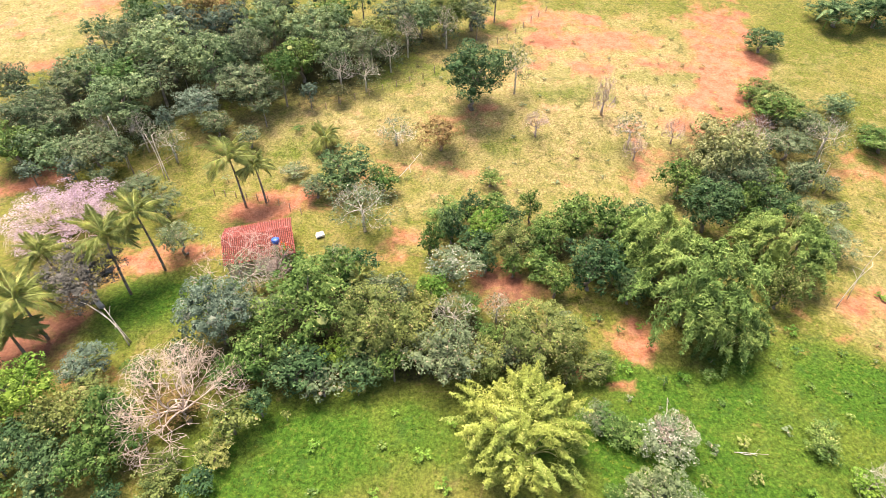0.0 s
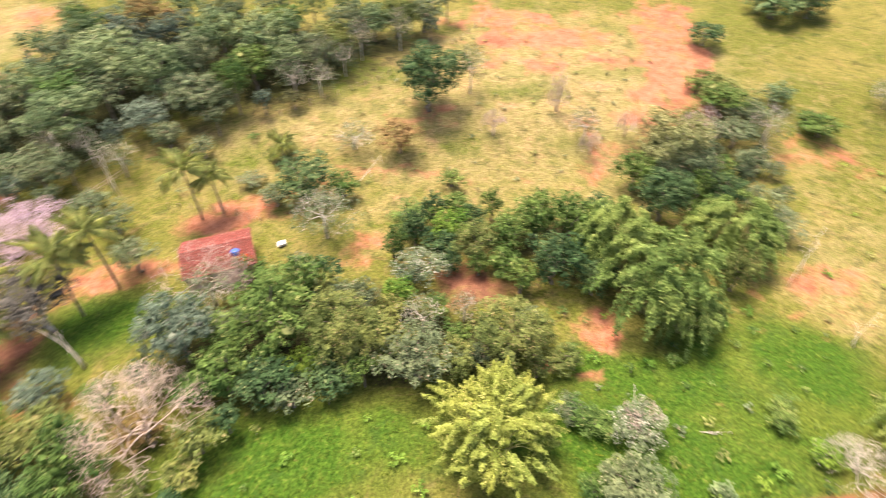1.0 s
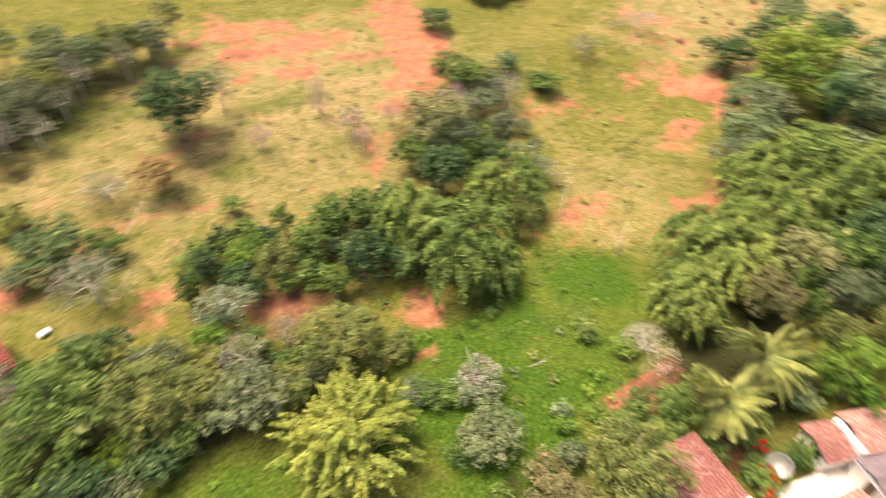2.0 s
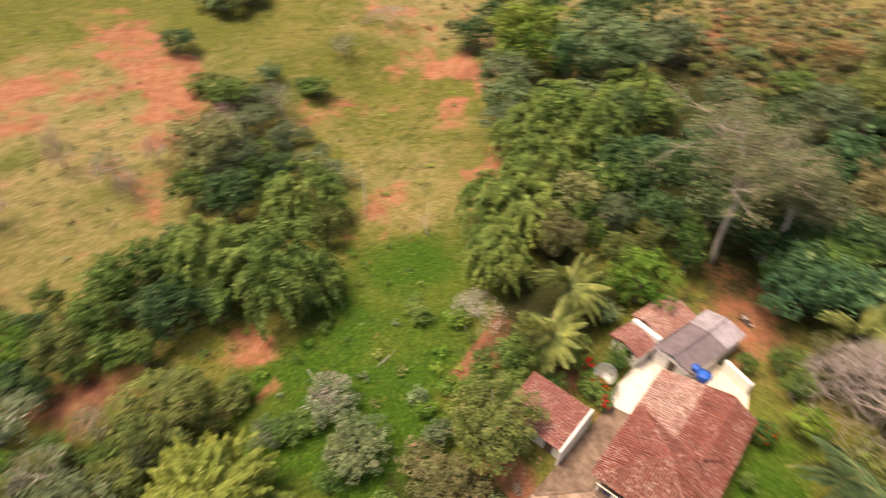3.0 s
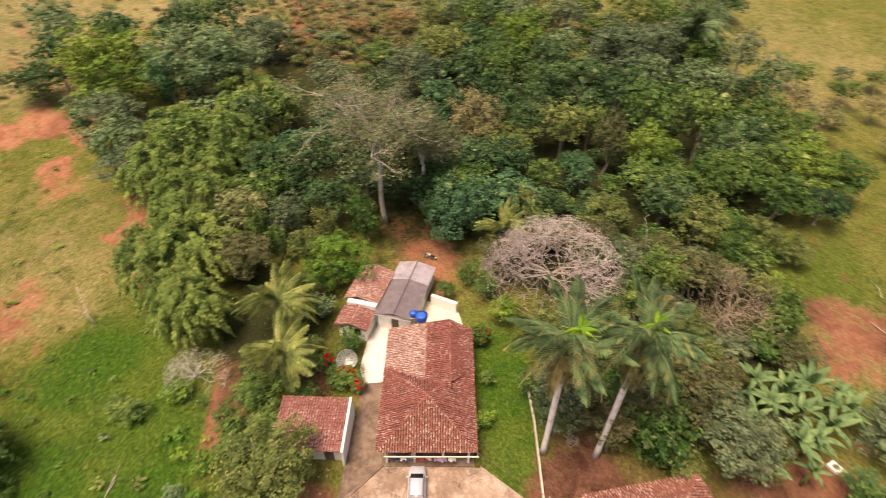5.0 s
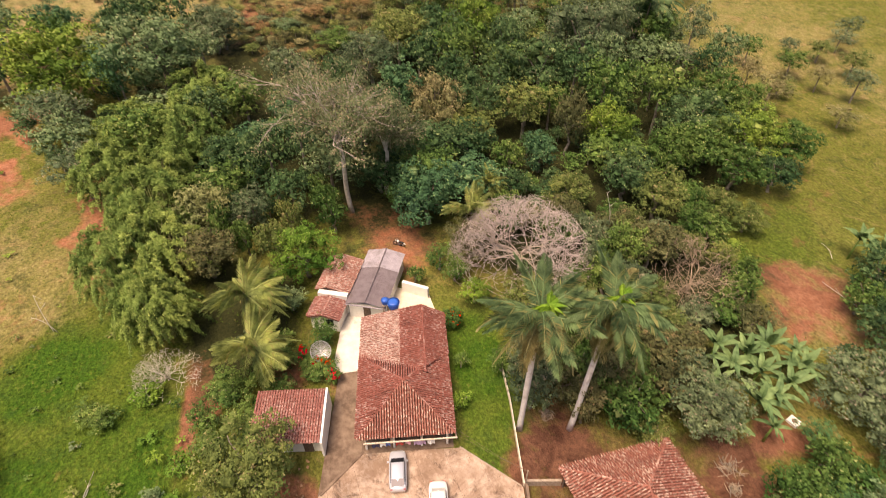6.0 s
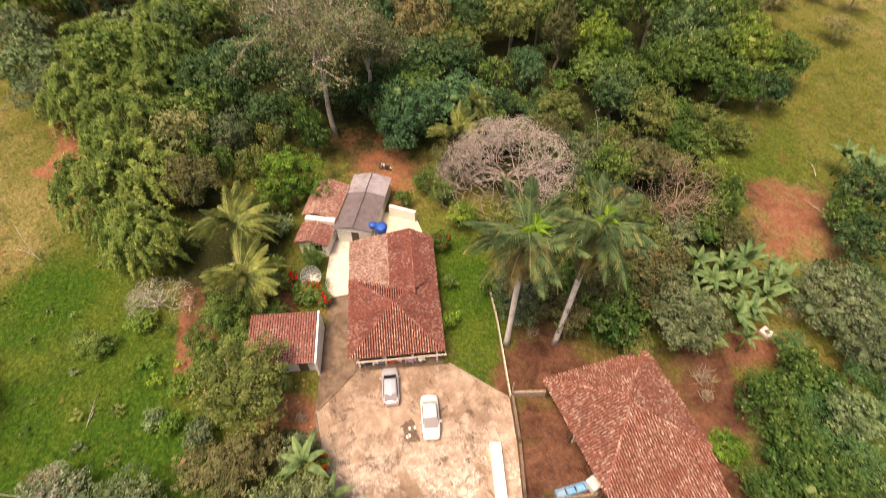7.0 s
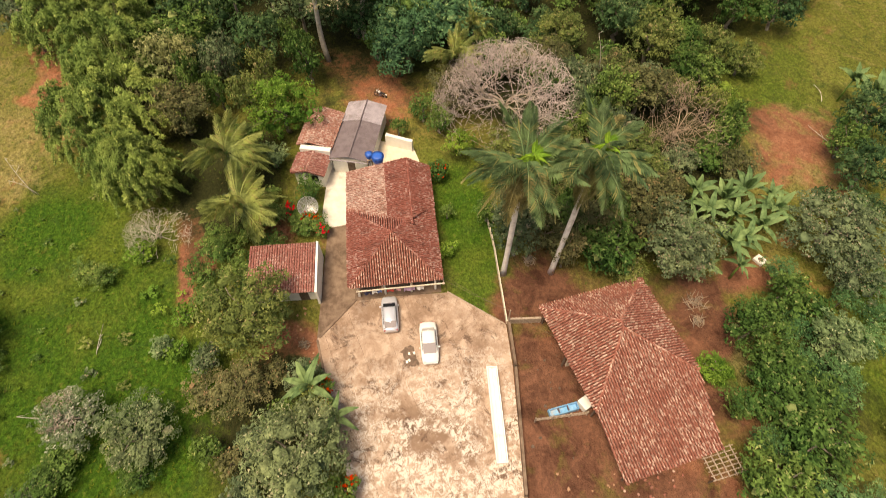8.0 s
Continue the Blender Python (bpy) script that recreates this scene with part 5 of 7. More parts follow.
def umbrella_tree(x, y, r, h, lean, seed):
    """A high bare trunk that forks late into a wide, thin, see-through canopy."""
    rng = np.random.default_rng(seed)
    root = thing("tree", pose(x, y, ground_z(x, y) - 0.1), "very tall tree with a pale forked trunk and thin brownish canopy", "tree")
    stem, twigs, canopy = Geo(), Geo(), Geo()
    fork = np.array((lean[0] * 0.5, lean[1] * 0.5, h * 0.5))
    t = np.linspace(0, 1, 7)[:, None]
    stem.tube(fork * t + np.array((0.25, 0.2, 0)) * np.sin(t * 5), np.linspace(0.42, 0.26, 7), 9)
    top = np.array((lean[0], lean[1], 0.0))
    for k, way in enumerate(spread_out(rng, 18, 0.0)):
        far = rng.uniform(0.25, 0.75) * r
        end = top + np.array((way[0] * far, way[1] * far, h * rng.uniform(0.74, 0.95) - 0.05 * h * far / r))
        t = np.linspace(0, 1, 7)[:, None]
        bough = fork * (1 - t) + end * t - np.array((way[0], way[1], -0.4)) * far * 0.22 * np.sin(t * np.pi) + rng.normal(size=(7, 3)) * 0.1
        stem.tube(bough, np.linspace(0.14, 0.03, 7), 6, False)
        for _ in range(5):
            a = bough[int(rng.integers(3, 7))]
            b = end + rng.normal(size=3) * (0.2 * r, 0.2 * r, 0.055 * h)
            b[2] = max(b[2], 0.66 * h)
            mid = (a + b) / 2 + rng.normal(size=3) * 0.3
            twigs.tube([a, mid, b], (0.05, 0.035, 0.02), 4, False)
            for _ in range(3):
                e = b + rng.normal(size=3) * (0.1 * r, 0.1 * r, 0.03 * h)
                twigs.tube([mid, (mid + e) / 2 + rng.normal(size=3) * 0.15, e], (0.03, 0.022, 0.012), 3, False)
                n = 66
                u = unit(rng.normal(size=(n, 3)) + (0, 0, 0.2))
                p = e + u * rng.uniform(0.3, 1.35, (n, 1)) * (1.2, 1.2, 0.75)
                leaves(canopy, rng, p, unit(u * 0.4 + rng.normal(size=(n, 3)) * 0.4 + (0, 0, 0.6)), 0.3, 0.15)
    part("trunk", stem, BARK_PALE, root, smooth=True)
    part("twig_canopy", twigs, BARK_MAUVE, root)
    part("crown", canopy, LEAF["feathery"], root)
    taken.append((x, y, 3.0))


taken = []


def plant(kind, x, y, r, h):
    if kind == "weed":
        kind = "bright"
    taken.append((x, y, r))
    if kind in KINDS:
        return broadleaf(kind, x, y, r, h)
    if kind.startswith("bamboo"):
        return bamboo(kind, x, y, r, h)
    return bare(kind, x, y, r, h)


# trees and shrubs: kind, place, crown radius, height
plant("brown", -49.3, 117.9, 6.6, 11.0)
plant("pale", -52.8, 101.0, 7.0, 12.0)
plant("pale", -43.3, 97.1, 5.2, 11.0)
plant("grey", -37.6, 103.2, 4.9, 10.0)
plant("pale", -34.7, 110.7, 5.7, 11.0)
plant("pale", -25.2, 108.5, 6.2, 11.0)
plant("grey", -35.4, 119.2, 4.8, 10.0)
plant("grey", -35.4, 92.7, 6.2, 8.0)
plant("pale", -21.3, 103.2, 4.4, 9.0)
plant("grey", -16.2, 106.4, 4.5, 8.0)
plant("olive", -13.7, 110.8, 4.6, 8.0)
plant("grey", -10.6, 116.7, 5.4, 9.0)
plant("pale", -4.7, 117.9, 4.8, 8.0)
plant("olive", 0.2, 119.1, 4.8, 9.0)
plant("grey", 6.3, 121.6, 4.9, 8.0)
plant("green", -63.9, 119.2, 4.8, 9.0)
plant("greyblue", -53.9, 113.1, 5.8, 10.0)
plant("pale", -67.0, 97.3, 4.8, 9.0)
plant("grey", -68.4, 91.9, 4.1, 8.0)
plant("pale", -55.6, 85.5, 6.3, 11.0)
plant("grey", -56.8, 75.6, 5.0, 8.0)
plant("grey", -70.8, 85.7, 5.4, 9.0)
plant("green", -71.2, 77.6, 4.7, 8.0)
plant("grey", -66.6, 83.0, 3.9, 8.0)
plant("greyblue", -43.8, 88.7, 4.5, 6.0)
plant("grey", -40.1, 85.2, 3.0, 5.0)
plant("grey", -79.1, 93.7, 4.1, 8.0)
plant("pale", -67.9, 79.0, 3.8, 7.0)
plant("grey", -61.8, 106.4, 5.0, 10.0)
plant("green", -27.5, 101.2, 4.9, 9.0)
plant("greyblue", -44.6, 113.1, 5.2, 10.0)
plant("sparse", -19.7, 99.2, 3.8, 8.0)
plant("sparse", -14.9, 98.3, 3.2, 7.0)
plant("mango", 5.5, 92.2, 6.9, 12.0)
plant("sparse", 13.7, 97.0, 3.1, 10.0)
plant("barepink", 29.3, 90.7, 2.3, 8.0)
plant("barepink", 16.5, 85.1, 2.7, 5.0)
plant("sparse", 32.3, 82.3, 3.1, 7.0)
plant("barepink", 32.9, 79.7, 2.4, 5.0)
plant("barepink", 40.3, 83.4, 2.0, 5.0)
plant("brown", -0.4, 81.7, 4.1, 6.0)
plant("sparse", -8.2, 83.1, 3.9, 5.0)
plant("shrub", 7.7, 73.0, 2.3, 3.0)
plant("shrubgrey", -33.7, 82.5, 2.4, 4.0)
plant("dark", -15.4, 71.3, 5.1, 8.0)
plant("sparse", -11.7, 62.0, 5.3, 8.0)
plant("green", -9.8, 71.1, 2.7, 5.0)
plant("shrub", 0.5, 62.4, 3.8, 4.0)
plant("bright", 6.5, 59.6, 3.2, 5.0)
plant("silver", 1.4, 52.1, 3.6, 4.5)
plant("olive", 9.7, 55.2, 3.5, 6.0)
plant("green", 14.3, 55.7, 3.1, 7.0)
plant("green", 18.7, 59.3, 3.6, 8.0)
plant("green", 22.7, 56.6, 3.8, 9.0)
plant("dark", 19.0, 49.4, 3.9, 8.0)
plant("green", 25.5, 52.4, 3.3, 8.0)
plant("dark", 23.6, 47.0, 2.8, 6.0)
plant("sage", 43.8, 73.0, 5.6, 12.0)
plant("olive", 61.0, 91.0, 4.2, 5.0)
plant("grey", 63.0, 84.5, 3.6, 5.0)
plant("olive", 59.8, 96.0, 3.0, 4.0)
plant("barepink", 50.4, 77.0, 4.8, 10.0)
plant("grey", 46.4, 69.0, 4.5, 9.0)
plant("green", 37.1, 69.9, 3.5, 7.0)
plant("dark", 38.6, 61.9, 4.5, 9.0)
plant("dark", 66.5, 111.9, 4.1, 5.0)
plant("green", 59.4, 87.8, 5.0, 6.0)
plant("shrub", 58.0, 94.6, 2.7, 3.0)
plant("pale", 71.7, 90.2, 3.1, 4.0)
plant("sparse", 64.3, 79.5, 3.8, 8.0)
plant("shrub", 74.9, 83.8, 2.7, 3.0)
plant("dark", 87.8, 122.6, 6.8, 6.0)
plant("dark", 95.4, 121.5, 5.5, 7.0)
plant("shrubgrey", 54.7, 62.3, 4.2, 4.0)
plant("shrubgrey", 54.8, 56.5, 3.1, 4.0)
plant("shrubgrey", 58.2, 72.9, 3.2, 4.0)
plant("shrubgrey", 58.2, 79.0, 4.3, 5.0)
plant("sparse", 6.5, 43.9, 1.9, 5.0)
plant("olive", 11.0, 38.7, 4.5, 8.0)
plant("sparse", 1.4, 42.3, 3.0, 6.0)
plant("grey", 0.4, 36.0, 4.0, 7.0)
plant("olive", 4.1, 36.6, 2.8, 5.0)
plant("greyblue", -25.9, 40.7, 4.6, 9.0)
plant("green", -15.8, 42.4, 5.5, 10.0)
plant("olive", -7.9, 40.7, 4.5, 9.0)
plant("green", -13.1, 49.1, 3.2, 8.0)
plant("grey", -6.4, 45.2, 2.7, 7.0)
plant("bright", -1.4, 47.7, 2.5, 4.0)
plant("green", -20.1, 36.1, 3.5, 7.0)
plant("bright", -11.7, 37.8, 2.5, 4.0)
plant("dark", -16.0, 34.7, 3.6, 5.0)
plant("olive", -5.4, 39.2, 3.8, 7.0)
plant("dark", -9.0, 36.2, 3.4, 4.0)
plant("barepink", -27.0, 51.5, 6.5, 7.5)
plant("barepink", -22.0, 52.0, 3.4, 6.0)
plant("sparse", -24.9, 49.6, 4.0, 6.0)
plant("deadbig", -26.4, 30.2, 7.0, 9.5)
plant("brown", -27.5, 31.0, 3.0, 3.0)
plant("green", -32.4, 27.9, 3.1, 7.0)
plant("olive", -37.8, 28.5, 2.5, 6.0)
plant("bright", -43.2, 31.4, 3.7, 7.0)
plant("dark", -40.0, 25.9, 3.2, 5.0)
plant("greyblue", -39.6, 36.3, 2.8, 3.6)
plant("olive", -22.2, 25.8, 2.0, 2.6)
plant("green", -32.7, 24.3, 2.9, 5.0)
plant("dark", -36.5, 24.0, 2.9, 4.0)
plant("olive", -26.9, 24.6, 2.2, 2.6)
plant("purplegrey", -43.4, 46.4, 5.2, 8.0)
plant("pinkblossom", -55.3, 60.9, 8.1, 6.0)
plant("shrubgrey", -42.6, 65.2, 3.4, 5.0)
plant("shrubgrey", -36.3, 56.5, 3.1, 5.0)
plant("shrubgrey", -47.8, 70.2, 3.6, 4.0)
plant("silver", 22.4, 27.2, 2.9, 3.2)
plant("barepink", 22.9, 28.0, 2.6, 3.6)
plant("shrub", 17.4, 28.8, 2.3, 2.5)
plant("shrub", 37.6, 26.8, 1.9, 2.0)
plant("bright", 39.6, 22.9, 1.6, 2.0)
plant("shrub", 18.7, 28.1, 2.0, 2.0)
plant("shrubgrey", 16.0, 30.0, 2.0, 2.0)
plant("dark", 114.7, 67.1, 5.8, 8.0)
plant("lush", 108.5, 49.0, 9.2, 16.5)
plant("pale", 109.5, 31.0, 9.8, 17.0)
plant("grey", 129.7, 22.8, 5.9, 10.0)
plant("bamboo", 92.7, 34.0, 7.0, 10.0)
plant("bamboo", 101.7, 23.2, 7.0, 11.0)
plant("bamboo", 76.5, 28.1, 5.6, 10.0)
plant("bamboo", 59.4, 24.5, 5.6, 10.0)
plant("bamboo", 48.7, 22.6, 4.0, 9.0)
plant("dusty", 19.4, 21.2, 3.3, 4.0)
plant("sparse", 92.5, 87.5, 3.9, 6.0)
plant("shrub", 76.1, 81.3, 4.1, 4.0)
plant("barepink", 108.9, 87.4, 7.7, 5.0)
plant("pale", 28.1, 20.3, 1.2, 1.5)
plant("bamboo", 29.8, 44.4, 6.6, 13.0)
plant("bamboo", 27.3, 51.6, 5.4, 11.0)
plant("bamboo", 32.7, 40.5, 4.2, 8.0)
plant("bamboo", 45.0, 53.3, 5.6, 10.0)
plant("bambooyellow", 7.5, 27.3, 5.9, 9.0)
plant("bare", 42.0, 21.5, 3.8, 3.5)
plant("bright", 31.1, 18.4, 1.4, 1.5)
plant("bright", 27.2, 18.8, 1.3, 1.5)
plant("bamboo", 78.0, 34.0, 5.8, 11.0)
plant("bamboo", 68.8, 27.1, 5.5, 11.0)
plant("bamboo", 57.9, 28.8, 5.0, 10.0)
plant("bamboo", 49.8, 23.9, 3.8, 9.0)
plant("sage", 67.2, 19.7, 4.1, 8.5)
plant("olivegrey", 58.0, 18.5, 4.2, 7.0)
plant("grey", 65.9, 13.1, 2.9, 8.0)
plant("bright", 55.5, 6.0, 4.7, 7.5)
plant("pale", 49.8, 8.3, 2.0, 3.5)
plant("green", 53.6, 11.4, 2.1, 4.0)
plant("teal", 63.6, -11.2, 5.6, 9.5)
plant("shrub", 53.4, -11.2, 2.3, 4.0)
plant("shrub", 51.2, -7.5, 1.4, 3.0)
plant("dark", 66.2, -25.2, 2.8, 6.0)
plant("olive", 62.3, -32.7, 3.8, 6.0)
plant("deadpink", 50.9, -21.4, 9.4, 10.2)
plant("green", 47.9, -34.1, 3.1, 8.0)
plant("olivegrey", 48.0, -38.2, 4.1, 7.0)
plant("barebrown", 42.6, -41.2, 6.4, 8.0)
plant("bright", 46.4, -14.3, 2.1, 4.0)
plant("shrub", 43.1, -10.7, 1.5, 3.0)
plant("shrub", 37.2, -10.4, 1.1, 2.0)
plant("bright", 32.3, -9.2, 1.2, 2.0)
plant("shrub", 35.7, -14.5, 1.4, 3.0)
plant("shrubgrey", 30.5, -16.2, 2.6, 6.0)
plant("green", 27.2, -25.3, 3.7, 7.0)
plant("grey", 25.3, -31.3, 4.3, 8.0)
plant("olivegrey", 28.1, -29.6, 2.6, 7.0)
plant("grey", 24.0, -49.3, 5.1, 6.0)
plant("green", 15.8, -34.9, 2.9, 6.0)
plant("green", 18.2, -40.5, 2.5, 5.0)
plant("pale", 12.9, -42.8, 2.9, 4.0)
plant("green", 9.2, -34.5, 4.2, 5.0)
plant("green", 5.1, -35.0, 4.0, 5.0)
plant("green", 12.4, -34.4, 2.6, 5.0)
plant("green", 3.1, -30.0, 3.6, 5.0)
plant("bright", 13.5, -30.4, 1.9, 2.0)
plant("dark", 37.2, -62.7, 3.7, 8.0)
plant("dark", 30.2, -57.8, 3.5, 6.0)
plant("green", 35.0, -59.2, 3.0, 5.0)
plant("grey", 19.0, -48.1, 3.1, 5.0)
plant("olive", 27.5, 11.3, 5.0, 7.5)
plant("dusty", 13.9, 8.1, 4.8, 7.5)
plant("olivegrey", 21.2, 12.6, 2.8, 4.0)
plant("shrub", 38.7, 28.6, 1.8, 1.5)
plant("shrub", 16.3, 21.7, 1.9, 2.0)
plant("shrub", 37.9, 14.2, 3.0, 4.0)
plant("shrub", 34.9, 12.1, 2.1, 3.0)
plant("shrub", 43.7, 4.5, 1.8, 3.0)
plant("shrub", 39.8, 5.3, 2.8, 2.0)
plant("shrub", 35.3, 16.7, 1.8, 3.0)
plant("lush", 114.8, -31.0, 6.2, 15.0)
plant("dark", 98.1, -40.2, 7.4, 13.0)
plant("grey", 104.5, -51.0, 9.4, 17.0)
plant("dark", 115.1, -69.3, 7.0, 14.0)
plant("wheat", 88.0, -17.0, 5.2, 14.0)
plant("dark", 89.7, -26.3, 6.0, 12.0)
plant("teal", 73.4, -31.8, 3.2, 7.0)
plant("olivegrey", 77.5, -38.3, 3.6, 11.5)
plant("lush", 75.6, -44.5, 4.6, 11.0)
plant("dark", 74.5, -59.5, 7.0, 12.0)
plant("green", 67.5, -55.0, 5.0, 10.0)
plant("lush", 69.2, -66.5, 5.6, 10.0)
plant("green", 62.5, -60.5, 4.6, 8.5)
plant("green", 66.5, -72.0, 5.0, 9.0)
plant("dark", 60.5, -66.0, 3.6, 6.5)
plant("olive", 52.5, -56.0, 2.8, 4.5)
plant("lush", 46.0, -50.0, 2.2, 3.0)
plant("green", 76.0, -69.5, 5.2, 11.0)
plant("olive", 55.5, -52.5, 3.4, 6.0)
plant("green", 51.0, -49.0, 3.2, 5.0)
plant("dark", 63.1, -42.0, 4.3, 9.0)
plant("olive", 57.7, -44.4, 4.1, 8.0)
plant("green", 81.9, -68.2, 5.1, 12.0)
plant("grey", 106.3, -7.4, 6.7, 12.0)
plant("olive", 119.0, -15.7, 7.9, 12.0)
plant("olive", 63.9, -33.8, 3.2, 6.0)
plant("dark", 111.2, -23.7, 6.4, 12.0)
plant("dark", 141.1, -92.5, 6.2, 9.0)
plant("grey", 128.1, 24.4, 5.9, 10.0)
plant("pale", 137.7, 9.5, 3.5, 2.5)
plant("brown", 144.1, 2.7, 3.6, 3.0)
plant("green", 125.1, -1.8, 5.2, 5.0)
plant("bamboo", 87.0, 24.5, 6.2, 11.0)
plant("dark", 73.2, -5.5, 4.9, 8.0)
plant("dark", 80.4, 16.9, 5.2, 9.0)
plant("dark", 108.0, -35.5, 5.6, 13.0)
plant("dark", 77.9, -20.2, 5.0, 9.0)
plant("green", 73.2, -26.6, 3.1, 7.0)
plant("shrub", 57.2, -51.8, 3.8, 4.0)
plant("green", 67.7, -52.0, 4.5, 9.0)
plant("brown", 146.5, -7.5, 4.4, 4.0)
plant("olive", 144.3, -20.1, 8.5, 8.0)
plant("green", 141.4, -29.4, 7.0, 10.0)
plant("green", 71.0, -61.1, 4.2, 9.0)
plant("sparse", -14.3, 105.9, 3.1, 9.0)
plant("sparse", -7.3, 110.4, 3.1, 9.0)
plant("sparse", 0.7, 114.0, 3.2, 9.0)
plant("sparse", -10.5, 104.9, 2.8, 7.0)
plant("barepink", -7.5, 114.7, 2.7, 7.0)
plant("sparse", -51.4, 81.5, 2.9, 8.0)
plant("sparse", -57.7, 83.0, 2.9, 9.0)
plant("sparse", -45.7, 79.0, 3.3, 7.0)
plant("grey", -20.1, 70.2, 2.7, 4.0)
plant("shrubgrey", -24.9, 75.8, 2.4, 2.0)
umbrella_tree(68.8, -0.5, 10.5, 21.5, (1.2, 1.0), 5)
umbrella_tree(72.7, -6.4, 6.0, 15.5, (0.5, -0.6), 8)


# ---- palms, bananas and small growth ----
def frond_mesh(rng, length, material, arch=0.5, leaflet=0.85, wide=0.1, pairs=30, twist=0.3, tips=None):
    """A feathered palm leaf along +x that rises and then hangs."""
    geo = Geo()
    t = np.linspace(0, 1, 9)
    line = np.stack([length * t * (1 - 0.14 * t), 0 * t, length * (0.36 * t - arch * 0.95 * t * t)], 1)
    geo.tube(line, np.linspace(0.06, 0.012, 9), 4, False)
    for s in (-1, 1):
        u = np.linspace(0.12, 1, pairs)
        p = np.stack([np.interp(u, t, line[:, k]) for k in range(3)], 1)
        ln = leaflet * np.sin(np.pi * np.clip(u * 0.86 + 0.1, 0, 1)) ** 0.7 * rng.uniform(0.85, 1.1, pairs)
        way = unit(np.stack([0.55 + 0.5 * u, s * (1.0 - 0.35 * u), -twist * rng.uniform(0.5, 1.6, pairs)], 1))
        tip = p + way * ln[:, None] - np.array((0, 0, 0.3)) * ln[:, None] ** 2
        mid = p + way * ln[:, None] * 0.5
        ww = np.array((wide * 1.1, 0, 0.02))
        v = np.stack([p, mid + ww, tip, mid - ww], 1)
        k = np.arange(pairs)[:, None] * 4
        geo.add(v.reshape(-1, 3), np.concatenate([k + (0, 1, 2), k + (0, 2, 3)]))
    me = geo.mesh("frond", material)
    if tips:
        me.materials.append(tips)
        me.polygons.foreach_set("material_index", np.array([int(p.center.x + 0.3 * rng.normal() > 0.66 * length) for p in me.polygons]))
    return me


palm_rng = np.random.default_rng(21)
FRONDS = [frond_mesh(palm_rng, 4.0, LEAF["palm"], 0.3 + 0.17 * i, 0.85, 0.055, 42, 0.5) for i in range(4)]
ROYAL = [frond_mesh(palm_rng, 4.4, LEAF["royal"], 0.4 + 0.22 * i, 0.8, 0.055, 42, 0.36, LEAF["royalold"] if i > 2 else None) for i in range(4)]
ROYAL_OLD = frond_mesh(palm_rng, 4.2, LEAF["royalold"], 1.0, 0.9, 0.05, 44, 0.7)
ROYAL_NEW = frond_mesh(palm_rng, 2.0, LEAF["lime"], 0.8, 0.55, 0.05, 30, 0.5)


def fronds(root, meshes, count, at, scale, tilt, name="frond"):
    for i in range(count):
        ob = new(name, meshes[int(palm_rng.integers(len(meshes)))])
        ob.parent = root
        rise = tilt[0] + (tilt[1] - tilt[0]) * ((i * 0.755 + 0.13) % 1)
        ob.matrix_basis = Matrix.Translation(at) @ pose(0, 0, 0, 0, -rise, i * 137.5 + float(palm_rng.uniform(-14, 14)))
        s = scale * float(palm_rng.uniform(0.85, 1.1))
        ob.scale = (s, s, s)


def coconut_palm(x, y, h, length, leafage=None, hue="yellow green"):
    root = thing("coconut_palm", pose(x, y, ground_z(x, y) - 0.1), f"coconut palm with arching {hue} fronds", "palm tree", "coconut palms")
    t = np.linspace(0, 1, 8)
    lean = palm_rng.normal(size=2) * 0.06 * h
    line = np.stack([lean[0] * (t ** 2 - 1), lean[1] * (t ** 2 - 1), h * t], 1)
    part("trunk", Geo().tube(line, np.linspace(0.2, 0.11, 8), 8), BARK, root, smooth=True)
    fronds(root, leafage or FRONDS, 31, (0, 0, h), length / 4.0, (-30, 62))
    part("crown_heart", Geo().ball((0, 0, h + 0.05), 0.28, 5, 7), SHAFT, root)
    return root


def royal_palm(x, y, lean, label):
    root = thing("royal_palm", pose(x, y, -0.1), label, "palm tree", "royal palms")
    t = np.linspace(0, 1, 10)
    line = np.stack([lean[0] * t, lean[1] * t, 15.0 * t], 1)
    part("trunk", Geo().tube(line, [0.36, 0.3, 0.27, 0.27, 0.28, 0.28, 0.27, 0.25, 0.22, 0.19], 12), PALM_WHITE, root, smooth=True)
    top = np.array((lean[0], lean[1], 15.0))
    part("crownshaft", Geo().tube([top, top + (0, 0, 0.8), top + (0, 0, 2.0)], (0.2, 0.22, 0.1), 10), SHAFT, root, smooth=True)
    hub = tuple(top + (0, 0, 1.95))
    fronds(root, ROYAL, 30, hub, 1.28, (-36, 62))
    fronds(root, [ROYAL_OLD], 9, tuple(top + (0, 0, 1.4)), 1.2, (-72, -30), "dry_frond")
    fronds(root, [ROYAL_NEW], 20, tuple(top + (0.0, -0.6, 3.0)), 0.78, (-40, 50), "young_frond")
    part("spear_leaf", Geo().tube([hub, tuple(top + (0.0, -0.6, 3.2))], (0.07, 0.05), 6), SHAFT, root)
    return root


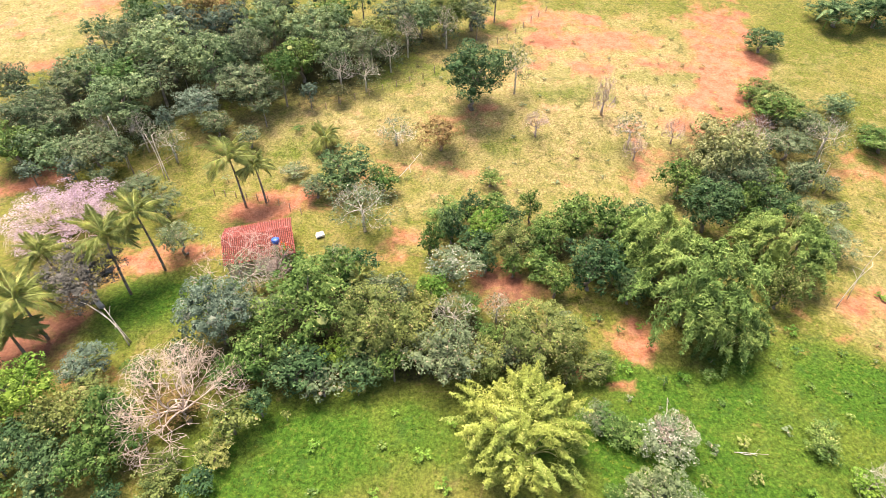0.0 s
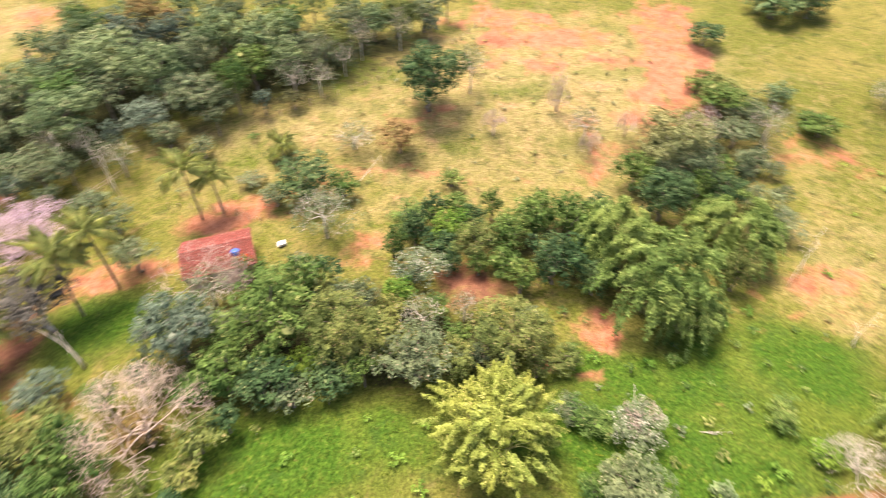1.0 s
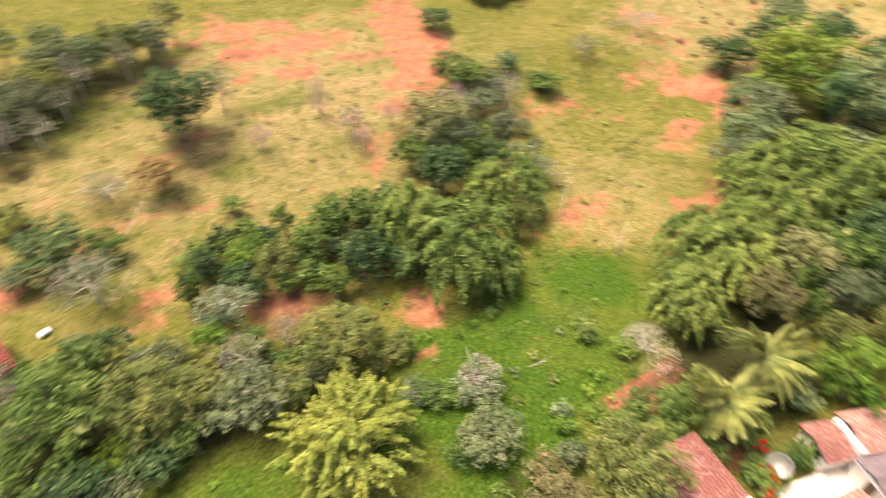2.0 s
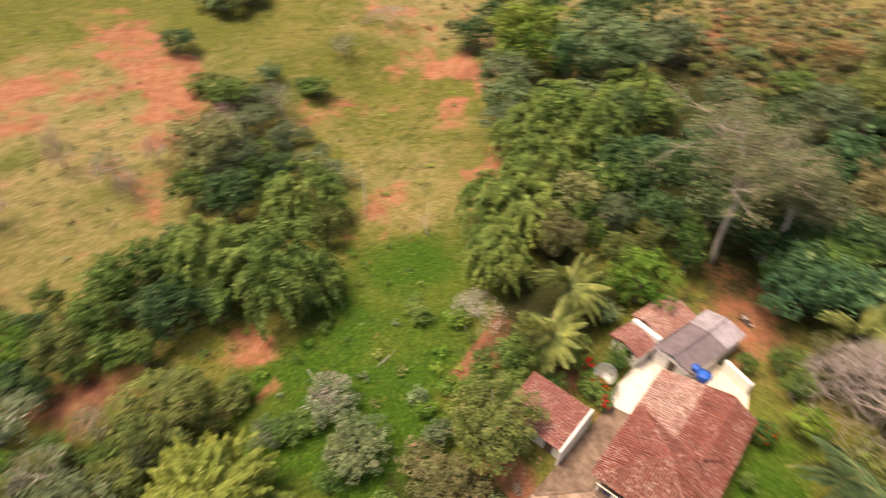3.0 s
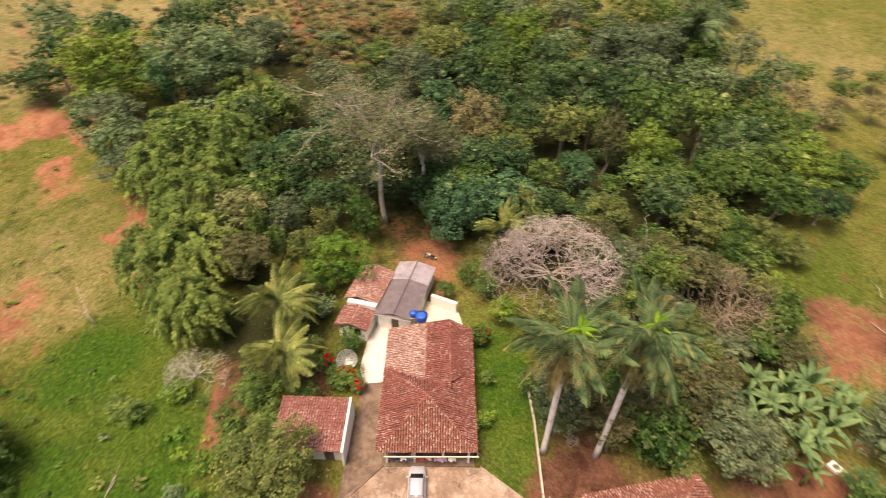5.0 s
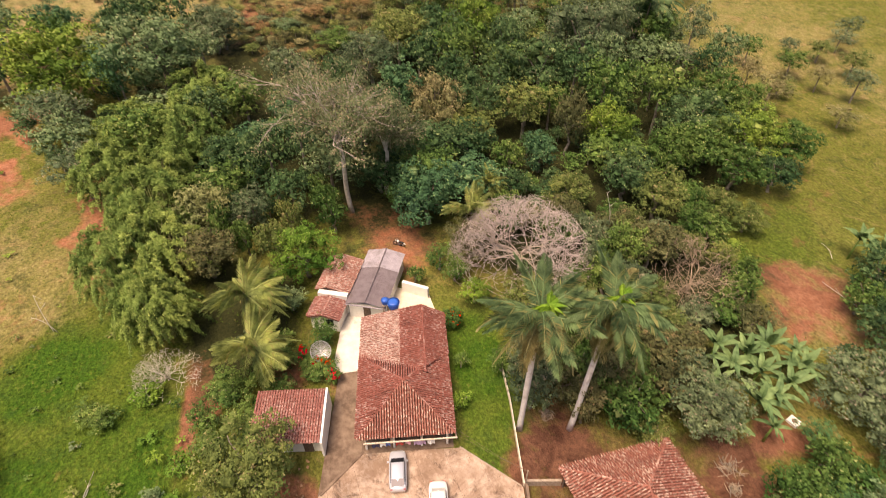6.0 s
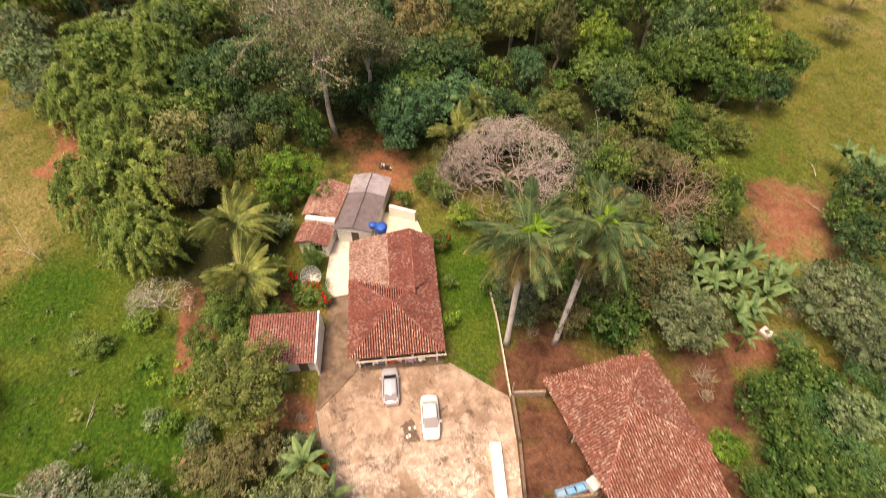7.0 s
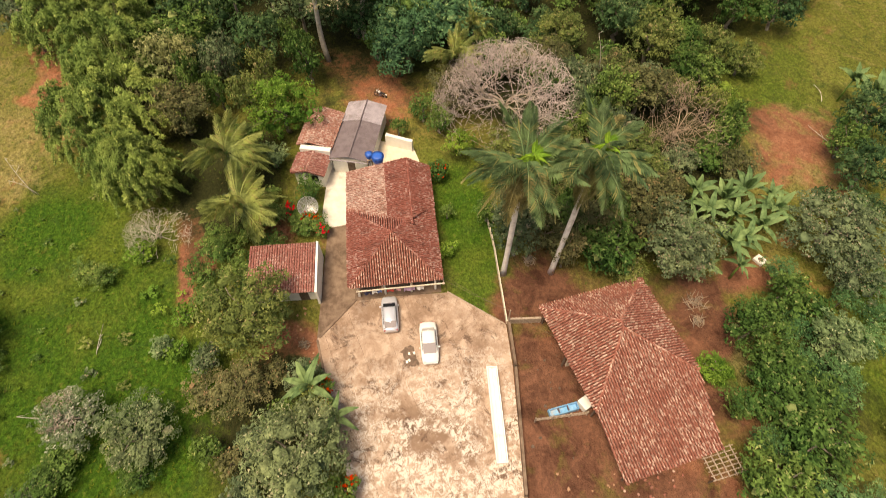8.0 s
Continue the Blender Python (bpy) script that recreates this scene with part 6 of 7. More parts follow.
def banana_leaf(rng, length, arch):
    """A long paddle-shaped leaf with a split edge."""
    geo = Geo()
    n = 12
    t = np.linspace(0, 1, n + 1)
    mid = np.stack([length * t * (1 - 0.2 * arch * t), 0 * t, length * (0.55 * t - arch * t * t)], 1)
    wide = length * 0.14 * np.clip(np.sin(np.pi * np.clip(t * 0.9 + 0.06, 0, 1)), 0.05, 1)
    for s in (-1, 1):
        edge = mid + np.stack([rng.uniform(0, 0.04, n + 1) * length, s * wide * rng.uniform(0.85, 1.05, n + 1), -wide * 0.35], 1)
        k = np.arange(1, n)[:, None]
        strip = np.concatenate([k + (0, 1, n + 2), k + np.array((0, n + 2, n + 1))])
        geo.add(np.vstack([mid, edge]), strip if s > 0 else strip[:, ::-1])
    geo.tube(mid, np.linspace(0.045, 0.01, n + 1), 4, False)
    return geo.mesh("leaf", LEAF["banana"])


BANANA = [banana_leaf(palm_rng, 2.0, 0.5 + 0.28 * i) for i in range(4)]


def banana(x, y, h, length):
    root = thing("banana_plant", pose(x, y, ground_z(x, y) - 0.05), "banana plant with broad torn green leaves", "banana plant", "banana plants")
    part("stem", Geo().tube([(0, 0, 0), (0.03, 0, h * 0.5), (0, 0.02, h)], (0.15, 0.12, 0.08), 8), SHAFT, root, smooth=True)
    fronds(root, BANANA, 10, (0, 0, h - 0.1), length / 2.25 * float(palm_rng.uniform(0.8, 1.2)), (12, 76), "leaf")
    return root


def pole(a, b, girth):
    """A bleached dead stem with a few stubs."""
    a, b = np.array(a), np.array(b)
    rng = np.random.default_rng(int(abs(a[0] * 31 + b[1] * 17)) + 3)
    t = np.linspace(0, 1, 6)[:, None]
    bow = rng.normal(size=3) * 0.04 * np.linalg.norm(b - a)
    line = a * (1 - t) + b * t + bow * np.sin(t * np.pi)
    up = abs(b[2] - a[2]) > 1
    root = thing("dead_trunk" if up else "fallen_branch", Matrix.Translation(a), "bleached bare trunk standing in the scrub" if up else "bleached fallen branch lying in the grass", "dead wood")
    g = Geo().tube(line - a, np.linspace(girth, girth * 0.4, 6), 6)
    part("stem", g, BARK_PALE, root, smooth=True)
    for i in range(3 if up else 1):
        p = line[3 + i % 3] - a
        q = p + unit(rng.normal(size=3) + (0, 0, 0.6)) * np.linalg.norm(b - a) * 0.22
        part("branch", Geo().tube([p, (p + q) / 2 + rng.normal(size=3) * 0.05, q], (girth * 0.45, girth * 0.3, girth * 0.15), 4), BARK_PALE, root)


def hibiscus(x, y, r, h):
    rng = np.random.default_rng(int(abs(x * 13 + y * 7)) + 5)
    root = thing("flowering_shrub", pose(x, y, ground_z(x, y)), "garden shrub with bright red flowers", "shrub", "flowering shrubs")
    geo, c, lr = crown(rng, r * 1.5, 0.3, 0.9, 7, True, 0.8)
    leafage = part("foliage", geo, LEAF["green"], root)
    leafage.location.z = h - r * 0.6
    part("stem", Geo().tube([(0, 0, -0.1), (0, 0, h - r * 0.6)], (0.08, 0.05), 6), BARK, root)
    fl = Geo()
    n = 26
    p = unit(rng.normal(size=(n, 3)) + (0, 0, 0.9)) * r * rng.uniform(0.9, 1.5, (n, 1)) + (0, 0, h - r * 0.6)
    for k in range(2):
        leaves(fl, rng, p, unit(rng.normal(size=(n, 3)) * 0.5 + (0, 0, 1)), 0.22, 0.2, 0)
    tagged(part("blossom", fl, LEAF["flower"], root), "bright red blossoms", kind="stuff")


def thicket(outline, gap, kinds, radius, height, seed, joined=""):
    """Plants scattered at least gap apart inside an outline, clear of those already there; as one growth where they cannot be told apart."""
    rng = np.random.default_rng(seed)
    o = np.array(outline, float)
    area = 0.5 * abs(np.sum(o[:, 0] * np.roll(o[:, 1], -1) - np.roll(o[:, 0], -1) * o[:, 1]))
    growth = {}
    for _ in range(min(2600, int(5 * area / gap ** 2))):
        x, y = rng.uniform(o.min(0), o.max(0))
        inside = False
        for (a, b), (c, d) in zip(o, np.roll(o, -1, 0)):
            if (b > y) != (d > y) and x < a + (c - a) * (y - b) / (d - b):
                inside = not inside
        if not inside or any((x - u) ** 2 + (y - w) ** 2 < max(gap, 0.75 * q) ** 2 for u, w, q in taken):
            continue
        r, h = rng.uniform(*radius), rng.uniform(*height)
        kind = kinds[int(rng.integers(len(kinds)))]
        if not joined:
            plant(kind, float(x), float(y), float(r), float(h))
            continue
        taken.append((x, y, r))
        _, _, leaf, cover, lobes, core, flat = KINDS[kind]
        size = 4.2 if r > 2.6 else 1.8 if r > 1.0 else 0.6
        if (kind, size) not in seeds:
            seeds[kind, size] = crown(np.random.default_rng(len(seeds) + 70), size, leaf * (0.62 + 0.075 * size), cover * (0.64 if size > 1 else 0.5), lobes + 2 if size > 1 else 4, core and size > 1, flat, tufts_each=7 if size > 1 else 3)[0]
        g = seeds[kind, size]
        v = np.concatenate(g.v)
        a = rng.uniform(0, 6.3)
        turned = np.stack([v[:, 0] * math.cos(a) - v[:, 1] * math.sin(a), v[:, 0] * math.sin(a) + v[:, 1] * math.cos(a), v[:, 2]], 1) * (r / size, r / size, h * 0.36 / size)
        growth.setdefault(kind, Geo()).add(turned + (x, y, ground_z(x, y) + h * 0.66), np.concatenate(g.f))
        growth.setdefault("stem", Geo()).tube([(x, y, ground_z(x, y) - 0.2), (x + 0.1, y, ground_z(x, y) + h * 0.66)], (0.06 * r, 0.035 * r), 5, False)
    if growth:
        both, mats, index = Geo(), [], []
        for kind, g in growth.items():
            for v, f in zip(g.v, g.f):
                both.v.append(v)
                both.f.append(f + (both.n - f.min()) if len(f) else f)
                both.n += len(v)
                index += [len(mats)] * len(f)
            mats.append(BARK if kind == "stem" else LEAF[kind])
        me = both.mesh("woodland", mats[0])
        for m in mats[1:]:
            me.materials.append(m)
        me.polygons.foreach_set("material_index", np.array(index))
        tagged(new("woodland", me), joined, "woodland", kind="stuff")


seeds = {}
royal_palm(28.5, -14.4, (0.0, -0.2), "royal palm with a tall whitish trunk and drooping fronds")
royal_palm(27.5, -19.4, (0.65, -1.25), "leaning royal palm with a whitish trunk")


# coconut palms: place, trunk height, frond length
coconut_palm(-31.5, 67.9, 9.0, 4.9)
coconut_palm(-28.6, 69.2, 7.0, 3.6)
coconut_palm(-20.4, 82.0, 2.5, 3.3)
coconut_palm(-41.1, 49.8, 9.0, 4.6)
coconut_palm(-38.5, 53.2, 10.0, 4.2)
coconut_palm(-47.6, 41.3, 7.0, 5.0)
coconut_palm(-49.3, 49.1, 7.0, 3.5)
coconut_palm(-10.2, 47.8, 5.0, 2.1)
coconut_palm(-48.7, 38.9, 4.0, 3.9)
coconut_palm(47.4, 12.3, 6.0, 5.1)
coconut_palm(39.9, 11.1, 5.5, 4.8)
coconut_palm(57.2, -16.2, 6.5, 4.2)
coconut_palm(108.9, -67.4, 13.0, 6.7, ROYAL[:2], "dull green")
coconut_palm(64.0, -20.6, 6.0, 3.0)
# banana plants: place, leaf length
banana(19.9, 6.6, 2.6, 3.2)
banana(16.9, 4.7, 2.0, 2.3)
banana(32.2, -37.7, 3.0, 3.1)
banana(30.6, -40.2, 3.0, 2.9)
banana(31.1, -43.1, 3.0, 2.9)
banana(26.2, -42.0, 3.0, 2.8)
banana(25.0, -37.7, 3.0, 2.9)
banana(27.7, -44.7, 3.0, 2.8)
banana(23.0, -33.9, 3.0, 2.6)
banana(22.4, -37.6, 2.6, 2.3)
banana(27.9, -34.9, 3.0, 2.6)
banana(29.5, -37.8, 3.0, 2.7)
banana(28.2, -40.1, 3.0, 2.6)
banana(25.2, -39.7, 3.0, 2.6)
banana(29.8, -45.4, 3.0, 2.5)
banana(44.2, -66.5, 3.5, 3.8)
banana(41.2, -67.2, 3.5, 3.7)
banana(84.4, 121.1, 4.0, 4.2)
banana(89.4, 118.8, 4.0, 4.2)
banana(95.3, 122.4, 4.0, 4.3)
banana(46.1, 4.3, 2.0, 1.5)
# pale poles and fallen branches: foot, tip, girth
pole((51.8, 35.8, -0.0), (52.3, 37.7, 2.5), 0.05)
pole((52.0, 36.3, -0.0), (54.5, 37.6, 4.0), 0.05)
pole((44.3, -64.0, 0.2), (47.6, -65.0, 0.2), 0.05)
pole((35.9, -61.7, 0.3), (36.0, -62.2, 3.0), 0.05)
pole((34.9, -60.7, 0.2), (40.7, -59.4, 0.2), 0.06)
pole((50.2, 46.4, -0.0), (52.6, 47.8, 6.0), 0.07)
pole((52.5, 47.9, -0.0), (54.4, 49.8, 7.0), 0.06)
pole((59.9, 72.4, 0.5), (59.3, 72.9, 7.5), 0.07)
pole((60.2, 71.0, 0.3), (60.0, 70.8, 6.3), 0.06)
pole((-45.7, 74.6, 0.8), (-47.7, 77.9, 7.4), 0.10)
pole((-46.4, 74.8, 0.8), (-49.1, 78.5, 7.5), 0.08)
pole((-53.6, 77.6, 1.3), (-53.9, 78.6, 10.5), 0.10)
pole((-37.4, 40.4, -0.0), (-41.1, 42.3, 5.0), 0.12)
pole((-37.4, 40.9, -0.0), (-39.0, 41.8, 5.0), 0.10)
pole((22.5, 28.0, 0.0), (23.7, 32.2, 1.4), 0.06)
pole((22.8, 26.3, 0.2), (24.6, 26.0, 0.2), 0.04)
pole((30.6, 26.5, 0.1), (29.4, 26.8, 0.1), 0.04)
pole((-7.9, 74.5, 0.8), (-3.7, 77.6, 4.3), 0.08)
pole((29.0, 26.8, 0.1), (32.3, 26.5, 0.1), 0.04)
pole((31.1, 26.4, 0.1), (29.9, 26.8, 0.1), 0.03)
pole((53.5, -34.8, 4.0), (53.8, -33.6, 9.0), 0.06)
# red flowers
hibiscus(43.1, -10.7, 0.86, 2.0)
hibiscus(39.6, 4.5, 0.63, 1.6)
hibiscus(38.0, 3.6, 0.62, 1.6)
hibiscus(41.2, 6.7, 0.57, 1.6)
hibiscus(40.1, 5.3, 0.44, 1.6)
hibiscus(20.0, 5.1, 0.51, 2.0)
hibiscus(18.3, 5.4, 0.55, 2.0)
hibiscus(11.0, 4.4, 0.60, 2.0)
hibiscus(-21.3, 53.4, 0.9, 4.2)
hibiscus(42.0, 6.8, 0.50, 1.5)
hibiscus(11.4, 3.9, 0.37, 2.0)
# thickets that fill the woods
thicket([(-82, 94), (-73, 101), (-68, 124), (15, 126), (7, 116), (-15, 96), (-35, 84), (-43, 80), (-56, 69), (-71, 74)], 6, ("grey", "pale", "greyblue", "green", "grey", "sage", "pale"), (3.2, 5.2), (7, 11), 1, "dense dark green woodland of mixed broadleaf trees")
thicket([(71, 32), (102, 57), (130, 68), (146, 48), (145, 30), (103, 22), (99, 5), (117, -15), (146, -22), (148, -92), (109, -79), (103, -84), (75, -67), (56, -51), (51, -35), (63, -31), (66, -22), (60, -8), (72, -0), (62, 8), (58, 18)], 6.1, ("dark", "green", "green", "teal", "grey", "olive", "dark", "pale"), (3.9, 5.8), (7.5, 16), 2, "dense mixed woodland behind the farmhouse")
thicket([(182, 40), (186, -34), (150, -30), (117, -12), (114, 9), (132, 22)], 2.7, ("olivegrey", "wheat", "grey", "olive", "brown"), (0.9, 2.1), (1.2, 3.2), 3, "dry scrub along the dirt track")
thicket([(-30, 47), (-18, 56), (-6, 51), (-1, 36), (-9, 33), (-17, 31), (-19, 26), (-25, 23), (-40, 22), (-47, 34), (-42, 33), (-35, 33), (-29, 38)], 2.9, ("green", "olive", "grey", "shrub", "dark"), (1.6, 2.8), (3, 6), 4, "leafy undergrowth along the stream")
thicket([(-4, 61), (6, 65), (19, 66), (31, 62), (27, 44), (21, 42), (19, 46), (8, 50), (-0, 48)], 3.4, ("green", "olive", "shrub", "dark"), (1.6, 2.8), (3.5, 6.5), 5)
thicket([(-4, 45), (3, 46), (10, 41), (17, 43), (17, 36), (7, 33), (-3, 35)], 3.2, ("olive", "grey", "shrub"), (1.4, 2.4), (2.5, 4.5), 6)
thicket([(36, 73), (51, 84), (61, 80), (52, 57), (42, 46), (42, 59)], 4, ("green", "grey", "dark", "olive"), (2, 3.4), (4.5, 8), 7)
thicket([(60, 93), (67, 93), (65, 76), (57, 58), (52, 58), (56, 79)], 3.4, ("shrubgrey", "shrub", "grey"), (1.4, 2.4), (2, 4), 8)
thicket([(19, -35), (22, -44), (21, -55), (12, -48), (11, -42), (8, -41), (2, -36), (0, -38), (2, -28), (10, -30)], 2.6, ("fine", "fine", "green"), (1.3, 2.3), (2, 4), 9, "tangled green thicket behind the barn")
thicket([(25, 18), (26, 13), (23, 7), (16, 5), (10, 5), (13, 15)], 2.4, ("olive", "grey", "shrub", "olivegrey"), (1.2, 2.2), (2, 4), 10)
thicket([(46, 15.8), (47, 9), (39, 7), (37, 9), (30, 12), (30, 16), (38, 15.5)], 2.6, ("shrub", "green", "grey"), (1, 1.9), (1.5, 3.5), 11)
thicket([(50, -11), (66, -25), (59, -38), (55, -52), (35, -46), (35, -37), (22, -33), (24, -27), (25, -24), (27, -20), (33, -15), (43, -14)], 2.7, ("green", "grey", "olive", "shrub", "olivegrey"), (1.8, 3.0), (3, 6.5), 12)
thicket([(61, 1), (61, 6), (57, 12), (59, 18), (68, 18), (72, 4), (70, -3)], 3.4, ("dark", "green", "olive"), (1.8, 3), (5, 8), 13)
thicket([(30, -53), (50, -77), (19, -53), (21, -44)], 3.2, ("green", "dark", "grey"), (1.5, 2.6), (3, 5.5), 14)
thicket([(-47, 34), (-42, 33), (-31, 29), (-22, 27), (-20, 22), (-38, 20), (-48, 24)], 2.1, ("dark", "green", "dark", "olive"), (1.1, 1.9), (1.4, 3), 44, "dark undergrowth along the stream bank")
thicket([(-61, 36), (-48, 36), (-39, 21), (-49, 21)], 4.2, ("dark", "dark", "green", "green", "grey", "olive", "dark"), (2.0, 3.2), (4, 7), 15, "leafy thicket beside the stream")
thicket([(-164, 127), (-82, 94), (-71, 74), (-116, 72)], 9, ("dark", "dark", "green", "green", "grey", "olive", "dark"), (3.0, 4.8), (7, 11), 16, "dense woodland on the slope")
thicket([(103, -84), (111, -125), (76, -97), (75, -67)], 6.5, ("grey", "olive", "green", "wheat", "grey"), (2.4, 4.2), (4, 8), 17, "dense woodland beside the pasture")
thicket([(19, -53), (15, -72), (-3, -52), (0, -38)], 4, ("green", "shrub", "olive"), (1.6, 2.8), (3, 5), 18, "leafy thicket beside the barn")
thicket([(28, 32), (26, 18), (14, 18), (16, 28)], 5, ("shrub", "sparse", "shrubgrey"), (0.8, 1.5), (1, 2), 19)
thicket([(19, 44), (27, 45), (45, 47), (42, 38), (25, 34), (18, 37)], 2.4, ("shrub", "shrub", "bright"), (0.5, 1.1), (0.6, 1.4), 30, "low leafy growth below the bamboo")
thicket([(-22, 32), (-14, 34), (-3, 38), (-2, 34), (-13, 31), (-20, 27)], 2.4, ("shrub", "olive"), (0.6, 1.2), (0.8, 1.8), 31, "low leafy growth along the meadow edge")
thicket([(45, 21), (32, 18), (26, 18), (27, 21), (38, 23)], 2.4, ("shrub", "bright", "shrub"), (0.5, 1.0), (0.6, 1.3), 32, "low leafy growth along the path")
thicket([(71, 32), (102, 57), (130, 68), (146, 48), (145, 30), (103, 22), (99, 5), (117, -15), (146, -22), (148, -92), (109, -79), (103, -84), (75, -67), (56, -51), (51, -35), (63, -31), (66, -22), (60, -8), (72, -0), (62, 8), (58, 18)], 3.5, ("dark", "dark", "green"), (1.8, 2.7), (2.5, 5), 40, "shady undergrowth below the woodland trees")
thicket([(-82, 94), (-73, 101), (-68, 124), (15, 126), (7, 116), (-15, 96), (-35, 84), (-43, 80), (-56, 69), (-71, 74)], 4.2, ("grey", "greyblue", "olivegrey"), (1.8, 2.6), (4, 7), 41, "shady undergrowth below the trees on the slope")
thicket([(112, 64), (118, 100), (150, 118), (178, 96), (172, 52), (146, 50), (128, 70)], 4.2, ("wheat", "brown", "olivegrey"), (0.5, 1.5), (0.6, 1.8), 42, "brownish dry scrub at the top of the pasture")
thicket([(60, -52), (36, -42), (38, -48), (52, -56)], 2.2, ("lush", "green", "olive"), (0.5, 1.3), (0.6, 1.6), 43, "low leafy growth at the edge of the wood")
# weeds and bushes dotted over the pastures
thicket([(-24, 91), (14, 118), (52, 120), (54, 91), (29, 73), (1, 70), (-13, 79)], 3.4, ("olive", "grey", "olive", "olivegrey"), (0.2, 0.8), (0.25, 0.7), 20, "low weeds dotted over the pasture")
thicket([(13, 32), (33, 37), (53, 41), (41, 22), (17, 22)], 3.0, ("shrub", "shrub", "olive", "grey"), (0.25, 0.9), (0.3, 0.8), 21, "low weeds dotted over the pasture")
thicket([(79, 84), (102, 56), (56, 29), (27, 26), (45, 45)], 5.0, ("lush", "olive"), (0.25, 0.8), (0.3, 0.7), 22, "low weeds dotted over the pasture")
thicket([(-40, 90), (-20, 93), (-8, 72), (-38, 73)], 5, ("shrub", "shrubgrey", "shrub"), (0.5, 1.2), (0.6, 1.5), 23, "low weeds dotted over the pasture")
thicket([(-21, 29), (-3, 35), (3, 28), (2, 22), (-20, 22)], 3.6, ("shrub", "bright", "shrub"), (0.4, 1.0), (0.4, .8), 24, "low weeds in lush grass")
thicket([(53, 40), (32, 20), (26, 18), (28, 32), (33, 36)], 4.0, ("shrub", "bright", "shrub"), (0.3, 1.0), (0.3, 0.7), 25, "low weeds in lush grass")


# ---- small things about the farm ----
def water_tank(x, y, z, r, h, label):
    root = thing("water_tank", pose(x, y, 0), label, "water tank", "water tanks")
    g = Geo().tube([(0, 0, z), (0, 0, z + h * 0.5), (0, 0, z + h)], (r * 0.82, r * 0.92, r), 20)
    part("tub", g, BLUE, root, smooth=True)
    part("rim", Geo().tube([(0, 0, z + h - 0.04), (0, 0, z + h + 0.03)], r * 1.06, 20), BLUE, root)
    part("lid", Geo().tube([(0, 0, z + h + 0.03), (0, 0, z + h + 0.12), (0, 0, z + h + 0.17)], (r * 1.02, r * 0.6, r * 0.2), 20), BLUE, root, smooth=True)
    for a in range(4):
        c, s = math.cos(a * 1.57 + 0.6) * r * 0.75, math.sin(a * 1.57 + 0.6) * r * 0.75
        part("leg", Geo().tube([(c * 1.25, s * 1.25, -0.2), (c, s, z - 0.06)], 0.06, 6), WOOD, root)
    for k in (-0.5, 0.0, 0.5):
        part("platform_board", Geo().box(-r, r, k * r - 0.12, k * r + 0.12, z - 0.07, z - 0.005), WOOD, root)
    part("pipe", Geo().tube([(r * 0.8, 0, z + 0.1), (r * 1.2, 0, z), (r * 1.2, 0, 0)], 0.03, 6), FIBRE_LIGHT, root)
    return root


water_tank(44.55, -3.95, 3.4, 0.72, 0.8, "large blue plastic water tank on a wooden stand")
water_tank(45.35, -3.05, 3.4, 0.45, 0.55, "small blue plastic water tank beside the larger one")
water_tank(-22.9, 55.6, 3.0, 0.55, 0.7, "blue water tank above the small tiled house")


def satellite_dish(x, y, z, r):
    root = thing("satellite_dish", pose(x, y, 0), "large pale mesh satellite dish on a pole", "satellite dish")
    rows, cols = 9, 40
    g = Geo()
    for i in range(rows):
        for j in range(cols):
            u0, u1 = (i + 0.08) / rows, (i + 0.72) / rows
            a0, a1 = (j + 0.06) / cols * 6.2832, (j + 0.78) / cols * 6.2832
            v = [(r * u * math.cos(a), r * u * math.sin(a), 0.38 * r * u * u) for u, a in ((u0, a0), (u1, a0), (u1, a1), (u0, a1))]
            g.add(v, [(0, 1, 2), (0, 2, 3)])
    tip = pose(0, 0, z, 5, -38, 0)
    part("mesh_panel", g, STEEL, root, "fine pale wire mesh").matrix_basis = tip
    for j in range(8):
        a = j / 8 * 6.2832
        rib = Geo().tube([(r * u * math.cos(a), r * u * math.sin(a), 0.38 * r * u * u - 0.02) for u in (0.02, 0.35, 0.7, 1.0)], 0.022, 4)
        part("rib", rib, STEEL, root).matrix_basis = tip
    n = 32
    part("hoop", Geo().tube([(r * math.cos(k / n * 6.2832), r * math.sin(k / n * 6.2832), 0.38 * r) for k in range(n + 1)], 0.025, 5, False), STEEL, root).matrix_basis = tip
    for j in range(3):
        a = j / 3 * 6.2832 + 0.4
        part("feed_arm", Geo().tube([(r * 0.95 * math.cos(a), r * 0.95 * math.sin(a), 0.35 * r), (0, 0, 0.85 * r)], 0.014, 4), STEEL, root).matrix_basis = tip
    part("feed_horn", Geo().tube([(0, 0, 0.78 * r), (0, 0, 0.95 * r)], 0.07, 8), PLASTER, root).matrix_basis = tip
    part("pole", Geo().tube([(0, 0, -0.2), (0, 0, z)], 0.06, 8), STEEL, root)


satellite_dish(40.9, 4.75, 2.0, 1.12)

# washing on the porch line
line = thing("clothes_line", house.matrix_world @ Matrix.Translation((-0.2, 0, 0)), "thin line strung along the porch front", "clothes line")
part("cord", Geo().tube([(0, 3.9, 2.2), (0, 0, 2.14), (0, -4.8, 2.2)], 0.012, 4), WOOD_DARK, line)


